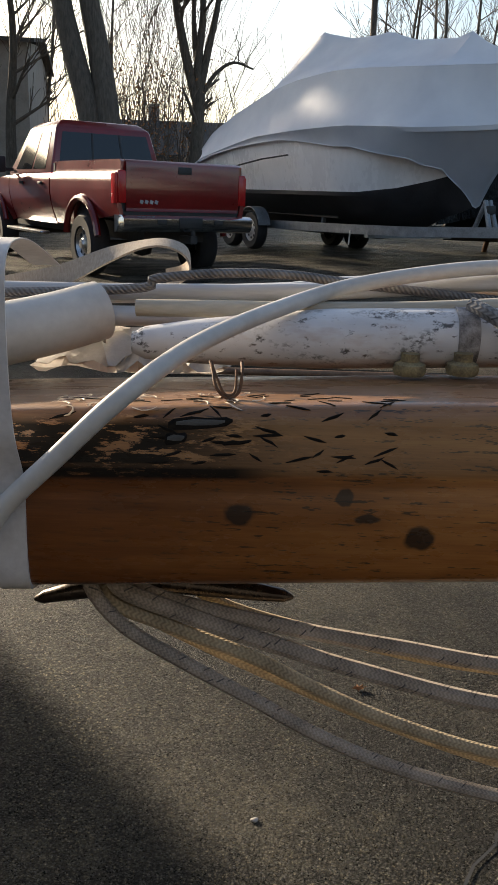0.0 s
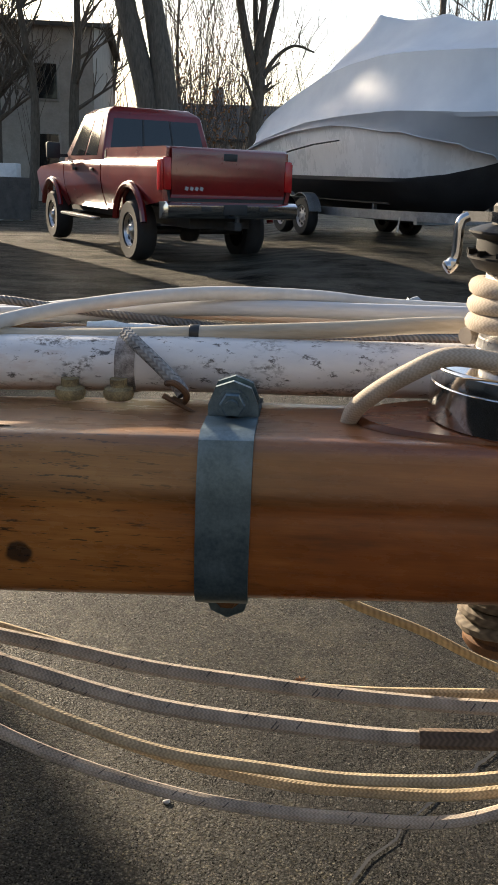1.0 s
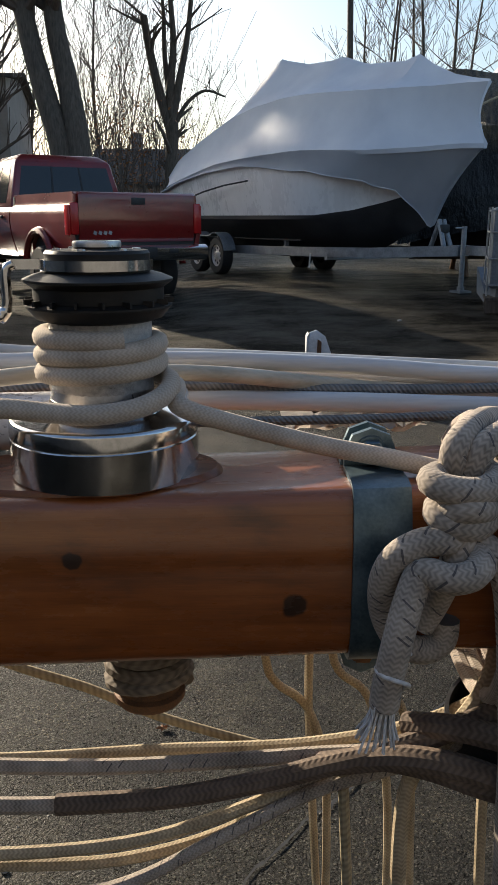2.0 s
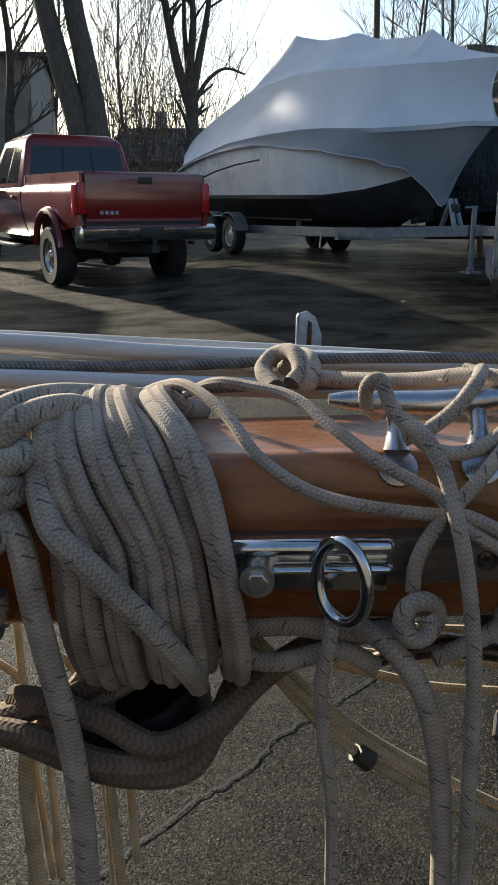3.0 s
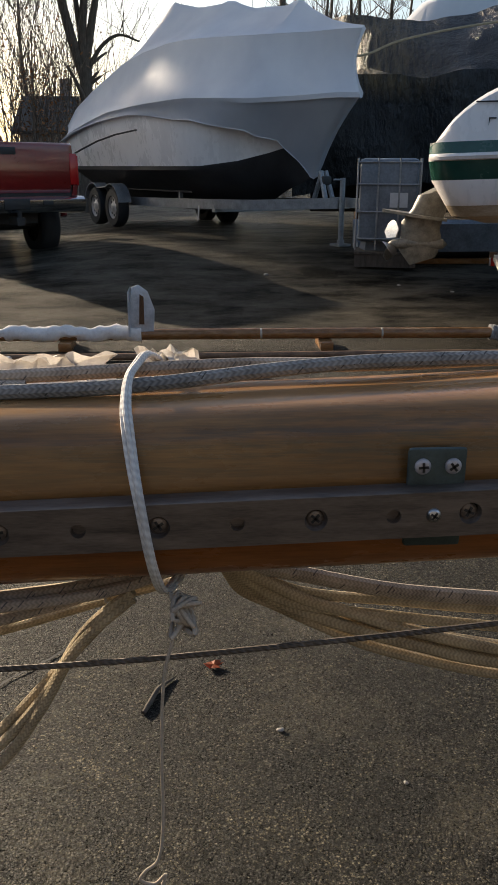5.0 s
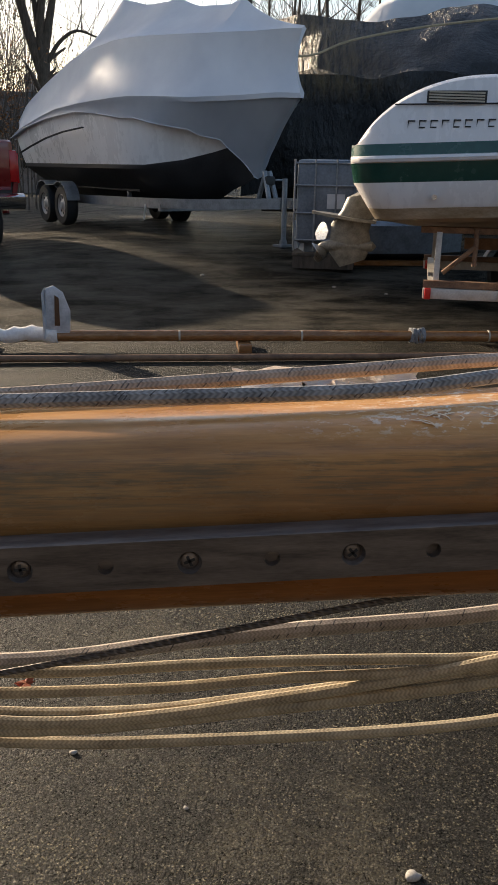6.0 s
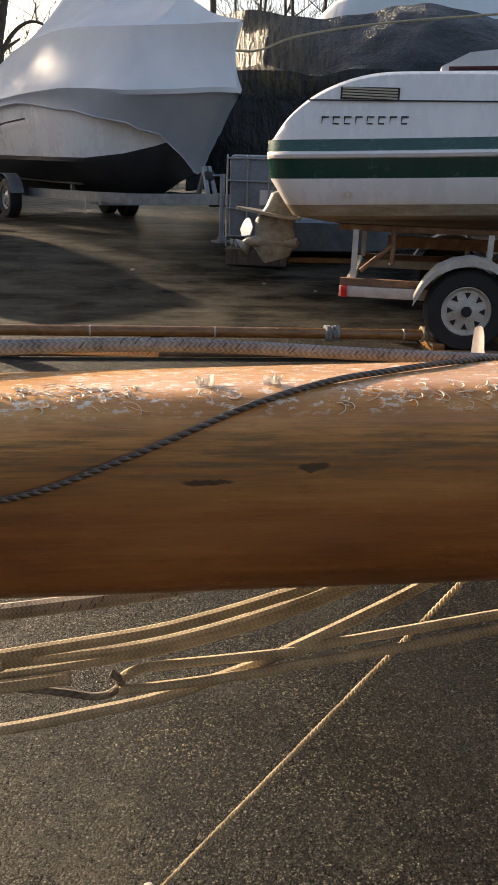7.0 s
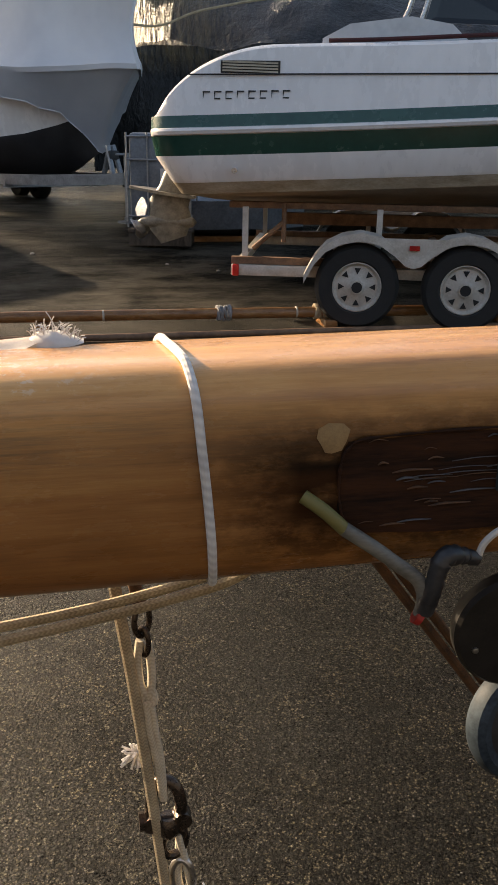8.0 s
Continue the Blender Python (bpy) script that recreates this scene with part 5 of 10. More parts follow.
def build_truck():
    it = thing("pickup_truck", "red extended-cab pickup truck with a chrome rear bumper, parked", "truck", at=TRUCK_AT)
    for side in (1, -1):
        y = 0.93 * side
        m = Matrix.Translation((0, y, 0))
        bm = bmesh.new()
        plate(bm, [(-1.15, 0.86), (-0.62, 0.8)] + arch(0, 0.46, 0.56, 145, 22) + [(0.62, 0.66), (1.24, 0.66), (1.24, 1.5), (1.2, 1.53), (-1.1, 1.53), (-1.15, 1.5)], 0.07, m, 0.012)
        body_side(bm, side)
        part("bed_side", bm, red_paint, it)
        bm = bmesh.new()
        path = [Vector((x, y + 0.045 * side, z)) for x, z in arch(0, 0.46, 0.58, 170, 10)]
        sweep(bm, path, 0.05, 8)
        part("fender_flare", bm, red_paint, it)
        bm = bmesh.new()
        plate(bm, [(1.27, 0.64), (3.2, 0.64), (3.2, 1.33), (1.27, 1.36)], 0.08, m, 0.012)
        body_side(bm, side)
        part("door_side", bm, red_paint, it)
        bm = bmesh.new()
        plate(bm, [(3.23, 0.64)] + arch(4.0, 0.46, 0.55, 165, 15) + [(4.95, 0.72), (4.98, 1.15), (4.7, 1.24), (3.23, 1.33)], 0.08, m, 0.012)
        body_side(bm, side)
        part("front_fender", bm, red_paint, it)
        bm = bmesh.new()
        path = [Vector((x, y + 0.04 * side, z)) for x, z in arch(4.0, 0.46, 0.57, 165, 15)]
        sweep(bm, path, 0.045, 8)
        part("fender_flare", bm, red_paint, it)
        bm = bmesh.new()
        box(bm, (1.7, 0.16, 0.05), (2.25, 1.0 * side, 0.5), bevel=0.02)
        part("running_board", bm, worn_steel, it)
        bm = bmesh.new()
        box(bm, (0.14, 0.22, 0.26), (3.12, 1.16 * side, 1.5), bevel=0.03)
        box(bm, (0.05, 0.2, 0.05), (3.1, 1.02 * side, 1.42))
        part("door_mirror", bm, black_trim, it)
        for x in (1.62, 2.52):
            bm = bmesh.new()
            box(bm, (0.16, 0.03, 0.045), (x, 0.985 * side, 1.22), bevel=0.01)
            part("door_handle", bm, black_trim, it)
        bm = bmesh.new()
        box(bm, (0.05, 0.11, 0.4), (-1.16, 0.885 * side, 1.2), bevel=0.02)
        box(bm, (0.16, 0.03, 0.38), (-1.08, 0.95 * side, 1.18), bevel=0.01)
        part("tail_lamp", bm, tail_red, it, "red tail lamp")
        for x in (0.0, 4.0):
            wheel_at(it, (x, 0.85 * side, 0.42), 0.42, 0.29, side, worn_steel, 0.23)
    bm = bmesh.new()
    box(bm, (2.35, 1.74, 0.3), (0.05, 0, 0.95))
    box(bm, (0.06, 1.8, 0.5), (1.2, 0, 1.25))
    part("bed_floor", bm, black_trim, it)
    bm = bmesh.new()
    secs = []
    for z, d in ((0.9, 0.0), (0.96, 0.03), (1.2, 0.02), (1.44, 0.035), (1.5, 0.025), (1.53, -0.02)):
        secs.append([(-1.15 - d, -0.83, z), (-1.15 - d, 0.83, z), (-1.09, 0.83, z), (-1.09, -0.83, z)])
    loft(bm, secs)
    gate = part("tailgate", bm, red_paint, it)
    bm = bmesh.new()
    box(bm, (0.02, 0.2, 0.09), (-1.182, 0, 1.42), bevel=0.01)
    part("gate_handle", bm, black_trim, gate)
    bm = bmesh.new()
    for k in range(4):
        box(bm, (0.012, 0.045, 0.045), (-1.176, 0.62 - 0.07 * k, 1.02), (20, 0, 0))
    part("badge", bm, trailer_grey, gate, "row of small grey badge shapes")
    bm = bmesh.new()
    secs = []
    for y in [-0.99, -0.95, -0.5, 0.5, 0.95, 0.99]:
        back = 0.1 if abs(y) > 0.97 else 0.0
        secs.append([(-1.16, y, 0.64), (-1.32 + back, y, 0.66), (-1.36 + back, y, 0.72), (-1.36 + back, y, 0.82), (-1.3 + back, y, 0.86), (-1.16, y, 0.86)])
    loft(bm, secs)
    bumper = part("rear_bumper", bm, chrome, it, "chrome step bumper")
    bm = bmesh.new()
    box(bm, (0.02, 0.34, 0.13), (-1.365, 0, 0.77), bevel=0.006)
    part("plate_recess", bm, black_trim, bumper)
    for y in (-0.42, 0.42):
        bm = bmesh.new()
        box(bm, (0.02, 0.14, 0.06), (-1.364, y, 0.78), bevel=0.008)
        part("step_pad", bm, black_trim, bumper)
    bm = bmesh.new()
    box(bm, (0.3, 0.1, 0.1), (-1.3, 0, 0.56))
    rod(bm, (-1.42, 0, 0.6), (-1.42, 0, 0.68), 0.03, sides=10)
    part("tow_hitch", bm, black_trim, it)
    bm = bmesh.new()
    box(bm, (5.6, 0.9, 0.24), (1.9, 0, 0.62))
    rod(bm, (0, -0.75, 0.42), (0, 0.75, 0.42), 0.06)
    lathe(bm, [(0, -0.17), (0.12, -0.14), (0.17, 0), (0.12, 0.14), (0, 0.17)], Matrix.Translation((0, 0.05, 0.42)), 14)
    rod(bm, (4.0, -0.75, 0.42), (4.0, 0.75, 0.42), 0.06)
    part("chassis", bm, black_trim, it)
    # hood and cab
    bm = bmesh.new()
    secs = [[(x, -w, zb), (x, w, zb), (x, w, zt - 0.05), (x, w * 0.8, zt), (x, -w * 0.8, zt), (x, -w, zt - 0.05)] for x, w, zb, zt in ((3.2, 0.9, 1.0, 1.38), (4.2, 0.9, 1.0, 1.33), (4.85, 0.86, 0.95, 1.24), (5.05, 0.8, 0.9, 1.1))]
    loft(bm, secs)
    part("hood", bm, red_paint, it)
    base = [(1.27, -0.93), (3.35, -0.93), (3.35, 0.93), (1.27, 0.93)]
    top = [(1.42, -0.76), (2.62, -0.76), (2.62, 0.76), (1.42, 0.76)]
    lower = [Vector((x, y, 1.34)) for x, y in base]
    upper = [Vector((x, y, 2.05)) for x, y in top]
    bm = bmesh.new()
    crown = [Vector((1.58, -0.62, 2.15)), Vector((2.5, -0.62, 2.14)), Vector((2.5, 0.62, 2.14)), Vector((1.58, 0.62, 2.15))]
    loft(bm, [lower, upper, crown])
    bmesh.ops.bevel(bm, geom=bm.edges[:], offset=0.035, segments=3, affect="EDGES", profile=0.5)
    box(bm, (2.0, 1.7, 0.6), (2.3, 0, 1.05))
    cab = part("cab", bm, red_paint, it)
    faces = {"rear": (lower[3], lower[0], upper[0], upper[3]), "left": (lower[2], lower[3], upper[3], upper[2]), "right": (lower[0], lower[1], upper[1], upper[0]), "front": (lower[1], lower[2], upper[2], upper[1])}
    for name, face, u0, u1 in (("rear_window", "rear", 0.06, 0.94), ("quarter_window", "left", 0.58, 0.86), ("side_window", "left", 0.16, 0.54), ("quarter_window", "right", 0.14, 0.42), ("side_window", "right", 0.46, 0.84), ("windscreen", "front", 0.08, 0.92)):
        bm = bmesh.new()
        slab(bm, inset(faces[face], u0, u1, 0.12, 0.88, 0.006), 0.012)
        part(name, bm, glass_dark, cab, "dark tinted glass")
    for u in (0.36, 0.64):
        bm = bmesh.new()
        q = inset(faces["rear"], u - 0.008, u + 0.008, 0.12, 0.88, 0.012)
        slab(bm, q, 0.01)
        part("window_bar", bm, black_trim, cab)
    return it


build_truck()


# ---- the shrink-wrapped boat on its trailer ----
BOAT_ANGLE = math.atan2(0.888, -0.46)
BOAT_AT = Matrix.Translation((2.53, 10.43, 0.0)) @ Euler((0, 0, BOAT_ANGLE)).to_matrix().to_4x4()
# stations: metres aft of the stem, half-beam at the rail, rail z, half-beam and z of the upper edge, ridge z
WRAP = [(0.03, 0.02, 2.24, 0.02, 2.97, 3.0), (0.3, 0.21, 2.25, 0.15, 2.98, 3.05), (0.7, 0.46, 2.23, 0.33, 2.98, 3.15), (1.1, 0.7, 2.22, 0.5, 3.0, 3.32), (1.42, 0.86, 2.22, 0.62, 3.01, 3.5), (1.75, 0.98, 2.24, 0.71, 3.03, 3.46), (2.6, 1.2, 2.28, 0.9, 3.08, 3.54),
        (3.0, 1.23, 2.28, 0.93, 3.1, 3.66), (3.25, 1.25, 2.27, 0.95, 3.1, 3.75), (3.55, 1.26, 2.27, 0.96, 3.1, 3.73), (4.3, 1.28, 2.25, 0.97, 3.07, 3.79), (4.95, 1.3, 2.22, 0.97, 3.0, 3.93), (5.2, 1.3, 2.21, 0.97, 2.98, 4.0), (5.45, 1.3, 2.18, 0.97, 2.93, 3.9), (5.9, 1.3, 2.12, 0.98, 2.82, 3.72), (6.6, 1.29, 2.03, 1.0, 2.65, 3.3), (7.3, 1.26, 1.93, 1.05, 2.4, 2.75), (7.75, 1.22, 1.84, 1.08, 2.1, 2.3)]


def blend(table, s):
    for a, b in zip(table, table[1:]):
        if s <= b[0]:
            t = min(max((s - a[0]) / (b[0] - a[0]), 0), 1)
            return [u + (v - u) * t for u, v in zip(a, b)]
    return list(table[-1])


def cover_section(s):
    """Half a section of the cover, from the rail to the ridge; the film draws in between its edges and between the frames."""
    _, w, zr, we, ze, zt = blend(WRAP, s)
    mid = min(1.0, s)
    out = [(w * 0.985, zr - 0.06), (w * 1.005 + 0.012, zr)]
    for k in range(1, 8):
        t = k / 8
        out.append((w + (we - w) * t - 0.05 * mid * math.sin(t * math.pi), zr + (ze - zr) * t))
    out.append((we + 0.012, ze))
    for k in range(1, 8):
        t = k / 8
        out.append((we * (1 - t), ze + (zt - ze) * t - 0.1 * mid * math.sin(t * math.pi)))
    out.append((0, zt))
    return out


def hull_section(s):
    """Half a section of the hull, from the rail down to the keel."""
    _, w, zr, *_ = blend(WRAP, s)
    rake = smooth_step(0, 2.6, s)
    chine_w, chine_z = w * (0.25 + 0.6 * rake), 1.72 - 0.42 * rake
    keel_z = 1.15 - 0.5 * smooth_step(0.7, 3.0, s) if s > 0.75 else 2.2 - 1.4 * s
    chine_z = max(chine_z, keel_z + 0.1)
    line_w, line_z = chine_w + (w - chine_w) * 0.06, chine_z + 0.06
    return [(w * 0.98, zr), (w * 0.945, (zr * 2 + line_z) / 3), (w * 0.56 + line_w * 0.4, (zr + line_z * 2) / 3 - 0.02), (line_w, line_z), (chine_w, chine_z), (chine_w * 0.5, chine_z * 0.5 + keel_z * 0.5 - 0.03), (0.012, keel_z)]


def build_wrapped_boat():
    it = thing("wrapped_boat", "motor boat under white shrink wrap, black below the waterline", "boat", at=BOAT_AT)
    steps = [0.03, 0.09, 0.16, 0.25, 0.36, 0.5, 0.68, 0.88, 1.1, 1.3, 1.42, 1.55] + [1.55 + 0.2 * k for k in range(1, 32)]
    steps = [s for s in steps if s <= 7.75]
    bm = bmesh.new()
    secs = []
    for s in steps:
        half = cover_section(s)
        _, _, zr, _, ze, _ = blend(WRAP, s)
        # the film is drawn in aft of the bow rail between its two points
        pull = lambda z: 0.16 * math.exp(-s / 0.45) * math.sin(min(max((z - zr) / (ze - zr), 0), 1) * math.pi)
        full = [(s + pull(z), y, z) for y, z in half] + [(s + pull(z), -y, z) for y, z in half[-2::-1]]
        secs.append([Vector(p) + Vector((0, 1, 0.3)) * (noise.noise(Vector(p) * 1.3) * 0.016 * min(1, s)) for p in full])
    loft(bm, secs, closed=False)
    v = [bm.verts.new(p) for p in secs[-1]]
    c = bm.verts.new((7.8, 0, 1.7))
    for a, b in zip(v, v[1:]):
        bm.faces.new((a, b, c))
    bm.faces.new([bm.verts.new(p) for p in secs[0]])
    cover = part("cover", bm, shrink_wrap, it, "white shrink-wrap film drawn over a frame")
    cover.data.set_sharp_from_angle(angle=radians(16))
    # the skirt of film below the rail: drawn to a long point at the bow, a strip further aft
    HEM = [(0.03, 0.98, 0.0, 1.2), (0.12, 0.99, 0.05, 1.26), (0.25, 1.03, 0.13, 1.38), (0.45, 1.12, 0.26, 1.53), (0.7, 1.23, 0.42, 1.68), (1.1, 1.53, 0.68, 1.8), (1.7, 1.95, 0.95, 1.89), (2.4, 2.45, 1.13, 1.97), (3.2, 3.2, 1.2, 2.06), (4.3, 4.3, 1.26, 2.14), (5.6, 5.6, 1.28, 2.1), (6.6, 6.6, 1.27, 2.0), (7.75, 7.75, 1.23, 1.82)]
    edge_at = []
    bm = bmesh.new()
    for side in (1, -1):
        secs = []
        for s in [0.03, 0.07, 0.12, 0.18, 0.25, 0.34, 0.45, 0.57, 0.7, 0.85, 1.0, 1.2, 1.4, 1.7, 2.0, 2.4, 2.8, 3.2, 3.7, 4.3, 4.9, 5.6, 6.2, 6.8, 7.3, 7.75]:
            _, w, zr, *_ = blend(WRAP, s)
            _, hs, hy, hz = blend(HEM, s)
            hz += 0.022 * math.sin(s * 11) * min(1, s)
            row = []
            for k in range(9):
                t = k / 8
                belly = math.sin(t * math.pi)
                pucker = 0.012 * math.sin(s * 23 + t * 2) * t * min(1, s * 2)
                p = Vector((s + 0.012 + (hs - s) * t + 0.14 * belly * math.exp(-s / 0.4), 0.0 if s < 0.05 else (w * 1.005 + 0.014 + (hy + 0.03 - w) * t - 0.015 * belly * min(1, w) + pucker) * side, zr + (hz - zr) * t))
                row.append(p)
            secs.append(row)
            if side == 1:
                edge_at.append(row[-1].copy())
        loft(bm, secs, closed=False)
    bmesh.ops.solidify(bm, geom=bm.faces[:], thickness=0.004)
    part("skirt", bm, shrink_wrap, it, "loose hem of film hanging to a point at the bow")
    bm = bmesh.new()
    sweep(bm, edge_at, [0.006 + 0.003 * math.sin(k * 2.3) for k in range(len(edge_at))], 8)
    part("hem", bm, shrink_wrap, it, "rolled lower edge of the film")
    bm = bmesh.new()
    secs = []
    for s in [0.05, 0.2, 0.4, 0.7, 1.0, 1.4, 1.9, 2.5, 3.2, 4.0, 5.0, 6.0, 7.0, 7.6]:
        half = hull_section(s)
        tuck = 1 - smooth_step(0.6, 2.8, s)
        half = [(y * (1 - 0.55 * tuck), z) for y, z in half]
        s += 0.34 * tuck
        secs.append([(s, y, z) for y, z in half] + [(s, -y, z) for y, z in half[::-1]])
    n = len(secs[0])
    loft(bm, secs, closed=True, mat=lambda i, k: 1 if 3 <= k <= n - 5 else 0)
    part("hull", bm, [gelcoat, dark_paint], it, "white topsides and black bottom")
    bm = bmesh.new()
    for side in (1, -1):
        pts = [Vector((s, (blend(WRAP, s)[1] + 0.045) * side, blend(WRAP, s)[2] - 0.28 - 0.02 * s)) for s in (4.0, 4.8, 5.6, 6.4, 7.1)]
        sweep(bm, pts, 0.03, 6, flat=0.4)
    part("side_stripe", bm, black_trim, it)

    tr = thing("boat_trailer", "grey steel tandem boat trailer with a winch post and jack", "trailer", at=BOAT_AT)
    g = 0.33
    for side in (1, -1):
        bm = bmesh.new()
        secs = [[(s, y * side + a, z + b) for a, b in ((-0.04, -0.07), (0.04, -0.07), (0.04, 0.07), (-0.04, 0.07))] for s, y, z in ((0.3, 0.06, 0.9), (1.6, 0.62, 0.84), (2.6, 0.82, 0.82), (7.4, 0.82, 0.74))]
        loft(bm, secs)
        part("side_rail", bm, trailer_grey, tr)
        bm = bmesh.new()
        box(bm, (3.6, 0.1, 0.09), (5.3, 0.55 * side, 1.0), (0, 0, 0))
        part("bunk", bm, black_trim, tr)
        for s in (4.0, 6.6):
            bm = bmesh.new()
            box(bm, (0.06, 0.06, 0.24), (s, 0.55 * side, 0.86))
            part("bunk_post", bm, trailer_grey, tr)
        bm = bmesh.new()
        path = []
        for c in (5.38, 6.22):
            path += [Vector((c + 0.4 * math.cos(radians(a)), 1.13 * side, g + 0.33 + 0.4 * math.sin(radians(a)))) for a in (range(165, 54, -15) if c < 6 else range(125, 14, -15))]
        secs = [[p + Vector((0, -0.12, 0)), p + Vector((0, 0.12, 0)), p + Vector((0, 0.12, 0.015)), p + Vector((0, -0.12, 0.015))] for p in path]
        loft(bm, secs)
        part("fender", bm, trailer_grey, tr)
        for s in (5.38, 6.22):
            wheel_at(tr, (s, 1.12 * side, g + 0.335), 0.335, 0.2, side, trailer_white, 0.19)
    for s in (2.4, 4.4, 5.8, 7.2):
        bm = bmesh.new()
        box(bm, (0.08, 1.64, 0.1), (s, 0, 0.76))
        part("cross_member", bm, trailer_grey, tr)
    bm = bmesh.new()
    box(bm, (1.0, 0.1, 0.12), (0.0, 0, 0.91))
    part("tongue", bm, trailer_grey, tr)
    bm = bmesh.new()
    for a, b in (((0.62, 0.06, 0.92), (0.78, 0.04, 1.3)), ((0.62, -0.06, 0.92), (0.78, -0.04, 1.3)), ((0.98, 0.0, 0.92), (0.8, 0, 1.3))):
        rod(bm, a, b, 0.035, sides=8)
    part("winch_post", bm, trailer_grey, tr)
    bm = bmesh.new()
    box(bm, (0.1, 0.14, 0.12), (0.72, 0, 1.18), bevel=0.02)
    part("hand_winch", bm, black_trim, tr)
    bm = bmesh.new()
    rod(bm, (0.18, 0.12, 0.42), (0.18, 0.12, 1.22), 0.035, sides=12)
    box(bm, (0.2, 0.2, 0.03), (0.18, 0.12, 0.375))
    rod(bm, (0.18, 0.12, 0.36), (0.18, 0.12, 0.44), 0.05, sides=12)
    rod(bm, (0.18, 0.12, 1.2), (0.18, 0.27, 1.2), 0.012, sides=8)
    part("jack", bm, trailer_grey, tr)
    bm = bmesh.new()
    rod(bm, (2.7, 0.9, 0.8), (2.7, 0.92, 0.58), 0.012, sides=6)
    part("strap_tail", bm, trailer_white, tr)
    return it


build_wrapped_boat()


# ---- the white and green cruiser on its white trailer ----
maroon_canvas = grade(material("maroon_canvas", (0.06, 0.012, 0.012), 0.8), (0.035, 0.008, 0.008), (0.08, 0.018, 0.016), 25, rough=(0.7, 0.9))
CRUISER_AT = Matrix.Translation((2.23, 6.15, 0.0)) @ Euler((0, 0, radians(-17))).to_matrix().to_4x4()
BEAM = 2.45
# outline of the side at stations along the boat: x, sheer z, stripe heights follow the rub rail
SHEER = [(0.0, 1.47), (0.03, 1.51), (0.08, 1.58), (0.19, 1.72), (0.38, 1.87), (0.61, 1.975), (0.86, 2.03), (1.2, 2.045), (2.0, 2.06), (3.2, 2.11), (4.6, 2.16), (5.6, 2.2), (6.6, 2.22), (7.1, 2.2)]


def rub_z(x):
    return 1.41 + 0.034 * x + 0.004 * x * x


def cruiser_rows(x, sheer):
    """Half a section: (inset from the widest, z) from the sheer down to the keel, with the stripe edges as rows."""
    r = rub_z(x)
    bow = smooth_step(4.2, 7.1, x)
    wide = (BEAM / 2) * (1 - 0.97 * bow ** 1.6)
    aft = 0.24 * (1 - math.sqrt(max(0.0, 1 - (1 - min(x / 0.3, 1)) ** 2)))
    lean = lambda z: max(0.0, (z - r)) * 0.16
    chine = r - 0.36 + 0.05 * bow * 3
    keel = 0.86 + 0.55 * bow ** 2 + 0.05 * (1 - smooth_step(0, 0.35, x))
    rows = [(0, sheer + 0.02), (wide * 0.75, sheer + 0.015), (wide - lean(sheer) - 0.04, sheer), (wide - lean(sheer), sheer - 0.025), (wide - lean((sheer + r + 0.12) / 2), (sheer + r + 0.12) / 2),
            (wide - lean(r + 0.12), r + 0.12), (wide - lean(r + 0.035), r + 0.035), (wide + 0.012, r + 0.03), (wide + 0.022, r + 0.012), (wide + 0.012, r - 0.012), (wide - 0.004, r - 0.02), (wide * 0.985, r - 0.165),
            (wide * (0.96 - 0.2 * bow), chine + 0.03), (wide * (0.945 - 0.2 * bow), chine), (wide * (0.9 - 0.3 * bow), chine - 0.085), (wide * (0.55 - 0.3 * bow), (chine + keel) / 2 - 0.05), (0.0, keel)]
    return [(max(0.0, w - aft) if w > 0 else 0.0, max(z, keel) if k > 10 else z) for k, (w, z) in enumerate(rows)]


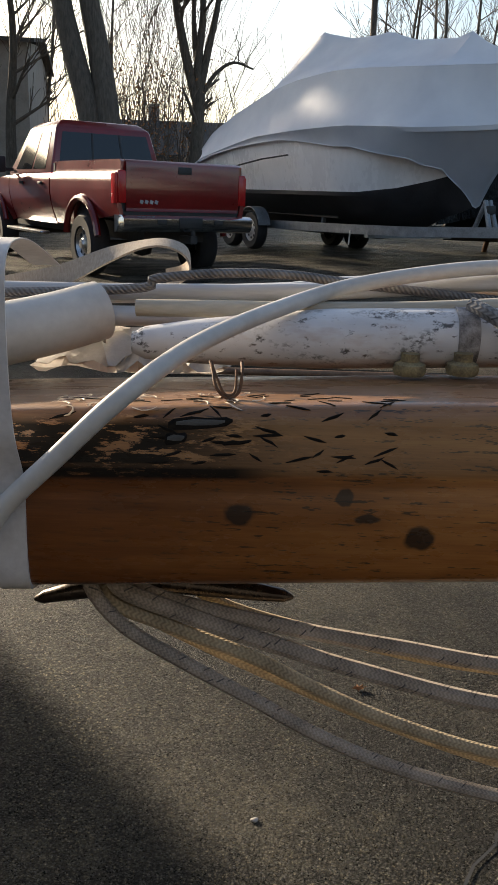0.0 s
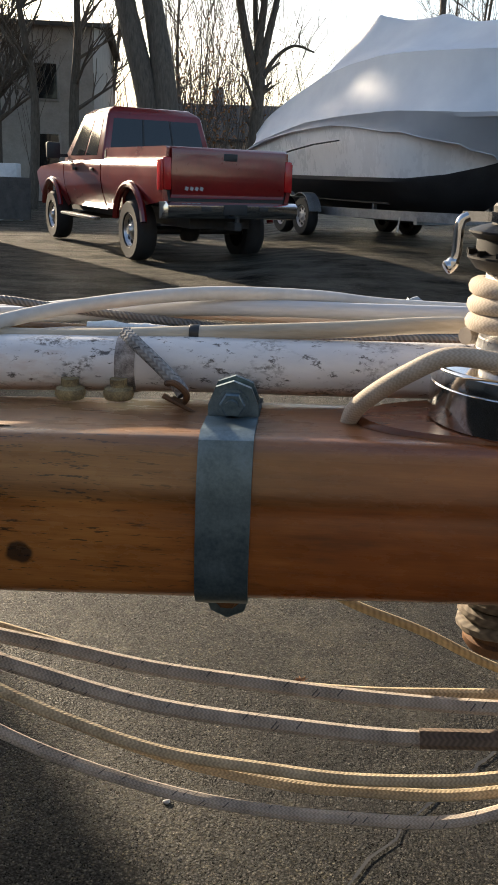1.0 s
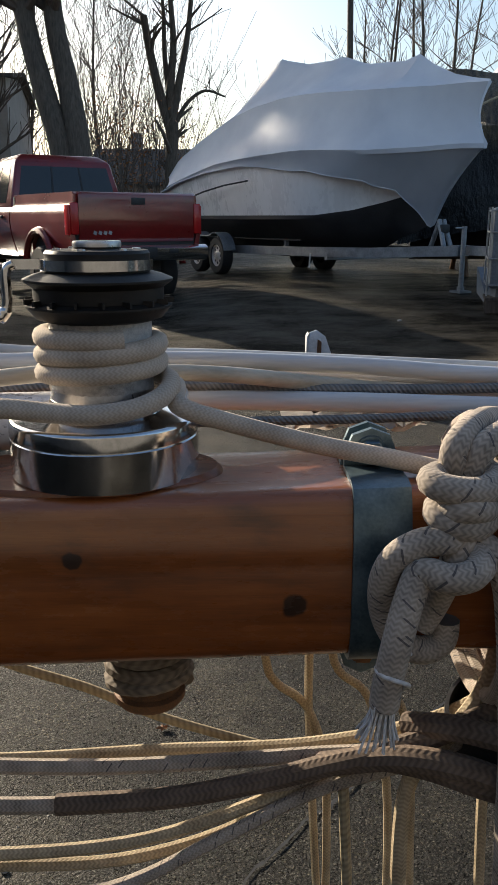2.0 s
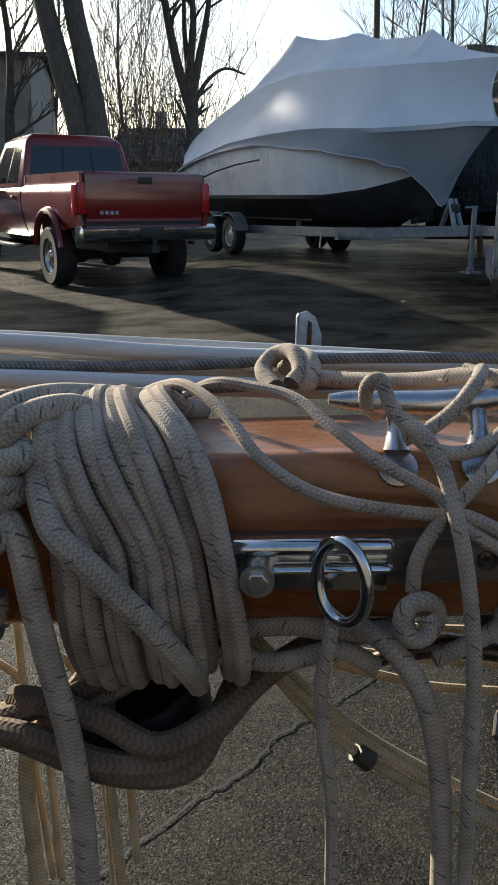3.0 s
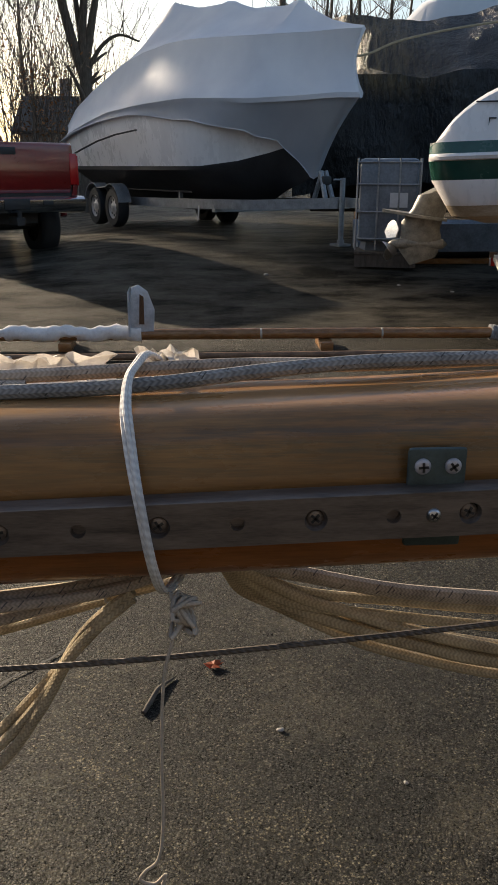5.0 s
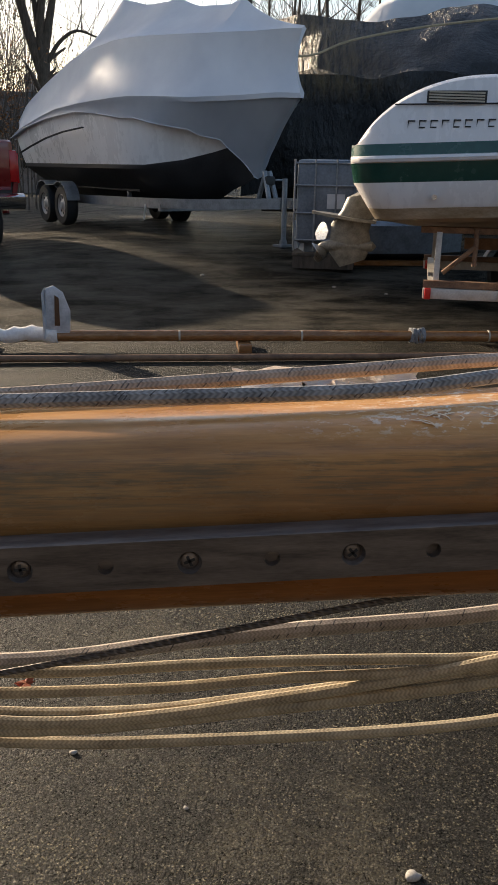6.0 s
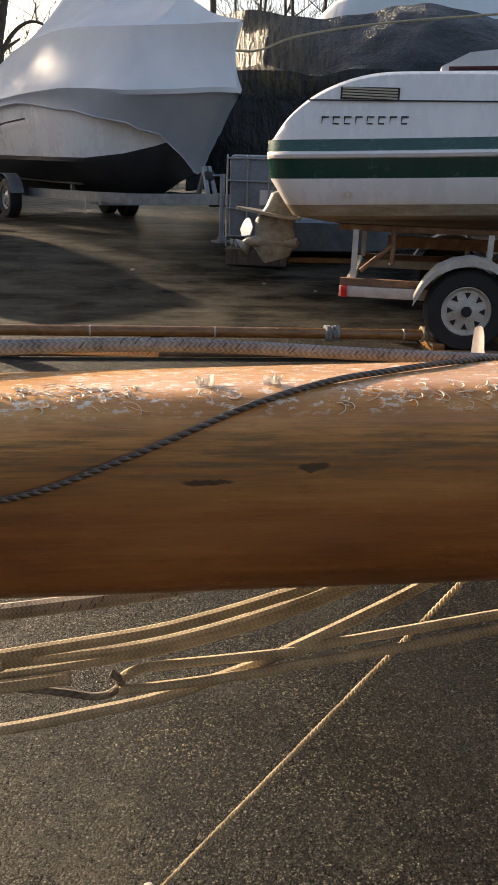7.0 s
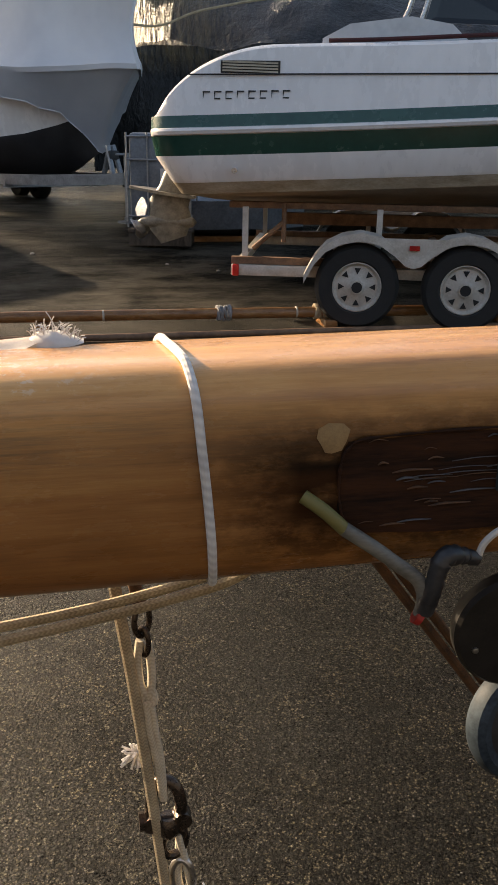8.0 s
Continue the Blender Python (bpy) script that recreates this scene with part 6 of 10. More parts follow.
def build_cruiser():
    it = thing("cabin_cruiser", "white cabin cruiser with green stripes and a stern drive", "boat", at=CRUISER_AT)
    xs = [0.0, 0.008, 0.02, 0.04, 0.065, 0.095, 0.13, 0.17, 0.21, 0.25, 0.3, 0.35, 0.41, 0.48, 0.55, 0.62, 0.7, 0.78, 0.86, 0.95, 1.05, 1.15, 1.3, 1.7, 2.2, 2.8, 3.4, 4.0, 4.6, 5.1, 5.6, 6.0, 6.4, 6.8, 7.1]
    curve = spline([(a, 0, b) for a, b in SHEER], 6)
    secs = []
    for x in xs:
        sheer = next(a.z + (b.z - a.z) * (x - a.x) / max(b.x - a.x, 1e-6) for a, b in zip(curve, curve[1:]) if x <= b.x + 1e-6)
        half = cruiser_rows(x, sheer)
        row = []
        for k, (w, z) in enumerate(half):
            # the stern tucks in below the rail
            tuck = 0.26 * max(0.0, (rub_z(0) - 0.12 - z)) / 0.4 * (1 - smooth_step(0, 1.0, x))
            row.append((x + min(tuck, 0.3), BEAM / 2 - w, z))
        back = [(px, BEAM - py, pz) for px, py, pz in row[::-1]]
        secs.append(row + back[1:-1])
    bm = bmesh.new()
    n = len(secs[0])

    def paint(i, k):
        k = k if k < 16 else n - 1 - k
        return 1 if k == 5 else 2 if k == 10 else 3 if k >= 13 else 0
    loft(bm, secs, closed=True, mat=paint)
    part("hull", bm, [gelcoat, teal_gel, green_gel, hull_tan], it, "white hull with a teal and a dark green stripe")
    bm = bmesh.new()
    for x0, x1 in ((0.58, 0.99),):
        for k in range(4):
            box(bm, (x1 - x0, 0.012, 0.012), ((x0 + x1) / 2, 0.062 - 0.003 * k, 1.91 - 0.02 * k), (0, 1.5, 0))
    vent = part("engine_vent", bm, beige_tube, it, "louvred tan vent")
    bm = bmesh.new()
    box(bm, (0.44, 0.008, 0.085), (0.785, 0.066, 1.88), (0, 0, 0))
    part("vent_back", bm, black_trim, vent)
    # the maker's mark: a row of plain slanted shapes
    bm = bmesh.new()
    for k in range(8):
        x = 0.455 + 0.085 * k
        m = Matrix.Translation((x, 0.033 + 0.002, 1.683 + 0.002 * k))
        s = 0.012
        for outline in ([(-0.03 + s, -0.03), (-0.018 + s * 0, -0.03), (-0.008, 0.028), (-0.02, 0.028)], [(-0.012, 0.018), (0.034, 0.018), (0.036, 0.028), (-0.01, 0.028)]) + (([(-0.02, -0.03), (0.026, -0.03), (0.028, -0.02), (-0.018, -0.02)],) if k % 3 else ()):
            plate(bm, outline[::-1], 0.006, m)
    part("name_mark", bm, black_trim, it, "dark mark of plain slanted shapes")
    bm = bmesh.new()
    rod(bm, (0.68, -0.012, 1.155), (0.68, 0.05, 1.155), 0.022, sides=14)
    part("drain_fitting", bm, worn_steel, it)
    bm = bmesh.new()
    sweep(bm, [Vector((x, 0.045, 1.82 + 0.012 * x)) for x in (0.33, 0.6, 1.0, 2.0, 3.5)], 0.006, 6)
    part("deck_seam", bm, black_trim, it)
    # deck edge: dark toe strip, canvas roll and windscreen
    bm = bmesh.new()
    sweep(bm, spline([(1.35, 0.22, 2.075), (1.8, 0.2, 2.085), (2.6, 0.2, 2.12), (4.0, 0.25, 2.17), (5.2, 0.5, 2.22)], 5), 0.022, 8, flat=0.7)
    part("toe_rail", bm, maroon_canvas, it, "rolled maroon canvas along the deck edge")
    bm = bmesh.new()
    secs = [[(x, 0.3 + y, 2.05 + z) for y, z in ((0, 0), (0.02, h), (0.5, h * 1.1), (1.3, h * 1.1), (1.8, h), (1.85, 0))] for x, h in ((1.3, 0.05), (1.5, 0.15), (1.95, 0.2), (2.25, 0.15), (2.4, 0.02))]
    loft(bm, secs)
    part("cockpit_cover", bm, wall_white, it, "white canvas cockpit cover")
    bm = bmesh.new()
    screen_bows = [(1.9, 0.36, 2.24), (2.1, 0.4, 2.52), (3.0, 0.62, 2.62), (3.9, 0.5, 2.36)]
    sweep(bm, spline(screen_bows, 5), 0.02, 8)
    sweep(bm, [Vector((2.1, 0.4, 2.5)), Vector((2.02, 0.36, 2.22))], 0.016, 8)
    sweep(bm, [Vector((2.95, 0.62, 2.6)), Vector((2.75, 0.4, 2.2))], 0.016, 8)
    part("screen_frame", bm, worn_steel, it)
    bm = bmesh.new()
    slab(bm, [Vector(p) for p in ((2.05, 0.36, 2.22), (2.78, 0.44, 2.2), (2.95, 0.61, 2.59), (2.12, 0.41, 2.5))], 0.008)
    slab(bm, [Vector(p) for p in ((2.82, 0.44, 2.2), (3.85, 0.52, 2.22), (3.82, 0.52, 2.36), (3.0, 0.62, 2.58))], 0.008)
    part("screen_glass", bm, glass_dark, it, "dark windscreen glass")
    bm = bmesh.new()
    secs = [[(x, 0.55 + y, 2.1 + z) for y, z in ((0, 0), (0.05, h), (1.3, h), (1.35, 0))] for x, h in ((3.0, 0.1), (3.9, 0.3), (5.2, 0.26), (6.3, 0.06))]
    loft(bm, secs)
    part("cabin_top", bm, gelcoat, it)
    # stern drive
    bm = bmesh.new()
    secs = []
    for x, y, z, w, d in ((0.22, 1.22, 1.22, 0.14, 0.16), (0.1, 1.22, 1.14, 0.13, 0.2), (0.02, 1.22, 1.02, 0.1, 0.17), (-0.04, 1.22, 0.9, 0.07, 0.2), (-0.06, 1.22, 0.76, 0.055, 0.18), (-0.05, 1.22, 0.64, 0.06, 0.2), (-0.02, 1.22, 0.5, 0.03, 0.12)):
        secs.append([(x + d * math.cos(a), y + w * math.sin(a), z + 0.04 * math.cos(a)) for a in [2 * math.pi * k / 16 for k in range(16)]])
    loft(bm, secs)
    drive = part("stern_drive", bm, drive_grey, it, "weathered grey stern drive")
    bm = bmesh.new()
    secs = [[(x, 1.22 + y * w, z + t) for y, t in ((-1, 0), (1, 0), (1, 0.025), (-1, 0.025))] for x, z, w in ((-0.42, 0.95, 0.04), (-0.3, 0.935, 0.13), (-0.05, 0.9, 0.17), (0.18, 0.87, 0.08))]
    loft(bm, secs)
    part("cavitation_plate", bm, drive_grey, drive)
    bm = bmesh.new()
    lathe(bm, [(0, -0.3), (0.045, -0.26), (0.06, -0.1), (0.062, 0.1), (0.03, 0.22), (0, 0.26)], Matrix.Translation((-0.1, 1.22, 0.66)) @ Euler((0, radians(-90), 0)).to_matrix().to_4x4(), 18)
    part("gear_case", bm, drive_grey, drive)
    bm = bmesh.new()
    for k in range(3):
        a = radians(120 * k + 75)
        secs = []
        for r, w, tw in ((0.05, 0.05, 30), (0.12, 0.09, 40), (0.19, 0.07, 55), (0.215, 0.02, 60)):
            ca, sa = math.cos(a), math.sin(a)
            dx, dt = math.cos(radians(tw)) * w, math.sin(radians(tw)) * w
            secs.append([(-0.33 + sx * dx + e, 1.22 + r * ca - sx * dt * sa, 0.66 + r * sa + sx * dt * ca) for sx, e in ((-1, 0), (1, 0), (1, 0.008), (-1, 0.008))])
        loft(bm, secs)
    part("propeller", bm, worn_steel, drive)

    tr = thing("cruiser_trailer", "white tandem-axle boat trailer with rusty rails and curved fenders", "trailer", at=CRUISER_AT)
    near, far = 0.12, 2.33
    for y, face in ((near, -1), (far, 1)):
        bm = bmesh.new()
        box(bm, (5.9, 0.06, 0.055), (3.6, y - 0.02 * face, 0.475))
        part("upper_rail", bm, trailer_rust, tr)
        bm = bmesh.new()
        box(bm, (5.9, 0.05, 0.085), (3.6, y, 0.4), bevel=0.008)
        part("lower_rail", bm, trailer_white, tr)
        bm = bmesh.new()
        box(bm, (4.6, 0.1, 0.05), (2.9, y + 0.3 * -face, 0.885), bevel=0.006)
        part("bunk", bm, trailer_rust, tr, "rust-brown carpeted bunk")
        for x in (0.75, 1.81, 3.4):
            bm = bmesh.new()
            box(bm, (0.045, 0.045, 0.4), (x, y + 0.1 * -face, 0.68))
            part("bunk_post", bm, trailer_white, tr)
        bm = bmesh.new()
        arch_pts = [(1.24, 0.4), (1.27, 0.46), (1.32, 0.55), (1.4, 0.64), (1.52, 0.7), (1.66, 0.725), (1.8, 0.7), (1.92, 0.62), (2.0, 0.55), (2.06, 0.53), (2.12, 0.55), (2.2, 0.62), (2.32, 0.7), (2.46, 0.725), (2.6, 0.7), (2.72, 0.64), (2.8, 0.55), (2.86, 0.42)]
        secs = [[(x, y + face * 0.02, z), (x, y + face * 0.27, z), (x, y + face * 0.275, z - 0.05), (x, y + face * 0.285, z - 0.05), (x, y + face * 0.285, z + 0.012), (x, y + face * 0.02, z + 0.012)] for x, z in arch_pts]
        loft(bm, secs)
        top = [(x, z) for x, z in arch_pts[3:15]]
        part("fender", bm, trailer_white, tr, "white double-arched fender")
        bm = bmesh.new()
        plate(bm, [(1.82, 0.7), (1.92, 0.62), (2.0, 0.56), (2.06, 0.54), (2.12, 0.56), (2.2, 0.62), (2.3, 0.7)], 0.02, Matrix.Translation((0, y + face * 0.265, 0)))
        part("fender_gusset", bm, trailer_white, tr)
        bm = bmesh.new()
        box(bm, (0.075, 0.02, 0.035), (2.06, y + face * 0.285, 0.635))
        part("side_marker", bm, tail_red, tr)
        for x in (1.65, 2.47):
            w = wheel_at(tr, (x, y + face * 0.15, 0.325), 0.325, 0.2, face, trailer_white, 0.19, 8, "black tyre on a white spoked rim")
        bm = bmesh.new()
        box(bm, (0.05, 0.075, 0.09), (0.69, y + face * 0.01, 0.4), bevel=0.008)
        part("tail_lamp", bm, lamp_red, tr, "red trailer lamp")
    for x in (0.72, 1.66, 2.46, 4.2):
        bm = bmesh.new()
        box(bm, (0.06, 2.2, 0.06), (x, 1.22, 0.45))
        part("cross_member", bm, trailer_rust if x > 1 else trailer_white, tr)
    for x0, z0, x1, z1 in ((0.8, 0.54, 1.06, 0.77), (1.05, 0.9, 1.05, 0.6)):
        bm = bmesh.new()
        rod(bm, (x0, 0.35, z0), (x1, 0.35, z1), 0.02, sides=8)
        part("brace", bm, trailer_rust, tr)
    bm = bmesh.new()
    box(bm, (3.0, 0.09, 0.1), (2.5, 1.22, 0.72))
    part("keel_beam", bm, trailer_rust, tr)
    bm = bmesh.new()
    box(bm, (2.2, 0.1, 0.12), (7.3, 1.22, 0.45))
    rod(bm, (7.6, 1.22, 0.0), (7.6, 1.22, 0.5), 0.04)
    part("tongue", bm, trailer_white, tr)
    return it


build_cruiser()


# ---- the boat under the black tarp and what stands beside it ----
def tarp_height(u, v):
    """u along from 0 to 1, v across from 0 (near edge) to 1 (ridge)."""
    ridge = 3.55 + 0.35 * math.sin(u * 2.4 + 0.3) + 0.12 * math.sin(u * 19)
    edge = 2.35 + 0.35 * math.sin(u * 3.0) + 0.1 * math.sin(u * 23)
    return edge + (ridge - edge) * v ** 0.75


def build_tarp_boat():
    it = thing("tarped_boat", "tall dark boat covered with a wrinkled black tarp", "boat", at=Matrix.Translation((2.0, 13.3, 0.0)) @ Euler((0, 0, radians(-8))).to_matrix().to_4x4())
    bm = bmesh.new()
    n, long_ = 70, 9.5
    secs = []
    for k in range(n + 1):
        u = k / n
        x = u * long_
        bow = max(0, 1 - u / 0.36)
        pts = []
        # hanging near side
        for j in range(8):
            t = j / 7
            z = 0.9 + 0.25 * math.sin(u * 9) + (tarp_height(u, 0) - 0.9) * t
            y = -0.15 * t + 0.14 * math.sin(u * 31 + t * 3) * (1 - t) + 0.05 * math.sin(u * 67)
            pts.append((x, y + 0.1, z))
        for j in range(1, 12):
            v = j / 11
            # the upper cloth draws back and stands steep round the bow
            pts.append((x, -0.05 + v * 1.7 * (1 - 0.7 * bow) + 2.0 * bow * bow * min(1, v * 5.5), tarp_height(u, v) + 0.035 * math.sin(u * 47 + v * 9) * (1 - v)))
        for j in range(1, 6):
            v = j / 5
            pts.append((x, 1.65 - 1.19 * bow + 2.0 * bow * bow + v * 1.7, tarp_height(u, 1) - (tarp_height(u, 1) - 1.0) * v ** 1.3))
        secs.append([Vector(p) + Vector((0, 0, 1)) * 0.06 * noise.noise(Vector((p[0] * 2.2, p[1] * 2.2, p[2] * 1.1))) for p in pts])
    loft(bm, secs, closed=False)
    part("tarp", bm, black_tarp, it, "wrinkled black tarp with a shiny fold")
    bm = bmesh.new()
    secs = [[(x, 1.6 - w, 2.3), (x, 1.6 - w * 0.9, 1.3), (x, 1.6 - w * 0.4, 0.75), (x, 1.6, 0.6), (x, 1.6 + w * 0.4, 0.75), (x, 1.6 + w * 0.9, 1.3), (x, 1.6 + w, 2.3)] for x, w in ((0.3, 0.3), (1.2, 1.0), (3, 1.4), (9.2, 1.4))]
    loft(bm, secs)
    part("hull", bm, dark_paint, it)
    bm = bmesh.new()
    sweep(bm, spline([(0.2, -0.1, 3.05), (1.0, 0.15, 3.0), (1.7, 0.3, 3.25), (3.0, 0.5, 3.5), (5, 0.6, 3.72)], 6), 0.02, 6)
    part("tie_rope", bm, rope_plain, it)
    for x in (1.2, 4.5, 8.2):
        for y in (0.4, 2.8):
            bm = bmesh.new()
            rod(bm, (x, y, 0.25), (x, 1.2 if y < 1 else 2.0, 0.95), 0.05, sides=8)
            part("stand", bm, trailer_rust, it)
    return it


build_tarp_boat()


def build_far_wrapped_boat():
    it = thing("far_wrapped_boat", "another boat in white shrink wrap standing farther off", "boat", at=Matrix.Translation((5.4, 20.5, 0.0)))
    bm = bmesh.new()
    secs = [[(x, -w, 2.3), (x, -w * 0.95, z0), (x, -w * 0.5, z1 - 0.12), (x, 0, z1), (x, w * 0.5, z1 - 0.12), (x, w * 0.95, z0), (x, w, 2.3)] for x, w, z0, z1 in ((0.0, 0.4, 3.7, 4.6), (0.4, 0.9, 3.9, 5.0), (1.5, 1.3, 4.0, 5.5), (3.0, 1.4, 4.1, 5.7), (4.5, 1.4, 4.0, 5.3), (6.5, 1.2, 3.6, 4.6))]
    loft(bm, secs)
    part("cover", bm, shrink_wrap, it)
    bm = bmesh.new()
    secs = [[(x, -w, 2.35), (x, -w * 0.8, 1.2), (x, 0, 0.7), (x, w * 0.8, 1.2), (x, w, 2.35)] for x, w in ((0.3, 0.4), (1.5, 1.25), (6.4, 1.15))]
    loft(bm, secs)
    part("hull", bm, gelcoat, it)
    for x in (1.5, 5.5):
        bm = bmesh.new()
        box(bm, (0.3, 1.6, 0.6), (x, 0, 0.55))
        part("block", bm, spar_wood, it)


build_far_wrapped_boat()


def build_tote():
    g = ground_z(2.65, 9.3)
    it = thing("tank_tote", "grey-white plastic tank in a metal cage on a pallet", "tank", at=Matrix.Translation((2.68, 9.35, g)) @ Euler((0, 0, radians(-14))).to_matrix().to_4x4())
    bm = bmesh.new()
    box(bm, (0.66, 0.66, 0.92), (0, 0, 0.74), bevel=0.05)
    part("tank", bm, tote_white, it)
    for z in (0.32, 0.62, 0.92, 1.16):
        bm = bmesh.new()
        pts = [Vector((x, y, z)) for x, y in ((-0.35, -0.35), (0.35, -0.35), (0.35, 0.35), (-0.35, 0.35), (-0.35, -0.35))]
        sweep(bm, pts, 0.012, 6)
        part("cage_hoop", bm, trailer_grey, it)
    for x in (-0.35, -0.12, 0.12, 0.35):
        for y in (-0.35, 0.35):
            bm = bmesh.new()
            rod(bm, (x, y, 0.2), (x, y, 1.2), 0.011, sides=6)
            part("cage_bar", bm, trailer_grey, it)
    bm = bmesh.new()
    for y in (-0.3, 0, 0.3):
        box(bm, (0.7, 0.1, 0.14), (0, y, 0.07))
    box(bm, (0.72, 0.72, 0.03), (0, 0, 0.16))
    part("pallet", bm, bark, it)
    bm = bmesh.new()
    box(bm, (0.2, 0.01, 0.16), (0.12, -0.345, 0.75))
    part("label_plate", bm, wall_white, it)


build_tote()


def build_skiff():
    g = ground_z(3.4, 9.4)
    it = thing("skiff", "small blue-grey dinghy lying low behind the cruiser", "dinghy", at=Matrix.Translation((3.4, 9.6, g + 0.05)))
    bm = bmesh.new()
    secs = [[(x, -w, 0.42), (x, -w * 0.85, 0.1), (x, 0, 0.0), (x, w * 0.85, 0.1), (x, w, 0.42), (x, w * 0.9, 0.42), (x, 0, 0.1), (x, -w * 0.9, 0.42)] for x, w in ((-1.0, 0.45), (-0.2, 0.5), (0.6, 0.4), (1.0, 0.1))]
    loft(bm, secs)
    part("shell", bm, tote_white, it)
    for y in (-0.3, 0.3):
        bm = bmesh.new()
        box(bm, (1.4, 0.12, 0.06), (-0.1, y * 0.8, -0.02))
        part("skid", bm, spar_wood, it)


build_skiff()


# ---- the second spar on the ground, with its white fitting ----
def build_far_spar():
    it = thing("boom", "brown wooden boom lying on low blocks, partly wrapped in plastic", "spar")
    bm = bmesh.new()
    sweep(bm, [Vector((x, 5.8 - 0.016 * x, 0.105 + 0.004 * math.sin(x))) for x in [-3.4 + 0.4 * k for k in range(23)]], 0.042, 18)
    part("pole", bm, spar_wood, it)
    for x in (0.9, 1.85, 2.8, 3.35):
        bm = bmesh.new()
        lathe(bm, [(0.0425, -0.008), (0.046, -0.006), (0.046, 0.006), (0.0425, 0.008)], Matrix.Translation((x, 5.8 - 0.016 * x, 0.106)) @ Euler((0, radians(90), 0)).to_matrix().to_4x4(), 18)
        part("hoop", bm, beige_tube, it)
    bm = bmesh.new()
    random.seed(15)
    pts, rs = [], []
    for k in range(34):
        x = -2.6 + k * 0.078
        pts.append(Vector((x, 5.795 - 0.016 * x, 0.115 + 0.008 * math.sin(k * 1.3))))
        rs.append(0.052 + 0.005 * math.sin(k * 0.9) + 0.008 * random.random())
    pts = spline(pts, 2)
    rs = [rs[min(k // 2, len(rs) - 1)] + 0.004 * math.sin(k * 2.1) for k in range(len(pts))]
    sweep(bm, pts, rs, 14)
    for v in bm.verts:
        v.co += Vector((0, 0.5, 1)) * noise.noise(v.co * 14) * 0.022
    part("plastic_sleeve", bm, plastic_film, it, "crumpled pale plastic round the spar")
    bm = bmesh.new()
    m = Matrix.Translation((-0.02, 5.78, 0.14))
    plate(bm, [(-0.09, -0.04), (0.09, -0.04), (0.1, 0.16), (0.05, 0.3), (-0.02, 0.35), (-0.075, 0.33), (-0.09, 0.1)], 0.02, m, 0.003)
    plate(bm, [(-0.1, -0.04), (-0.085, -0.04), (-0.085, 0.33), (-0.1, 0.3)], 0.12, m)
    fit = part("white_fitting", bm, pale_metal, it, "pale metal end fitting standing up")
    bm = bmesh.new()
    plate(bm, [(-0.02, 0.05), (0.02, 0.05), (0.02, 0.26), (-0.01, 0.28)], 0.005, Matrix.Translation((-0.02, 5.767, 0.14)))
    part("slot", bm, rusty, fit)
    for x in (-2.9, -0.6, 1.4, 3.6, 5.1):
        bm = bmesh.new()
        box(bm, (0.1, 0.3, 0.066), (x, 5.8 - 0.016 * x, 0.033), bevel=0.006)
        part("block", bm, spar_wood, it)
    for x, y in ((2.77, 0.0), (3.55, 0.0), (3.72, 0.0)):
        bm = bmesh.new()
        knot = []
        for k in range(22):
            a = k * 1.7
            knot.append(Vector((x + 0.05 * math.sin(a * 0.37), 5.8 - 0.016 * x + 0.05 * math.cos(a), 0.11 + 0.055 * math.sin(a))))
        sweep(bm, spline(knot, 3), 0.014, 6)
        part("lashing", bm, rope_grey if x < 3 else rope_plain, it)
    it2 = thing("spar", "thin dark spar lying on the ground beside the boom", "spar")
    bm = bmesh.new()
    sweep(bm, [Vector((x, 5.35 + 0.01 * x, 0.03)) for x in (-2.0, 0.5, 2.5, 5.2)], 0.026, 12)
    part("pole", bm, trailer_rust, it2)


build_far_spar()


# ---- buildings far left, wall and pole ----
def build_house(name, label, at, wide, deep, wall_h, ridge_h, wall_mat, windows, chimney=None):
    it = thing(name, label, "house", at=at)
    bm = bmesh.new()
    w, d = wide / 2, deep / 2
    secs = [[(x, -d, 0), (x, d, 0), (x, d, wall_h), (x, 0, ridge_h - 0.15), (x, -d, wall_h)] for x in (-w, w)]
    loft(bm, secs)
    part("wall", bm, wall_mat, it)
    bm = bmesh.new()
    for s in (-1, 1):
        e = 0.35
        loft(bm, [[(x, s * (d + e), wall_h - e * (ridge_h - wall_h) / d), (x, 0, ridge_h), (x, 0, ridge_h + 0.14), (x, s * (d + e), wall_h - e * (ridge_h - wall_h) / d + 0.14)] for x in (-w - 0.3, w + 0.3)])
    roof = part("roof", bm, roofing, it)
    if chimney:
        bm = bmesh.new()
        box(bm, (0.5, 0.5, 1.4), (chimney, 0.3, ridge_h + 0.2))
        part("chimney", bm, brickish, roof)
    for x, z, ww, hh in windows:
        bm = bmesh.new()
        box(bm, (ww + 0.16, 0.08, hh + 0.16), (x, -d - 0.03, z), bevel=0.01)
        win = part("window", bm, siding, it)
        bm = bmesh.new()
        box(bm, (ww, 0.02, hh), (x, -d - 0.08, z))
        part("pane", bm, glass_dark, win)


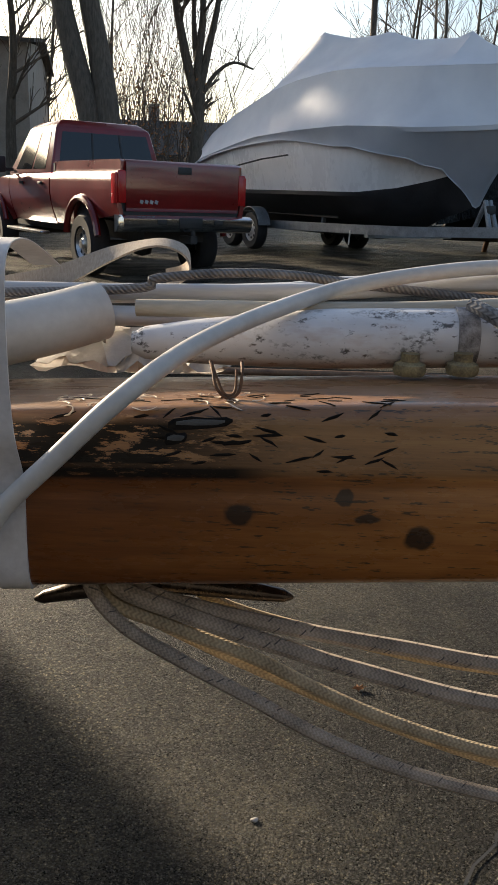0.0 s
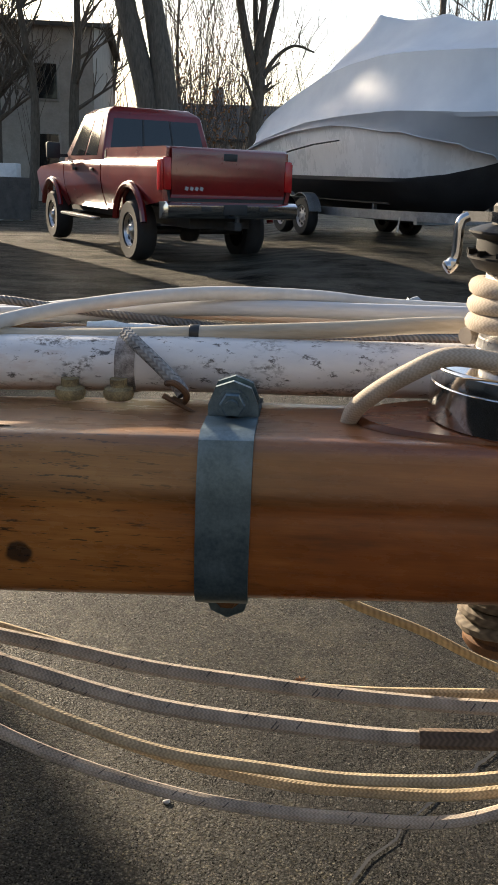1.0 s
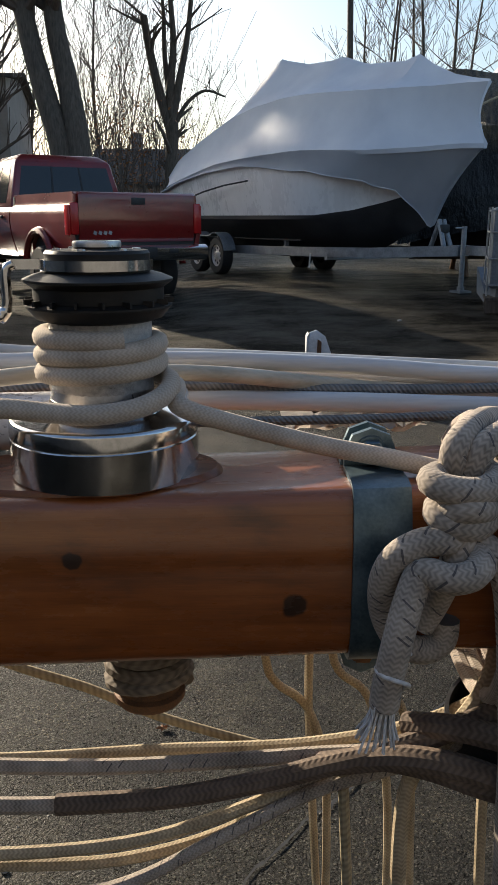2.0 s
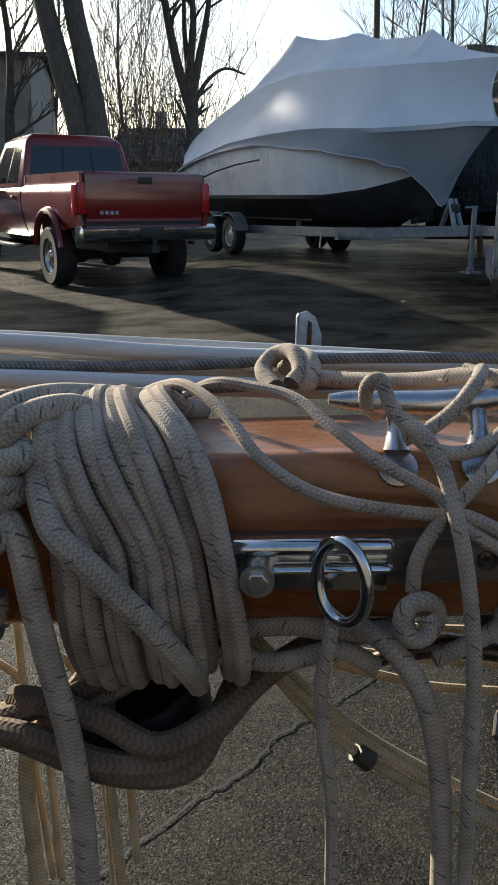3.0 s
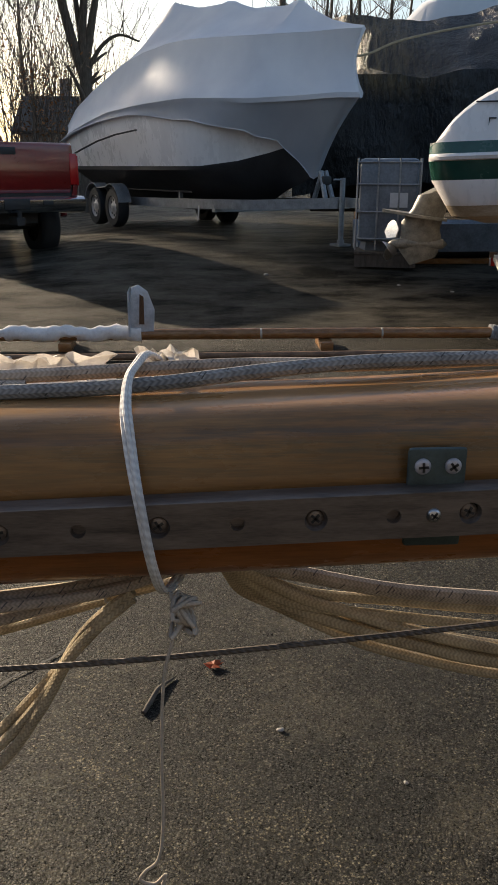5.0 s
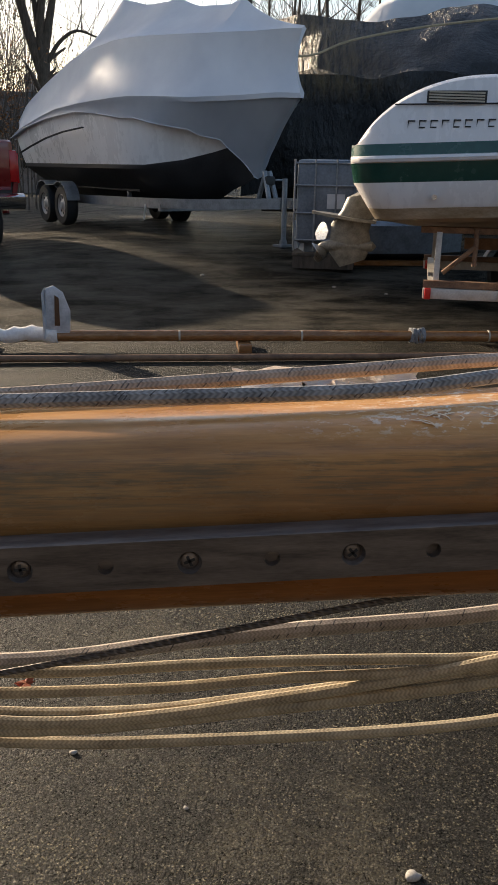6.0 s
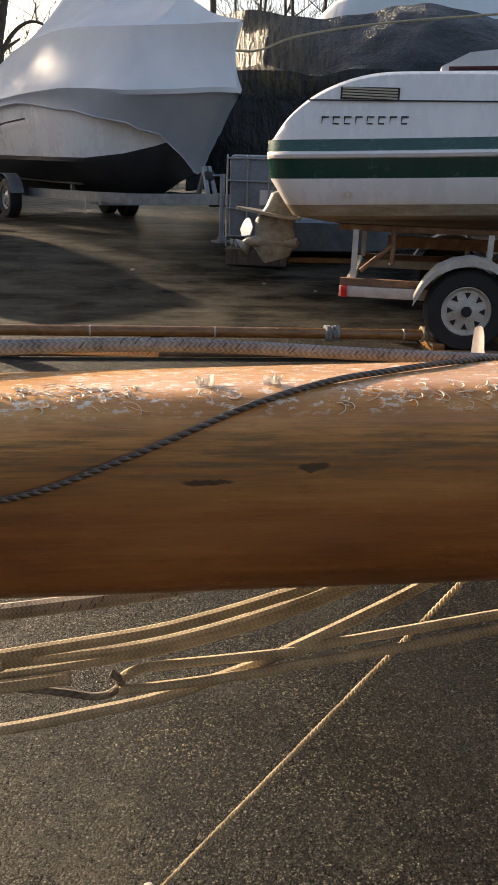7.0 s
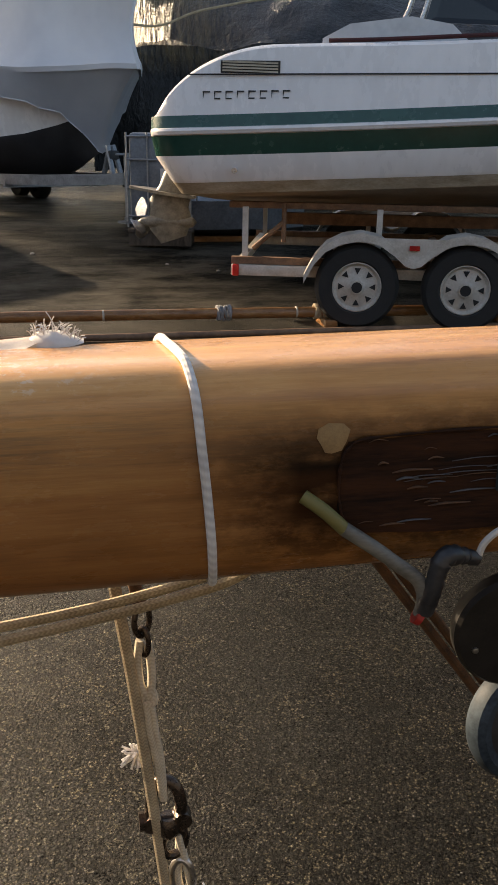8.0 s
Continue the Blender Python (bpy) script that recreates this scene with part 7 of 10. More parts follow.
build_house("house", "dark grey clapboard house among bare trees", Matrix.Translation((-15.2, 36, 0.1)) @ Euler((0, 0, radians(8))).to_matrix().to_4x4() @ Matrix.Translation((-7.5, 0, 0)), 26, 9, 6.2, 6.9, siding, [(-8.5 + 7 * k, z, 0.9, 1.25) for k in (-0, 1) for z in (1.8, 4.3)] + [(x + 7.0, z, w_, h_) for x, z, w_, h_ in [(-3.5, 1.8, 0.9, 1.3), (0.5, 1.8, 0.9, 1.3), (4.2, 1.8, 0.9, 1.3), (-3.5, 4.3, 0.9, 1.2), (0.5, 4.3, 0.9, 1.2), (4.2, 4.3, 0.9, 1.2)]])
build_house("house", "low pale house with a dark roof and chimney, far off", Matrix.Translation((-3.2, 42, 0.1)), 8, 6, 2.8, 4.3, brickish, [(-2, 1.6, 0.9, 1.1), (1.5, 1.6, 0.9, 1.1)], -2.3)

it = tagged(thing("wall_low", "low white-painted wall with a dark board leaning on it", "wall"), kind="structure")
bm = bmesh.new()
box(bm, (7.0, 0.3, 1.3), (-11.2, 19.3, 0.75), bevel=0.02)
part("block_wall", bm, wall_white, it)
it = thing("board", "dark wooden board leaning against the low wall", "board")
bm = bmesh.new()
box(bm, (0.75, 0.05, 0.95), (-7.75, 19.05, 0.62), (-6, 0, 0))
part("panel", bm, roofing, it)

it = thing("utility_pole", "tall dark wooden utility pole", "pole")
bm = bmesh.new()
rod(bm, (4.75, 40, 0), (4.45, 40, 12.5), 0.17, 0.13, 12)
part("shaft", bm, bark, it)
bm = bmesh.new()
box(bm, (2.2, 0.12, 0.14), (4.46, 40, 11.9))
part("crossarm", bm, bark, it)


# ---- bare winter trees ----
def limb(bm, start, way, length, r, depth, rng, spread=0.6, twigs=3, bend=0.12, low=0.004):
    pts, rs = [start], [r]
    n = 5 if depth > 1 else 3
    p, d = start.copy(), way.normalized()
    for k in range(n):
        d = (d + Vector((rng.uniform(-1, 1), rng.uniform(-1, 1), rng.uniform(-0.3, 0.7))) * bend).normalized()
        p = p + d * (length / n)
        pts.append(p)
        rs.append(max(r * (1 - 0.62 * (k + 1) / n), low))
    sweep(bm, pts, rs, 8 if r > 0.08 else 5 if r > 0.02 else 3, caps=r > 0.08)
    if depth <= 0:
        return
    for k in range(twigs):
        i = rng.randint(1, n)
        a = rng.uniform(0, 2 * math.pi)
        side = (Vector((math.cos(a), math.sin(a), rng.uniform(0.1, 0.9))) * spread + d).normalized()
        limb(bm, pts[i], side, length * rng.uniform(0.45, 0.75), max(rs[i] * 0.6, low), depth - 1, rng, spread, twigs, bend * 1.3, low)


def tree(name, label, trunks, seed, depth=3, twigs=4, group="", low=0.006, first=0.62, reach=(1.6, 3.0), count=1):
    """trunks: rows of points and radii; limbs grow from their upper parts."""
    rng = random.Random(seed)
    it = thing(name, label, "tree", group)
    bm = bmesh.new()
    for pts, radii in trunks:
        path = spline(pts, 4)
        rr = [radii[0] + (radii[1] - radii[0]) * k / (len(path) - 1) for k in range(len(path))]
        sweep(bm, path, rr, 14)
    part("trunk", bm, bark, it)
    bm = bmesh.new()
    for pts, radii in trunks:
        path = spline(pts, 4)
        n = len(path)
        for k in range(int(n * first), n):
            for _ in range(count + k % 2):
                r = radii[0] + (radii[1] - radii[0]) * k / (n - 1)
                a = rng.uniform(0, 2 * math.pi)
                limb(bm, path[k], Vector((math.cos(a), math.sin(a), rng.uniform(0.4, 1.2))), rng.uniform(*reach), r * 0.45, depth - 1, rng, 0.6, twigs, 0.12, low)
    part("crown", bm, twig, it, "bare branches and twigs")
    return it


tree("tree", "big bare tree with a forked thick trunk", [
    ([(-4.5, 20, -0.1), (-4.6, 20, 1.6), (-4.78, 20, 3.0), (-5.1, 20, 4.2), (-5.45, 20, 5.8), (-5.9, 20.1, 9.0), (-6.2, 20.2, 12.5)], (0.34, 0.16)),
    ([(-4.35, 20, -0.1), (-4.3, 20, 1.6), (-4.36, 20, 3.0), (-4.55, 20.1, 4.3), (-4.8, 20.1, 5.8), (-5.0, 20.3, 9.0), (-4.9, 20.4, 13)], (0.34, 0.16))], 3, 4, 4, "yard trees", 0.012, 0.64, (3.0, 5.5), 6)
tree("tree", "bare tree with upright pruned limbs", [
    ([(-2.55, 24, -0.1), (-2.5, 24, 2.0), (-2.42, 24, 3.9)], (0.22, 0.17)),
    ([(-2.45, 24, 3.6), (-2.75, 24, 4.6), (-2.98, 24, 5.6), (-3.15, 24, 6.6)], (0.15, 0.1)),
    ([(-2.42, 24, 3.7), (-2.46, 24, 4.8), (-2.35, 24, 5.9), (-2.45, 24.1, 7.4)], (0.15, 0.06)),
    ([(-2.42, 24, 4.0), (-2.2, 24, 5.0), (-1.95, 24, 6.2), (-1.8, 24, 7.6)], (0.13, 0.05)),
    ([(-2.38, 24, 3.8), (-2.0, 24, 4.4), (-1.5, 23.9, 4.7), (-0.95, 23.9, 4.55)], (0.07, 0.025)),
    ([(-2.45, 24, 4.2), (-2.6, 24.1, 5.5), (-2.62, 24.1, 6.8), (-2.75, 24.1, 8.2)], (0.09, 0.03))], 8, 2, 1, "yard trees", 0.008, 0.62, (0.5, 1.3))
for k, (x, y, h) in enumerate(((6.5, 49, 12), (7.4, 46, 14), (7.9, 47, 15), (8.9, 45, 14), (9.3, 48, 13), (10.9, 47, 15), (12.9, 50, 15), (14.5, 48, 14), (-13.5, 30, 11), (-8.2, 26, 10), (-9.4, 25.4, 11), (-10.2, 41, 13), (-7.6, 44, 12))):
    tree("tree", "tall slim bare tree at the edge of the yard", [([(x, y, 0), (x + 0.25 * math.sin(k * 2.1), y, h * 0.3), (x - 0.2 * math.sin(k * 3.3), y, h * 0.6), (x + 0.5 * math.sin(k * 1.3), y, h)], (0.17 + 0.04 * math.sin(k * 5), 0.04))], 40 + k, 3, 4, "trees along the edge", 0.012, 0.38)


# dense trees added beyond the view's left edge to dim sun on the wrap
for k, (x, y, h) in enumerate(((-11.3, 26, 12), (-11.7, 28.5, 12))):
    tree("tree", "tall bare tree with a dense twiggy crown, added to dim the sun", [([(x, y, 0), (x + 0.15, y, h * 0.3), (x - 0.1, y, h * 0.6), (x + 0.2, y, h)], (0.24, 0.06))], 70 + k, 4, 4, "trees along the edge", 0.014, 0.3, (1.2, 2.4), 2)


def build_brush():
    rng = random.Random(77)
    bm = bmesh.new()
    for k in range(55):
        x, y = rng.uniform(-22, 16), rng.uniform(29, 44)
        h = rng.uniform(2.0, 5.0)
        limb(bm, Vector((x, y, 0)), Vector((rng.uniform(-0.12, 0.12), 0, 1)), h, rng.uniform(0.025, 0.06), 2, rng, 0.5, 4, 0.07, 0.008)
    for k in range(26):
        x, y = rng.uniform(-5.4, -2.2), rng.uniform(23, 28)
        h = rng.uniform(3.5, 6.0)
        limb(bm, Vector((x, y, 0)), Vector((rng.uniform(-0.1, 0.1), 0, 1)), h, rng.uniform(0.018, 0.032), 2, rng, 0.5, 5, 0.08, 0.006)
    single("brush", bm, twig, "thicket of bare saplings and brush at the edge of the yard", "brush", kind="stuff")
    bm = bmesh.new()
    for k in range(1500):
        x, y = rng.gauss(-3.9, 0.9), rng.uniform(23, 28)
        z = min(max(rng.gauss(3.3, 1.0), 0.8), 6.2)
        s = rng.uniform(0.03, 0.065)
        a, b = rng.uniform(0, 6.28), rng.uniform(-1, 1)
        u = Vector((math.cos(a), math.sin(a), b)).normalized() * s
        v = u.cross(Vector((rng.uniform(-1, 1), rng.uniform(-1, 1), 1))).normalized() * s * 0.6
        c = Vector((x, y, z))
        bm.faces.new([bm.verts.new(c + q) for q in (-u, v, u, -v)])
    single("dry_leaves", bm, dry_leaf, "sparse dry brown leaves still on the saplings", "leaves", kind="stuff")
    bm = bmesh.new()
    for k in range(210):
        x = rng.uniform(-45, 45)
        y = rng.uniform(62, 80)
        h = rng.uniform(3, 7.5)
        limb(bm, Vector((x, y, 0)), Vector((rng.uniform(-0.1, 0.1), 0, 1)), h, rng.uniform(0.06, 0.14), 1, rng, 0.55, 6, 0.07, 0.02)
    single("far_woods", bm, twig, "far bare woods along the horizon", "woods", kind="stuff")


build_brush()


# ---- ropes, wires and straps ----
def line(name, label, category, points, r, mat, group="", per=6, sides=9):
    bm = bmesh.new()
    sweep(bm, spline(points, per), r, sides)
    return single(name, bm, mat, label, category, group)


def tangle(name, label, category, runs, mat, group=""):
    """One rope shown in several visible runs: (radius, points)."""
    bm = bmesh.new()
    for r, points in runs:
        sweep(bm, spline(points, 7), r, 10)
    return single(name, bm, mat, label, category, group)


SLACK = "slack ropes under the mast"
FLECK = "cream braided rope with blue flecks, hanging slack under the mast"
line("rope", FLECK, "rope", [(-1.29, 0.0, 1.0), (-1.285, -0.02, 0.989), (-1.223, -0.022, 0.972), (-1.155, -0.02, 0.957), (-1.087, -0.02, 0.946), (-1.016, -0.02, 0.934), (-0.91, -0.02, 0.925), (-0.825, -0.02, 0.92), (-0.735, -0.02, 0.92), (-0.606, -0.025, 0.932), (-0.532, -0.04, 0.95), (-0.47, -0.035, 0.985), (-0.42, -0.01, 1.02)], 0.0062, rope_fleck, SLACK)
line("rope", FLECK, "rope", [(-1.305, 0.0, 1.005), (-1.3, -0.03, 0.996), (-1.251, -0.03, 0.975), (-1.189, -0.03, 0.953), (-1.117, -0.03, 0.931), (-1.015, -0.03, 0.906), (-0.887, -0.03, 0.895), (-0.8, -0.03, 0.893), (-0.71, -0.03, 0.901), (-0.602, -0.035, 0.92), (-0.522, -0.045, 0.95), (-0.46, -0.04, 0.98), (-0.41, -0.02, 1.015)], 0.0066, rope_fleck, SLACK)
line("rope", FLECK, "rope", [(-1.312, 0.0, 1.0), (-1.308, -0.03, 0.986), (-1.264, -0.032, 0.967), (-1.201, -0.03, 0.941), (-1.154, -0.03, 0.916), (-1.092, -0.03, 0.888), (-1.01, -0.03, 0.862), (-0.925, -0.03, 0.853), (-0.84, -0.03, 0.849), (-0.73, -0.03, 0.862), (-0.619, -0.035, 0.909), (-0.54, -0.045, 0.945), (-0.48, -0.04, 0.975), (-0.42, -0.02, 1.01)], 0.0052, rope_plain, SLACK)
line("rope", FLECK, "rope", [(-1.31, 0.01, 1.0), (-1.306, -0.02, 0.986), (-1.272, -0.02, 0.963), (-1.181, -0.02, 0.918), (-1.087, -0.02, 0.877), (-1.0, -0.02, 0.847), (-0.907, -0.02, 0.83), (-0.84, -0.02, 0.829), (-0.757, -0.02, 0.833), (-0.677, -0.02, 0.857), (-0.601, -0.025, 0.906), (-0.53, -0.04, 0.945), (-0.47, -0.035, 0.97), (-0.41, -0.01, 1.01)], 0.005, rope_plain, SLACK)
line("rope", FLECK, "rope", [(-1.325, 0.0, 1.008), (-1.319, -0.035, 0.998), (-1.295, -0.04, 0.97), (-1.25, -0.04, 0.941), (-1.2, -0.04, 0.912), (-1.153, -0.04, 0.884), (-1.091, -0.04, 0.856), (-1.005, -0.04, 0.831), (-0.93, -0.04, 0.82), (-0.86, -0.04, 0.818), (-0.762, -0.04, 0.824), (-0.675, -0.04, 0.87), (-0.603, -0.045, 0.916), (-0.53, -0.055, 0.95), (-0.46, -0.05, 0.985), (-0.41, -0.03, 1.01)], 0.0053, rope_fleck, SLACK)
line("rope", FLECK, "rope", [(-1.26, 0.01, 0.985), (-1.218, 0.02, 0.955), (-1.14, 0.02, 0.933), (-1.053, 0.02, 0.913), (-0.96, 0.02, 0.902), (-0.85, 0.02, 0.898), (-0.73, 0.02, 0.905), (-0.6, 0.0, 0.925), (-0.5, -0.02, 0.965), (-0.42, 0.0, 1.01)], 0.005, rope_plain, SLACK)
line("rope", "thin brown line running under the mast", "line", [(-0.93, 0.05, 1.02), (-0.866, 0.06, 0.967), (-0.79, 0.06, 0.938), (-0.726, 0.062, 0.907), (-0.64, 0.06, 0.88), (-0.56, 0.05, 0.865)], 0.0042, cord_twist)
ribbon = [((-1.5, 0.16, 1.165), (0, 0.2, 1)), ((-1.42, 0.16, 1.184), (0, 0.3, 1)), ((-1.375, 0.16, 1.195), (0, 0.4, 0.9)), ((-1.335, 0.16, 1.213), (0.1, 0.7, 0.6)), ((-1.305, 0.16, 1.2235), (0.1, 0.95, 0.3)), ((-1.285, 0.158, 1.226), (0, 1, 0.25)),
          ((-1.269, 0.156, 1.221), (0, 1, 0.3)), ((-1.263, 0.155, 1.211), (-0.1, 1, 0.35)), ((-1.268, 0.155, 1.202), (-0.2, 0.9, 0.5)), ((-1.283, 0.155, 1.196), (-0.1, 0.7, 0.7))]
mid = spline([p for p, _ in ribbon], 6)
side = [w.normalized() for w in spline([w for _, w in ribbon], 6)]
bm = bmesh.new()
secs = []
for k, (p, w) in enumerate(zip(mid, side)):
    n = (mid[min(k + 1, len(mid) - 1)] - mid[max(k - 1, 0)]).normalized().cross(w).normalized() * 0.0009
    secs.append([p + w * 0.0105 + n, p - w * 0.0105 + n, p - w * 0.0105 - n, p + w * 0.0105 - n])
loft(bm, secs)
single("webbing_strap", bm, webbing_flat, "tan webbing strap bent into a loop behind the mast", "strap")
line("wire_rope", "galvanised wire rope lying along the mast", "wire", [(-1.9, 0.12, 1.165), (-1.356, 0.12, 1.187), (-1.287, 0.118, 1.2), (-1.231, 0.118, 1.206), (-1.176, 0.12, 1.206), (-1.12, 0.125, 1.2), (-0.95, 0.13, 1.186)], 0.004, wire_steel, "wires along the mast")
line("wire_rope", "galvanised wire rope lying along the mast", "wire", [(-1.05, 0.105, 1.186), (-0.899, 0.108, 1.187), (-0.8, 0.11, 1.191), (-0.709, 0.11, 1.191), (-0.575, 0.112, 1.188), (-0.439, 0.112, 1.189), (-0.3, 0.1, 1.198), (-0.15, 0.09, 1.2), (0.0, 0.09, 1.195), (0.1, 0.1, 1.188), (0.2, 0.11, 1.18)], 0.0045, wire_steel, "wires along the mast")
line("wire_rope", "galvanised wire rope lying along the mast", "wire", [(-0.7, 0.06, 1.172), (-0.55, 0.065, 1.174), (-0.4, 0.075, 1.178), (-0.25, 0.08, 1.182), (-0.1, 0.085, 1.19), (0.05, 0.1, 1.186)], 0.0038, wire_steel, "wires along the mast")


# the rope on the winch drum
def turn(cx, cy, r, z, degrees):
    return (cx + r * math.cos(radians(degrees)), cy + r * math.sin(radians(degrees)), z)


wx, wy = -0.753, -0.011
runs = [(-0.874, -0.004, 1.138), (-0.872, -0.018, 1.158), (-0.86, -0.036, 1.177), (-0.838, -0.054, 1.198), (-0.815, -0.06, 1.2105)]
runs += [turn(wx, wy, 0.0575, 1.2085, 240), turn(wx, wy, 0.056, 1.208, 270), turn(wx, wy, 0.054, 1.21, 300), turn(wx, wy, 0.051, 1.215, 330), turn(wx, wy, 0.045, 1.221, 360)]
runs += [turn(wx, wy, 0.0385, 1.2205 + 0.0122 * min(k, 30) / 12, 360 + 30 * k) for k in range(2, 35)]
tangle("winch_rope", "soft cream rope wound four times round the winch drum", "rope", [(0.0068, runs), (0.0066, [turn(wx, wy, 0.046, 1.212, 150), turn(wx, wy, 0.045, 1.212, 100), turn(wx, wy, 0.046, 1.213, 55), turn(wx, wy, 0.05, 1.214, 15), (-0.7, -0.034, 1.207), (-0.669, -0.036, 1.1965), (-0.608, -0.034, 1.18), (-0.56, -0.04, 1.172), (-0.52, -0.05, 1.165)])], rope_winch)

# the knotted tail and the coil hung over the mast
tangle("knotted_rope", "thick cream rope in a heavy knot with a whipped frayed end", "rope", [
    (0.0088, [(-0.505, -0.06, 1.174), (-0.527, -0.086, 1.178), (-0.53, -0.09, 1.192), (-0.518, -0.075, 1.2), (-0.499, -0.045, 1.1995), (-0.474, -0.01, 1.191), (-0.44, 0.03, 1.178), (-0.41, 0.07, 1.16)]),
    (0.0088, [(-0.521, -0.09, 1.174), (-0.514, -0.09, 1.191), (-0.5, -0.078, 1.1975), (-0.482, -0.06, 1.196), (-0.4685, -0.05, 1.186), (-0.468, -0.062, 1.174), (-0.48, -0.08, 1.165)]),
    (0.0088, [(-0.509, -0.086, 1.177), (-0.5065, -0.1, 1.1745), (-0.52, -0.114, 1.1735), (-0.536, -0.117, 1.175), (-0.546, -0.11, 1.1765), (-0.543, -0.094, 1.176), (-0.5255, -0.08, 1.175)]),
    (0.0092, [(-0.5115, -0.088, 1.157), (-0.5095, -0.1, 1.154), (-0.52, -0.113, 1.152), (-0.532, -0.117, 1.153), (-0.5415, -0.112, 1.1565), (-0.539, -0.098, 1.159), (-0.522, -0.085, 1.157)]),
    (0.0086, [(-0.5415, -0.108, 1.157), (-0.531, -0.119, 1.1635), (-0.519, -0.115, 1.1625), (-0.51, -0.1, 1.156)]),
    (0.0086, [(-0.526, -0.106, 1.152), (-0.5284, -0.114, 1.1406), (-0.533, -0.113, 1.127), (-0.5365, -0.108, 1.109), (-0.541, -0.104, 1.094), (-0.547, -0.102, 1.081)]),
    (0.009, [(-0.524, -0.106, 1.143), (-0.539, -0.117, 1.1443), (-0.5545, -0.119, 1.143), (-0.568, -0.118, 1.1335), (-0.574, -0.112, 1.115), (-0.5715, -0.104, 1.094), (-0.5655, -0.1, 1.078), (-0.5575, -0.1, 1.067), (-0.543, -0.1, 1.063), (-0.532, -0.1, 1.0705), (-0.531, -0.1, 1.084)]),
    (0.0092, [(-0.521, -0.108, 1.1365), (-0.5185, -0.122, 1.132), (-0.5265, -0.132, 1.1285), (-0.54, -0.135, 1.1275), (-0.5505, -0.13, 1.129), (-0.556, -0.128, 1.1265), (-0.5605, -0.131, 1.1175), (-0.565, -0.135, 1.1045), (-0.569, -0.138, 1.088), (-0.5725, -0.138, 1.0675), (-0.5745, -0.137, 1.047)])], rope_fleck)
line("whipping", "pale twine whipping bound round the rope's end", "twine", [(-0.5705 + 0.0096 * math.cos(a), -0.138 + 0.0096 * math.sin(a), 1.082 - 0.0034 * a - 0.004 * math.sin(a)) for a in [0.7 * k for k in range(11)]], 0.0014, rope_white, per=3)

random.seed(5)
bm = bmesh.new()
for k in range(46):
    a, b = random.uniform(-1, 1), random.uniform(-1, 1)
    sweep(bm, spline([(-0.5746 + 0.006 * a, -0.137 + 0.006 * b, 1.05), (-0.5757 + 0.0075 * a, -0.137 + 0.006 * b, 1.038), (-0.5775 + 0.0125 * a, -0.136 + 0.01 * b, 1.018 + 0.012 * random.random())], 4), 0.0008, 5)
single("frayed_end", bm, rope_white, "frayed pale strands at the end of the knotted rope", "frayed rope", kind="stuff")

random.seed(11)
COIL = "cream braided rope coil hung over the mast"
for k in range(15):
    f = k / 14
    slip = random.uniform(-0.004, 0.004)
    out = -0.008 * (k * 7 % 3)
    fan = f ** 1.7
    at = lambda a, b: a + (b - a) * f + slip * 1.5
    top = -0.499 + 0.066 * fan + slip
    line("coil_turn", COIL, "rope", [(top + 0.012, 0.085, 1.15), (top + 0.006, 0.03, 1.178), (top, -0.03, 1.19 + 0.004 * (k % 3)), (-0.498 + 0.09 * fan + slip, -0.078 + out * 0.5, 1.183 + 0.003 * (k % 2)), (-0.494 + 0.1 * (0.4 * f + 0.6 * fan) + slip, -0.094 + out, 1.158), (at(-0.487, -0.386), -0.1 + out, 1.12), (at(-0.486, -0.379), -0.1 + out, 1.08),
         (at(-0.485, -0.375), -0.088 + out, 1.04), (at(-0.483, -0.378), -0.06 + out, 1.004 + 0.006 * f), (at(-0.484, -0.385), -0.01, 0.988 + 0.006 * f), (at(-0.484, -0.39), 0.05, 1.0), (at(-0.482, -0.39), 0.095, 1.05), (top + 0.016, 0.1, 1.11)], (0.0062, 0.0074, 0.0057)[k % 3], rope_fleck if k % 3 == 1 else rope_pale, "turns of the coil")
line("rope", "cream rope crossing the coil on the slant", "rope", [(-0.502, -0.085, 1.17), (-0.493, -0.112, 1.1545), (-0.482, -0.128, 1.137), (-0.462, -0.134, 1.12), (-0.44, -0.134, 1.095), (-0.422, -0.128, 1.069), (-0.407, -0.11, 1.035), (-0.405, -0.07, 1.0)], 0.0082, rope_fleck)
line("rope", "thick cream rope hanging straight down from the knot", "rope", [(-0.524, -0.1, 1.142), (-0.511, -0.115, 1.136), (-0.5035, -0.122, 1.12), (-0.499, -0.124, 1.09), (-0.494, -0.12, 1.05), (-0.4875, -0.115, 1.002), (-0.4835, -0.11, 0.951), (-0.481, -0.11, 0.877), (-0.483, -0.11, 0.72)], 0.0086, rope_fleck)
line("rope", "cream rope hanging behind the coil", "rope", [(-0.46, 0.0, 1.05), (-0.48, -0.04, 1.005), (-0.515, -0.058, 0.965), (-0.537, -0.05, 0.92), (-0.538, -0.045, 0.81), (-0.535, -0.045, 0.7)], 0.0062, rope_plain)
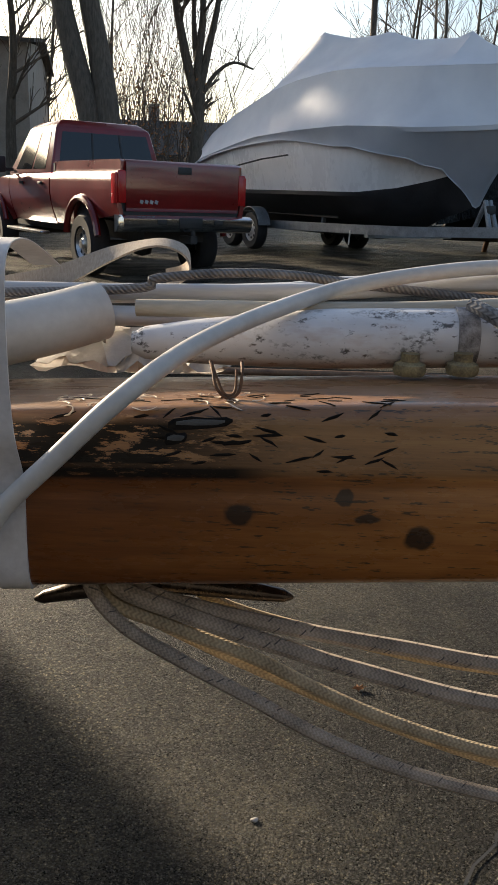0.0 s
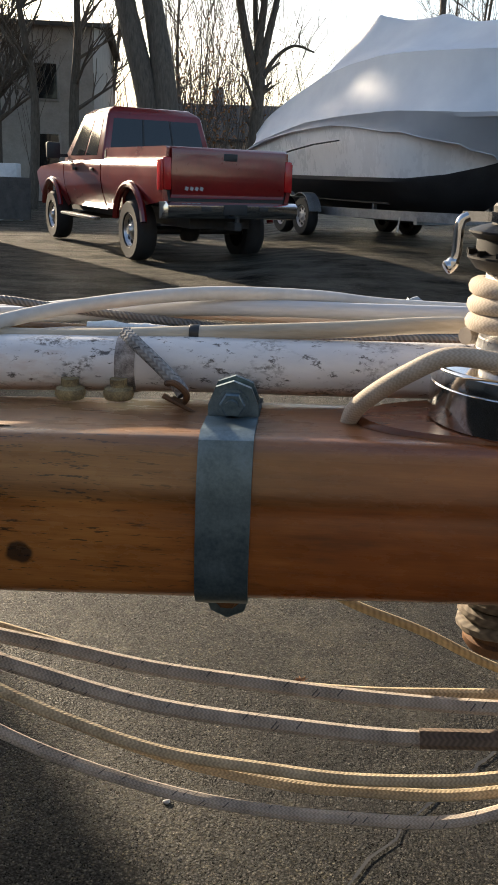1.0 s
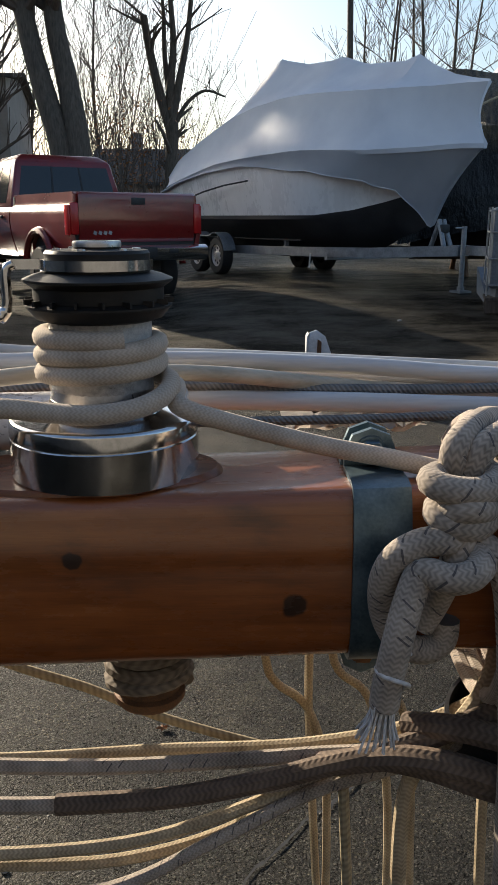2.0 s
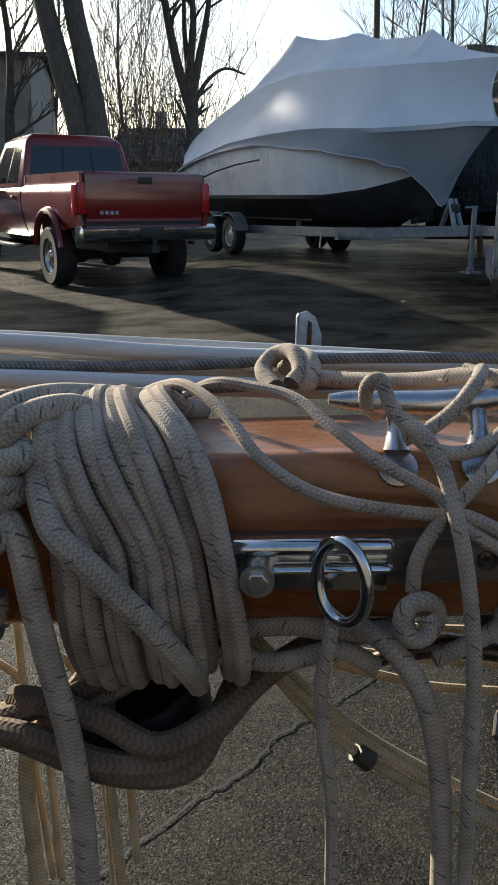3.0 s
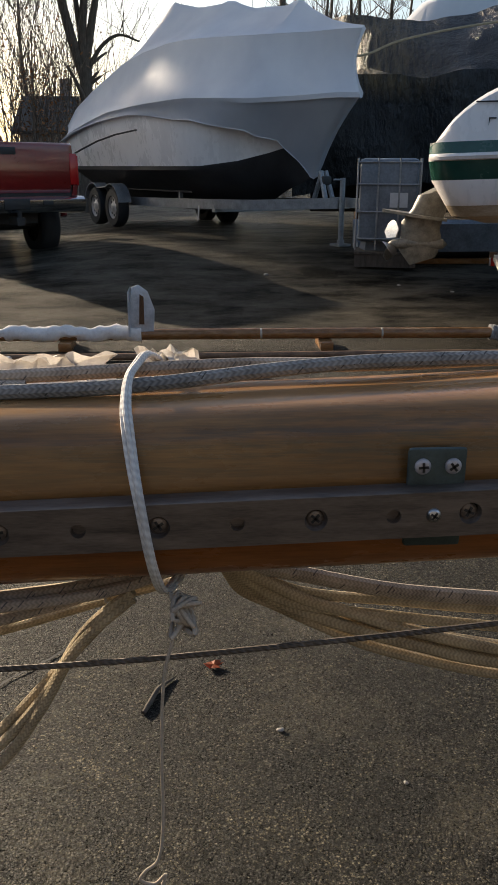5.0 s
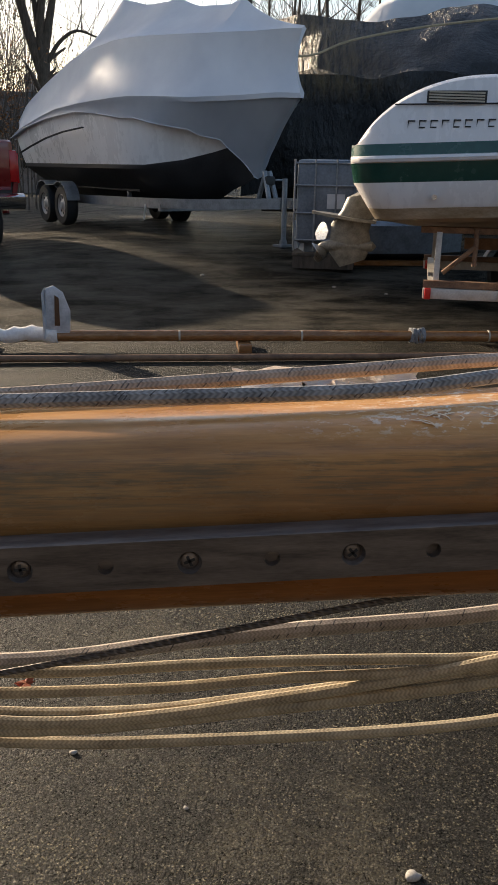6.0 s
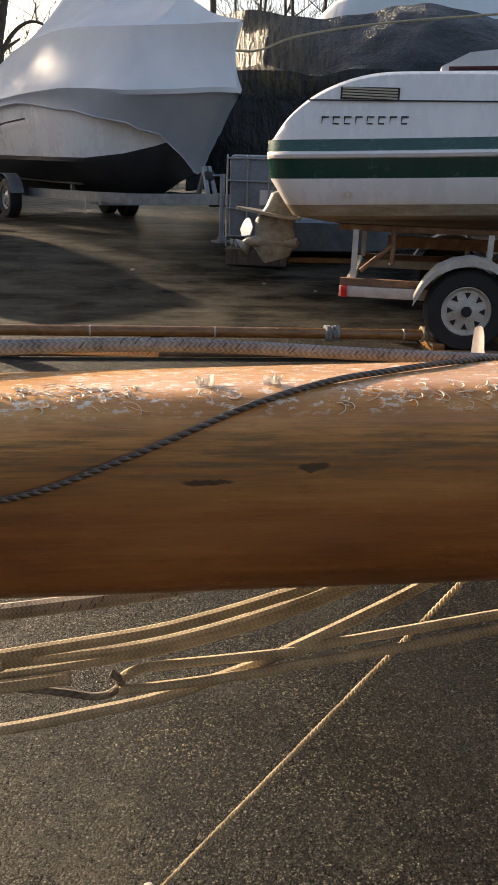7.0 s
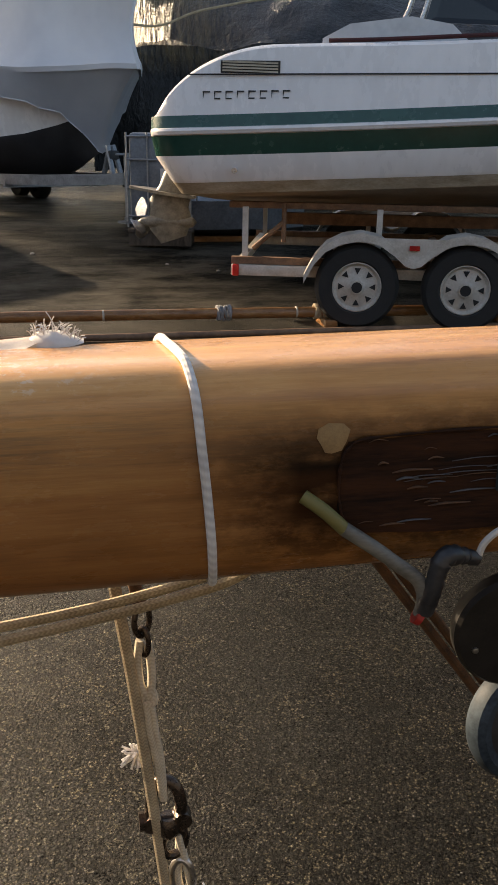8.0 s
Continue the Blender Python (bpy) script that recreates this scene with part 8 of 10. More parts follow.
for pts in ([(-0.583, -0.05, 0.945), (-0.583, -0.045, 0.92), (-0.576, -0.04, 0.812), (-0.572, -0.04, 0.7)], [(-0.645, 0.083, 1.1), (-0.645, 0.12, 1.03), (-0.635, 0.126, 0.928), (-0.624, 0.126, 0.901), (-0.594, 0.126, 0.873), (-0.575, 0.126, 0.8), (-0.571, 0.126, 0.64)],
            [(-0.597, 0.083, 1.1), (-0.595, 0.12, 1.03), (-0.594, 0.126, 0.927), (-0.592, 0.126, 0.845), (-0.58, 0.126, 0.64)], [(-0.58, 0.083, 1.1), (-0.58, 0.11, 1.03), (-0.571, 0.12, 0.927), (-0.538, 0.115, 0.891), (-0.518, 0.11, 0.8), (-0.511, 0.11, 0.64)], [(-0.55, 0.083, 1.1), (-0.55, 0.1, 1.03), (-0.53, 0.11, 0.93), (-0.498, 0.115, 0.85), (-0.488, 0.115, 0.671)],
            [(-0.44, 0.01, 1.04), (-0.47, -0.02, 0.99), (-0.477, -0.04, 0.911), (-0.473, -0.04, 0.807), (-0.47, -0.04, 0.66)]):
    line("rope_tail", "thin tan rope tail hanging to below the mast", "rope", pts, 0.0042, cord_twist if pts[0][1] < 0 else rope_plain, "hanging rope tails")
line("rope", "bundle of rope drawn up under the coil", "rope", [(-0.8, -0.03, 0.893), (-0.71, -0.035, 0.903), (-0.64, -0.045, 0.925), (-0.6, -0.056, 0.945), (-0.554, -0.066, 0.965), (-0.493, -0.06, 0.985), (-0.44, -0.055, 1.012), (-0.39, -0.055, 1.032), (-0.33, -0.05, 1.04), (-0.27, -0.05, 1.046)], 0.0082, rope_shaded)
for pts in ([(-0.6, -0.045, 0.938), (-0.55, -0.075, 0.965), (-0.51, -0.09, 0.968), (-0.465, -0.1, 0.958), (-0.42, -0.095, 0.958), (-0.385, -0.07, 0.975), (-0.36, -0.04, 1.0)],
            [(-0.57, -0.05, 0.95), (-0.53, -0.075, 0.958), (-0.49, -0.09, 0.952), (-0.45, -0.095, 0.945), (-0.41, -0.09, 0.948), (-0.39, -0.06, 0.97), (-0.37, -0.03, 1.005)],
            [(-0.54, -0.05, 0.975), (-0.51, -0.075, 0.988), (-0.47, -0.09, 0.985), (-0.43, -0.1, 0.972), (-0.39, -0.085, 0.985), (-0.35, -0.06, 1.01), (-0.3, -0.05, 1.035)]):
    line("rope", "rope gathered in a bundle under the coil, coloured dark for the shade", "rope", pts, 0.0092, rope_shaded, "gathered ropes")
it = thing("cup", "black rubber cup caught in the bottom of the rope coil", "cup", at=Matrix.Translation((-0.447, -0.03, 0.928)) @ Euler((radians(8), radians(-12), 0)).to_matrix().to_4x4())
bm = bmesh.new()
lathe(bm, [(0, 0), (0.03, 0.0), (0.047, 0.007), (0.054, 0.016), (0.055, 0.03), (0.05, 0.055), (0.047, 0.055), (0.05, 0.03), (0.045, 0.012), (0, 0.006)], None, 36)
part("shell", bm, black_plastic, it)

# ropes about the top cleat
line("rope", "cream rope draped over the mast to the cleat", "rope", [(-0.46, 0.06, 1.175), (-0.435, 0.02, 1.192), (-0.414, -0.01, 1.199), (-0.386, -0.05, 1.19), (-0.364, -0.083, 1.171), (-0.335, -0.098, 1.155), (-0.302, -0.104, 1.147), (-0.262, -0.11, 1.144), (-0.241, -0.118, 1.146), (-0.208, -0.12, 1.13), (-0.163, -0.115, 1.104), (-0.12, -0.1, 1.088), (-0.05, -0.09, 1.076), (0.018, -0.085, 1.07), (0.085, -0.08, 1.064), (0.16, -0.06, 1.055), (0.26, -0.04, 1.05), (0.355, -0.015, 1.054)], 0.0042, rope_pale)
line("rope", "cream rope draped over the mast to the cleat", "rope", [(-0.42, 0.05, 1.18), (-0.395, 0.01, 1.197), (-0.371, -0.01, 1.199), (-0.341, -0.036, 1.197), (-0.314, -0.072, 1.184), (-0.289, -0.098, 1.171), (-0.257, -0.112, 1.156), (-0.241, -0.12, 1.139), (-0.201, -0.122, 1.116), (-0.152, -0.115, 1.091), (-0.1, -0.1, 1.076), (-0.022, -0.09, 1.066), (0.073, -0.085, 1.059), (0.19, -0.07, 1.054), (0.3, -0.04, 1.048), (0.36, -0.02, 1.056)], 0.0042, rope_pale)
line("rope", "cream rope running down from the cleat", "rope", [(-0.225, -0.02, 1.214), (-0.205, -0.05, 1.212), (-0.196, -0.068, 1.2), (-0.184, -0.09, 1.18), (-0.168, -0.102, 1.157), (-0.158, -0.114, 1.145), (-0.142, -0.12, 1.12), (-0.108, -0.117, 1.08), (-0.077, -0.11, 1.056), (-0.035, -0.1, 1.042), (0.02, -0.09, 1.036), (0.09, -0.07, 1.026), (0.18, -0.05, 1.024), (0.27, -0.03, 1.034), (0.35, -0.012, 1.052)], 0.0042, rope_pale)
tangle("stopper_knot", "rope with a round stopper knot lying on the mast", "rope", [
    (0.0066, [(-0.352, 0.045, 1.186), (-0.362, 0.07, 1.194), (-0.352, 0.085, 1.204), (-0.338, 0.07, 1.208), (-0.333, 0.05, 1.198), (-0.34, 0.04, 1.19)]),
    (0.0066, [(-0.345, 0.09, 1.19), (-0.332, 0.08, 1.204), (-0.324, 0.055, 1.203), (-0.326, 0.042, 1.19), (-0.337, 0.05, 1.184)]),
    (0.0062, [(-0.335, 0.06, 1.192), (-0.315, 0.045, 1.193), (-0.285, 0.02, 1.1965), (-0.255, 0.0, 1.201), (-0.225, -0.025, 1.21), (-0.205, -0.045, 1.212), (-0.19, -0.056, 1.211), (-0.165, -0.055, 1.208), (-0.134, -0.048, 1.204), (-0.1, -0.036, 1.197), (-0.06, -0.034, 1.191), (-0.01, -0.03, 1.186), (0.04, -0.024, 1.187), (0.09, -0.012, 1.188), (0.16, 0.0, 1.186), (0.26, 0.005, 1.184)])], rope_fleck)
tangle("cleated_rope", "cream rope with blue flecks made fast round the cleat", "rope", [
    (0.0047, [(-0.286, -0.04, 1.187), (-0.296, -0.062, 1.2), (-0.296, -0.07, 1.214), (-0.289, -0.074, 1.217), (-0.281, -0.08, 1.2), (-0.262, -0.09, 1.181), (-0.245, -0.094, 1.177), (-0.228, -0.094, 1.182), (-0.212, -0.085, 1.192), (-0.209, -0.068, 1.195)]),
    (0.0047, [(-0.275, -0.085, 1.183), (-0.259, -0.084, 1.19), (-0.243, -0.082, 1.203), (-0.23, -0.072, 1.2165), (-0.222, -0.05, 1.219), (-0.215, -0.03, 1.21)]),
    (0.0049, [(-0.276, -0.088, 1.196), (-0.266, -0.1, 1.19), (-0.256, -0.11, 1.174), (-0.249, -0.122, 1.149), (-0.241, -0.128, 1.114), (-0.233, -0.131, 1.055), (-0.23, -0.131, 0.976), (-0.227, -0.13, 0.89), (-0.226, -0.13, 0.78), (-0.226, -0.13, 0.66)]),
    (0.0047, [(-0.21, -0.082, 1.194), (-0.217, -0.098, 1.183), (-0.234, -0.108, 1.164), (-0.258, -0.114, 1.137), (-0.268, -0.113, 1.114), (-0.269, -0.112, 1.095)])], rope_fleck)
tangle("curled_rope", "thick rope curled on itself below the mast", "rope", [
    (0.006, [(-0.263, -0.125, 1.084), (-0.260, -0.128, 1.079), (-0.265, -0.130, 1.073), (-0.272, -0.130, 1.073), (-0.277, -0.128, 1.081), (-0.274, -0.126, 1.091), (-0.264, -0.124, 1.094), (-0.256, -0.120, 1.087), (-0.255, -0.116, 1.075), (-0.263, -0.112, 1.062), (-0.280, -0.100, 1.057)]),
    (0.0072, [(-0.3, -0.09, 1.06), (-0.279, -0.115, 1.055), (-0.258, -0.12, 1.022), (-0.246, -0.12, 0.967), (-0.24, -0.12, 0.893), (-0.238, -0.12, 0.78), (-0.236, -0.12, 0.66)]),
    (0.0062, [(-0.25, -0.1, 1.04), (-0.225, -0.095, 1.05), (-0.208, -0.09, 1.058), (-0.203, -0.085, 1.068)])], rope_fleck)
line("rope", "cream rope hanging from the shackle ring", "rope", [(-0.318, -0.115, 1.082), (-0.319, -0.118, 1.064), (-0.323, -0.112, 1.028), (-0.32, -0.11, 0.987), (-0.314, -0.11, 0.935), (-0.312, -0.11, 0.86), (-0.31, -0.11, 0.7)], 0.0046, rope_fleck)
tangle("rope_tangle", "dark tangle of rope behind the slide", "rope", [
    (0.0075, [(-0.42, -0.06, 1.04), (-0.38, -0.07, 1.045), (-0.34, -0.075, 1.05), (-0.3, -0.08, 1.047), (-0.26, -0.075, 1.05)]),
    (0.0068, [(-0.39, -0.08, 1.03), (-0.35, -0.085, 1.028), (-0.31, -0.09, 1.04), (-0.285, -0.095, 1.03)])], rope_fleck)

# the long slack loops and the lines under the rail
line("rope", "pale rope hanging in a long loop under the mast", "rope", [(-0.4, -0.045, 1.04), (-0.365, -0.04, 1.008), (-0.317, -0.035, 0.955), (-0.254, -0.03, 0.906), (-0.2, -0.03, 0.868), (-0.135, -0.03, 0.843), (-0.055, -0.03, 0.83), (0.02, -0.03, 0.834), (0.1, -0.03, 0.849), (0.168, -0.03, 0.875), (0.221, -0.03, 0.914), (0.263, -0.03, 0.962), (0.294, -0.03, 1.013), (0.33, -0.03, 1.045)], 0.0041, rope_plain, SLACK)
line("rope", "pale rope hanging in a long loop under the mast", "rope", [(-0.39, -0.03, 1.04), (-0.35, -0.035, 0.985), (-0.31, -0.035, 0.938), (-0.255, -0.035, 0.897), (-0.179, -0.035, 0.855), (-0.113, -0.035, 0.824), (-0.055, -0.035, 0.81), (0.012, -0.035, 0.806), (0.084, -0.035, 0.818), (0.155, -0.035, 0.85), (0.222, -0.035, 0.901), (0.259, -0.035, 0.951), (0.29, -0.035, 1.005), (0.33, -0.03, 1.04)], 0.0041, rope_plain, SLACK)
line("rope", "pale rope hanging in a long loop under the mast", "rope", [(-0.385, -0.02, 1.03), (-0.3, -0.02, 0.94), (-0.2, -0.02, 0.876), (-0.135, -0.02, 0.848), (-0.055, -0.02, 0.836), (0.023, -0.02, 0.84), (0.1, -0.02, 0.855), (0.17, -0.02, 0.882), (0.225, -0.02, 0.925), (0.275, -0.02, 0.98), (0.32, -0.02, 1.03)], 0.0041, rope_plain, SLACK)
line("tape_wrap", "black tape binding two ropes together", "tape", [(-0.289, -0.036, 0.922), (-0.278, -0.036, 0.912)], 0.0085, black_plastic)
UNDER = "ropes drawn along under the mast"
for r, pts in ((0.0052, [(-0.3, -0.02, 1.02), (-0.212, -0.02, 1.016), (-0.116, -0.02, 1.016), (-0.044, -0.02, 1.026), (0.043, -0.02, 1.028), (0.164, -0.02, 1.032), (0.276, -0.02, 1.042), (0.34, -0.02, 1.046)]),
               (0.0046, [(-0.3, 0.0, 0.99), (-0.249, 0, 0.982), (-0.101, 0, 0.974), (-0.052, 0, 0.99), (0.093, 0, 1.008), (0.192, 0, 1.018), (0.343, 0, 1.034)]),
               (0.0046, [(-0.3, 0.0, 0.975), (-0.25, 0, 0.963), (-0.202, 0, 0.954), (-0.092, 0, 0.95), (0.0, 0, 0.957), (0.083, 0, 0.969), (0.129, 0, 0.989), (0.201, 0, 1.006), (0.308, 0, 1.024), (0.36, 0, 1.035)]),
               (0.0042, [(-0.07, -0.01, 0.985), (0.03, -0.01, 0.991), (0.11, -0.01, 0.99), (0.2, -0.01, 1.0), (0.3, -0.015, 1.028)]),
               (0.0046, [(0.0, 0.02, 1.0), (0.1, 0.02, 1.005), (0.2, 0.015, 1.012), (0.34, 0.0, 1.034)])):
    line("rope", "pale rope drawn along under the mast", "rope", [(x, y + 0.07, 1.33 - (1.33 - z) * (y + 0.656) / (y + 0.586)) for x, y, z in pts], r * 0.95, rope_plain, UNDER)
FAN = "pale rope fanning out from the white strap under the mast"


def flat_line(pairs, y):
    return [(x, y, z) for x, z in pairs]


START = [(0.345, -0.01, 1.05), (0.39, 0.02, 1.042)]
for r, y, mat, pairs in (
        (0.0062, 0.05, rope_fleck, [(0.457, 1.014), (0.503, 1.003), (0.548, 0.994), (0.607, 0.987), (0.671, 0.981), (0.738, 0.982), (0.827, 0.992), (0.914, 0.999), (0.979, 1.002), (1.042, 1.005), (1.098, 1.01), (1.158, 1.016), (1.22, 1.022), (1.27, 1.028), (1.322, 1.036), (1.38, 1.055), (1.43, 1.09)]),
        (0.0042, 0.052, rope_plain, [(0.461, 0.996), (0.54, 0.985), (0.607, 0.976), (0.675, 0.97), (0.745, 0.967), (0.826, 0.969), (0.921, 0.969), (0.999, 0.967), (1.06, 0.965), (1.12, 0.967), (1.2, 0.978)]),
        (0.0042, 0.046, rope_plain, [(0.45, 0.99), (0.549, 0.972), (0.61, 0.963), (0.675, 0.955), (0.745, 0.953), (0.825, 0.953), (0.901, 0.957), (0.971, 0.957), (1.036, 0.958), (1.1, 0.963), (1.18, 0.974)]),
        (0.0046, 0.044, rope_plain, [(0.461, 0.994), (0.503, 0.979), (0.549, 0.962), (0.609, 0.945), (0.675, 0.93), (0.745, 0.925), (0.822, 0.929), (0.88, 0.936), (0.939, 0.943), (0.999, 0.951), (1.044, 0.959), (1.092, 0.968), (1.161, 0.981), (1.224, 0.99), (1.292, 1.0), (1.338, 1.011), (1.385, 1.025), (1.43, 1.042), (1.49, 1.09)]),
        (0.0044, 0.054, rope_plain, [(0.461, 0.992), (0.549, 0.958), (0.66, 0.933), (0.78, 0.926), (0.88, 0.933), (0.95, 0.94), (1.02, 0.948), (1.101, 0.959), (1.15, 0.966), (1.183, 0.971), (1.226, 0.975), (1.284, 0.981), (1.339, 0.993), (1.393, 1.01), (1.429, 1.024), (1.48, 1.046), (1.54, 1.09)]),
        (0.004, 0.058, rope_plain, [(0.461, 0.99), (0.549, 0.95), (0.66, 0.925), (0.8, 0.921), (0.95, 0.932), (1.1, 0.95), (1.2, 0.96), (1.292, 0.973), (1.343, 0.985), (1.386, 0.998), (1.426, 1.013), (1.476, 1.034), (1.5, 1.047), (1.55, 1.09)]),
        (0.0052, 0.05, rope_plain, [(0.423, 1.0), (0.454, 0.982), (0.516, 0.957), (0.566, 0.941), (0.609, 0.928), (0.677, 0.917), (0.75, 0.915), (0.821, 0.919), (0.88, 0.924), (0.939, 0.928), (1.0, 0.933), (1.061, 0.939), (1.102, 0.944), (1.143, 0.949), (1.185, 0.953), (1.23, 0.958)]),
        (0.0046, 0.056, rope_plain, [(0.411, 0.998), (0.442, 0.981), (0.483, 0.959), (0.524, 0.939), (0.588, 0.919), (0.655, 0.904), (0.747, 0.895), (0.819, 0.893), (0.898, 0.892), (0.979, 0.892), (1.062, 0.895), (1.126, 0.902), (1.189, 0.91), (1.24, 0.919), (1.291, 0.929), (1.339, 0.944), (1.379, 0.959), (1.42, 0.978), (1.487, 1.012), (1.526, 1.034), (1.56, 1.052), (1.61, 1.09)])):
    line("rope", FAN, "rope", (START if pairs[0][0] < 0.5 else []) + flat_line(pairs, y), r * 1.08, mat, "ropes fanning from the strap")
line("rope", "yellow-tan rope leading from the hook to the mast", "rope", flat_line([(1.266, 0.951), (1.288, 0.962), (1.351, 0.967), (1.403, 0.971), (1.428, 0.976), (1.493, 0.986), (1.578, 0.999), (1.68, 1.012), (1.76, 1.028), (1.81, 1.045), (1.85, 1.09)], 0.052), 0.0041, rope_plain, UNDER)
line("rope", "yellow-tan rope leading from the hook to the mast", "rope", flat_line([(1.268, 0.947), (1.331, 0.953), (1.379, 0.9585), (1.404, 0.963), (1.453, 0.97), (1.507, 0.978), (1.579, 0.99), (1.66, 1.003), (1.75, 1.02), (1.81, 1.039), (1.85, 1.085)], 0.044), 0.0041, rope_plain, UNDER)
path = spline([tuple(mast_point(1.668, -112, 0.001)), (1.652, 0.09, 1.078), (1.64, 0.125, 1.06), (1.594, 0.134, 1.0), (1.519, 0.142, 0.9), (1.444, 0.15, 0.8), (1.293, 0.165, 0.6), (1.0, 0.195, 0.21), (0.843, 0.211, 0.002)], 90)
side, up = frame_of((path[-1] - path[0]).normalized())
it = thing("cord", "thin two-strand twisted cord running slantwise to the ground", "cord")
for turned in (0, math.pi):
    bm = bmesh.new()
    far, strand = 0.0, []
    for k, p in enumerate(path):
        far += (p - path[k - 1]).length if k else 0.0
        a = far / 0.011 * 2 * math.pi + turned
        strand.append(p + (side * math.cos(a) + up * math.sin(a)) * 0.0015)
    sweep(bm, strand, 0.0017, 6)
    part("strand", bm, rope_plain, it)
line("hook", "brown bent hook hanging among the ropes", "hook", flat_line([(1.19, 0.95), (1.225, 0.944), (1.248, 0.939), (1.262, 0.942), (1.27, 0.952), (1.262, 0.96)], 0.05), 0.0032, cord_old)
line("wire_rope", "dark wire rope stretched along below the mast", "wire", [(-0.03, -0.052, 1.003), (0.05, -0.05, 1.0), (0.17, -0.05, 0.997), (0.3, -0.05, 1.0), (0.411, -0.05, 1.007), (0.589, -0.05, 1.022), (0.7, -0.05, 1.035), (0.943, -0.05, 1.077), (1.012, -0.05, 1.088), (1.06, -0.045, 1.097)], 0.0022, wire_dark, "wires along the mast")
line("wire_rope", "dark wire rope running down from the turnbuckle", "wire", [(-0.05, -0.04, 0.935), (-0.037, -0.04, 0.908), (-0.004, -0.04, 0.871), (0.042, -0.04, 0.819), (0.102, -0.04, 0.76), (0.25, -0.04, 0.62)], 0.0018, wire_dark, "wires along the mast")
line("wire_rope", "dark wire rope crossing the mast from the track end", "wire", [(1.14, -0.094, 1.142), (1.165, -0.09, 1.149)] + [mast_point(x, u, 0.0022) for x, u in ((1.195, 12), (1.235, 20), (1.293, 36), (1.35, 52), (1.4, 68), (1.448, 86), (1.5, 106), (1.549, 128), (1.6, 145))], 0.002, wire_dark, "wires along the mast")
line("rope", "grey braided rope lying along the top of the mast", "rope", [(-0.05, -0.005, 1.181), (0.1, -0.012, 1.184), (0.249, -0.018, 1.188), (0.341, -0.018, 1.192), (0.437, -0.005, 1.199), (0.515, 0.0, 1.203), (0.65, 0.0, 1.205), (0.8, -0.015, 1.212), (0.95, -0.02, 1.2165), (1.049, 0.0, 1.2215), (1.164, 0.03, 1.2245), (1.268, 0.06, 1.222), (1.351, 0.08, 1.217), (1.459, 0.098, 1.208), (1.6, 0.11, 1.2)], 0.0052, rope_grey)
line("rope", "pale grey rope lying along the top of the mast", "rope", [(-0.24, 0.035, 1.176), (-0.1, 0.025, 1.183), (0.0, 0.02, 1.186), (0.13, 0.012, 1.188), (0.26, 0.012, 1.192), (0.399, 0.025, 1.195), (0.5, 0.015, 1.197), (0.6, 0.025, 1.198), (0.75, 0.03, 1.205), (0.937, 0.035, 1.216), (1.049, 0.05, 1.22), (1.171, 0.065, 1.22), (1.3, 0.085, 1.213)], 0.0052, rope_pale)


def ring_round(x0, x1, off, ups):
    return [mast_point(x0 + (x1 - x0) * k / (len(ups) - 1), u, off) for k, u in enumerate(ups)]


it = thing("strap", "twisted white cloth strap tied round the mast", "strap")
for k, (dx, lift) in enumerate(((-0.002, 0.0), (0.0, 0.0012), (0.0019, 0.0))):
    bm = bmesh.new()
    path = [(0.352, 0.075, 1.185), (0.343, 0.035, 1.2015), (0.337, 0.0, 1.2015), (0.333, -0.028, 1.199), (0.332, -0.05, 1.189)] + [tuple(mast_point(x, u, o)) for x, u, o in ((0.334, 45, 0.004), (0.338, 27, 0.009), (0.3425, 10, 0.0215), (0.3485, -18, 0.0215), (0.354, -46, 0.011), (0.364, -72, 0.008))]
    path = [(x + dx * (1 + 0.4 * math.sin(i * 1.3 + k)), y - lift, z + lift) for i, (x, y, z) in enumerate(path)]
    sweep(bm, spline(path, 6), 0.0017, 8)
    part("strand", bm, rope_white, it)
random.seed(3)
knot = []
for k in range(26):
    a = k * 1.9
    knot.append((0.366 + 0.011 * math.cos(a) * (0.5 + 0.5 * random.random()), -0.085 + 0.012 * math.sin(a * 1.3), 1.058 + 0.011 * math.sin(a * 0.77)))
tangle("strap_knot", "frayed white knot under the mast with a thin cord hanging", "knot", [(0.0016, knot), (0.0012, [(0.367, -0.09, 1.062), (0.354, -0.09, 1.02), (0.35, -0.09, 0.961), (0.349, -0.09, 0.894), (0.345, -0.092, 0.866), (0.336, -0.094, 0.858), (0.332, -0.094, 0.85), (0.342, -0.094, 0.846), (0.35, -0.094, 0.854), (0.346, -0.094, 0.84), (0.338, -0.094, 0.81)])], rope_winch)
line("rope_ring", "white braided cord tied in a ring round the mast", "rope", ring_round(1.742, 1.772, 0.0022, [140, 120, 100, 80, 62, 45, 25, 5, -20, -45, -70, -95, -120]), 0.0028, rope_white, per=7)
it = thing("webbing_lashing", "white webbing lashing wound round the mast and pipe", "strap")
bm = bmesh.new()
hoop(bm, -1.37, -1.35, -95, 20, 0.003)
part("webbing", bm, tape_white, it)
bm = bmesh.new()
run = spline([mast_point(-1.37, 6, 0.005), mast_point(-1.37, 22, 0.008), (-1.371, -0.098, 1.125), (-1.3725, -0.099, 1.152), (-1.3725, -0.1, 1.198), (-1.372, -0.097, 1.226), (-1.371, -0.082, 1.238), (-1.37, -0.04, 1.236), (-1.37, 0.04, 1.215)], 5)
loft(bm, [[p, p + Vector((0.0205, 0, 0)), p + Vector((0.0205, 0.0014, -0.0008)), p + Vector((0, 0.0014, -0.0008))] for p in run])
part("tape", bm, tape_white, it, "loose webbing standing up over the pipe")


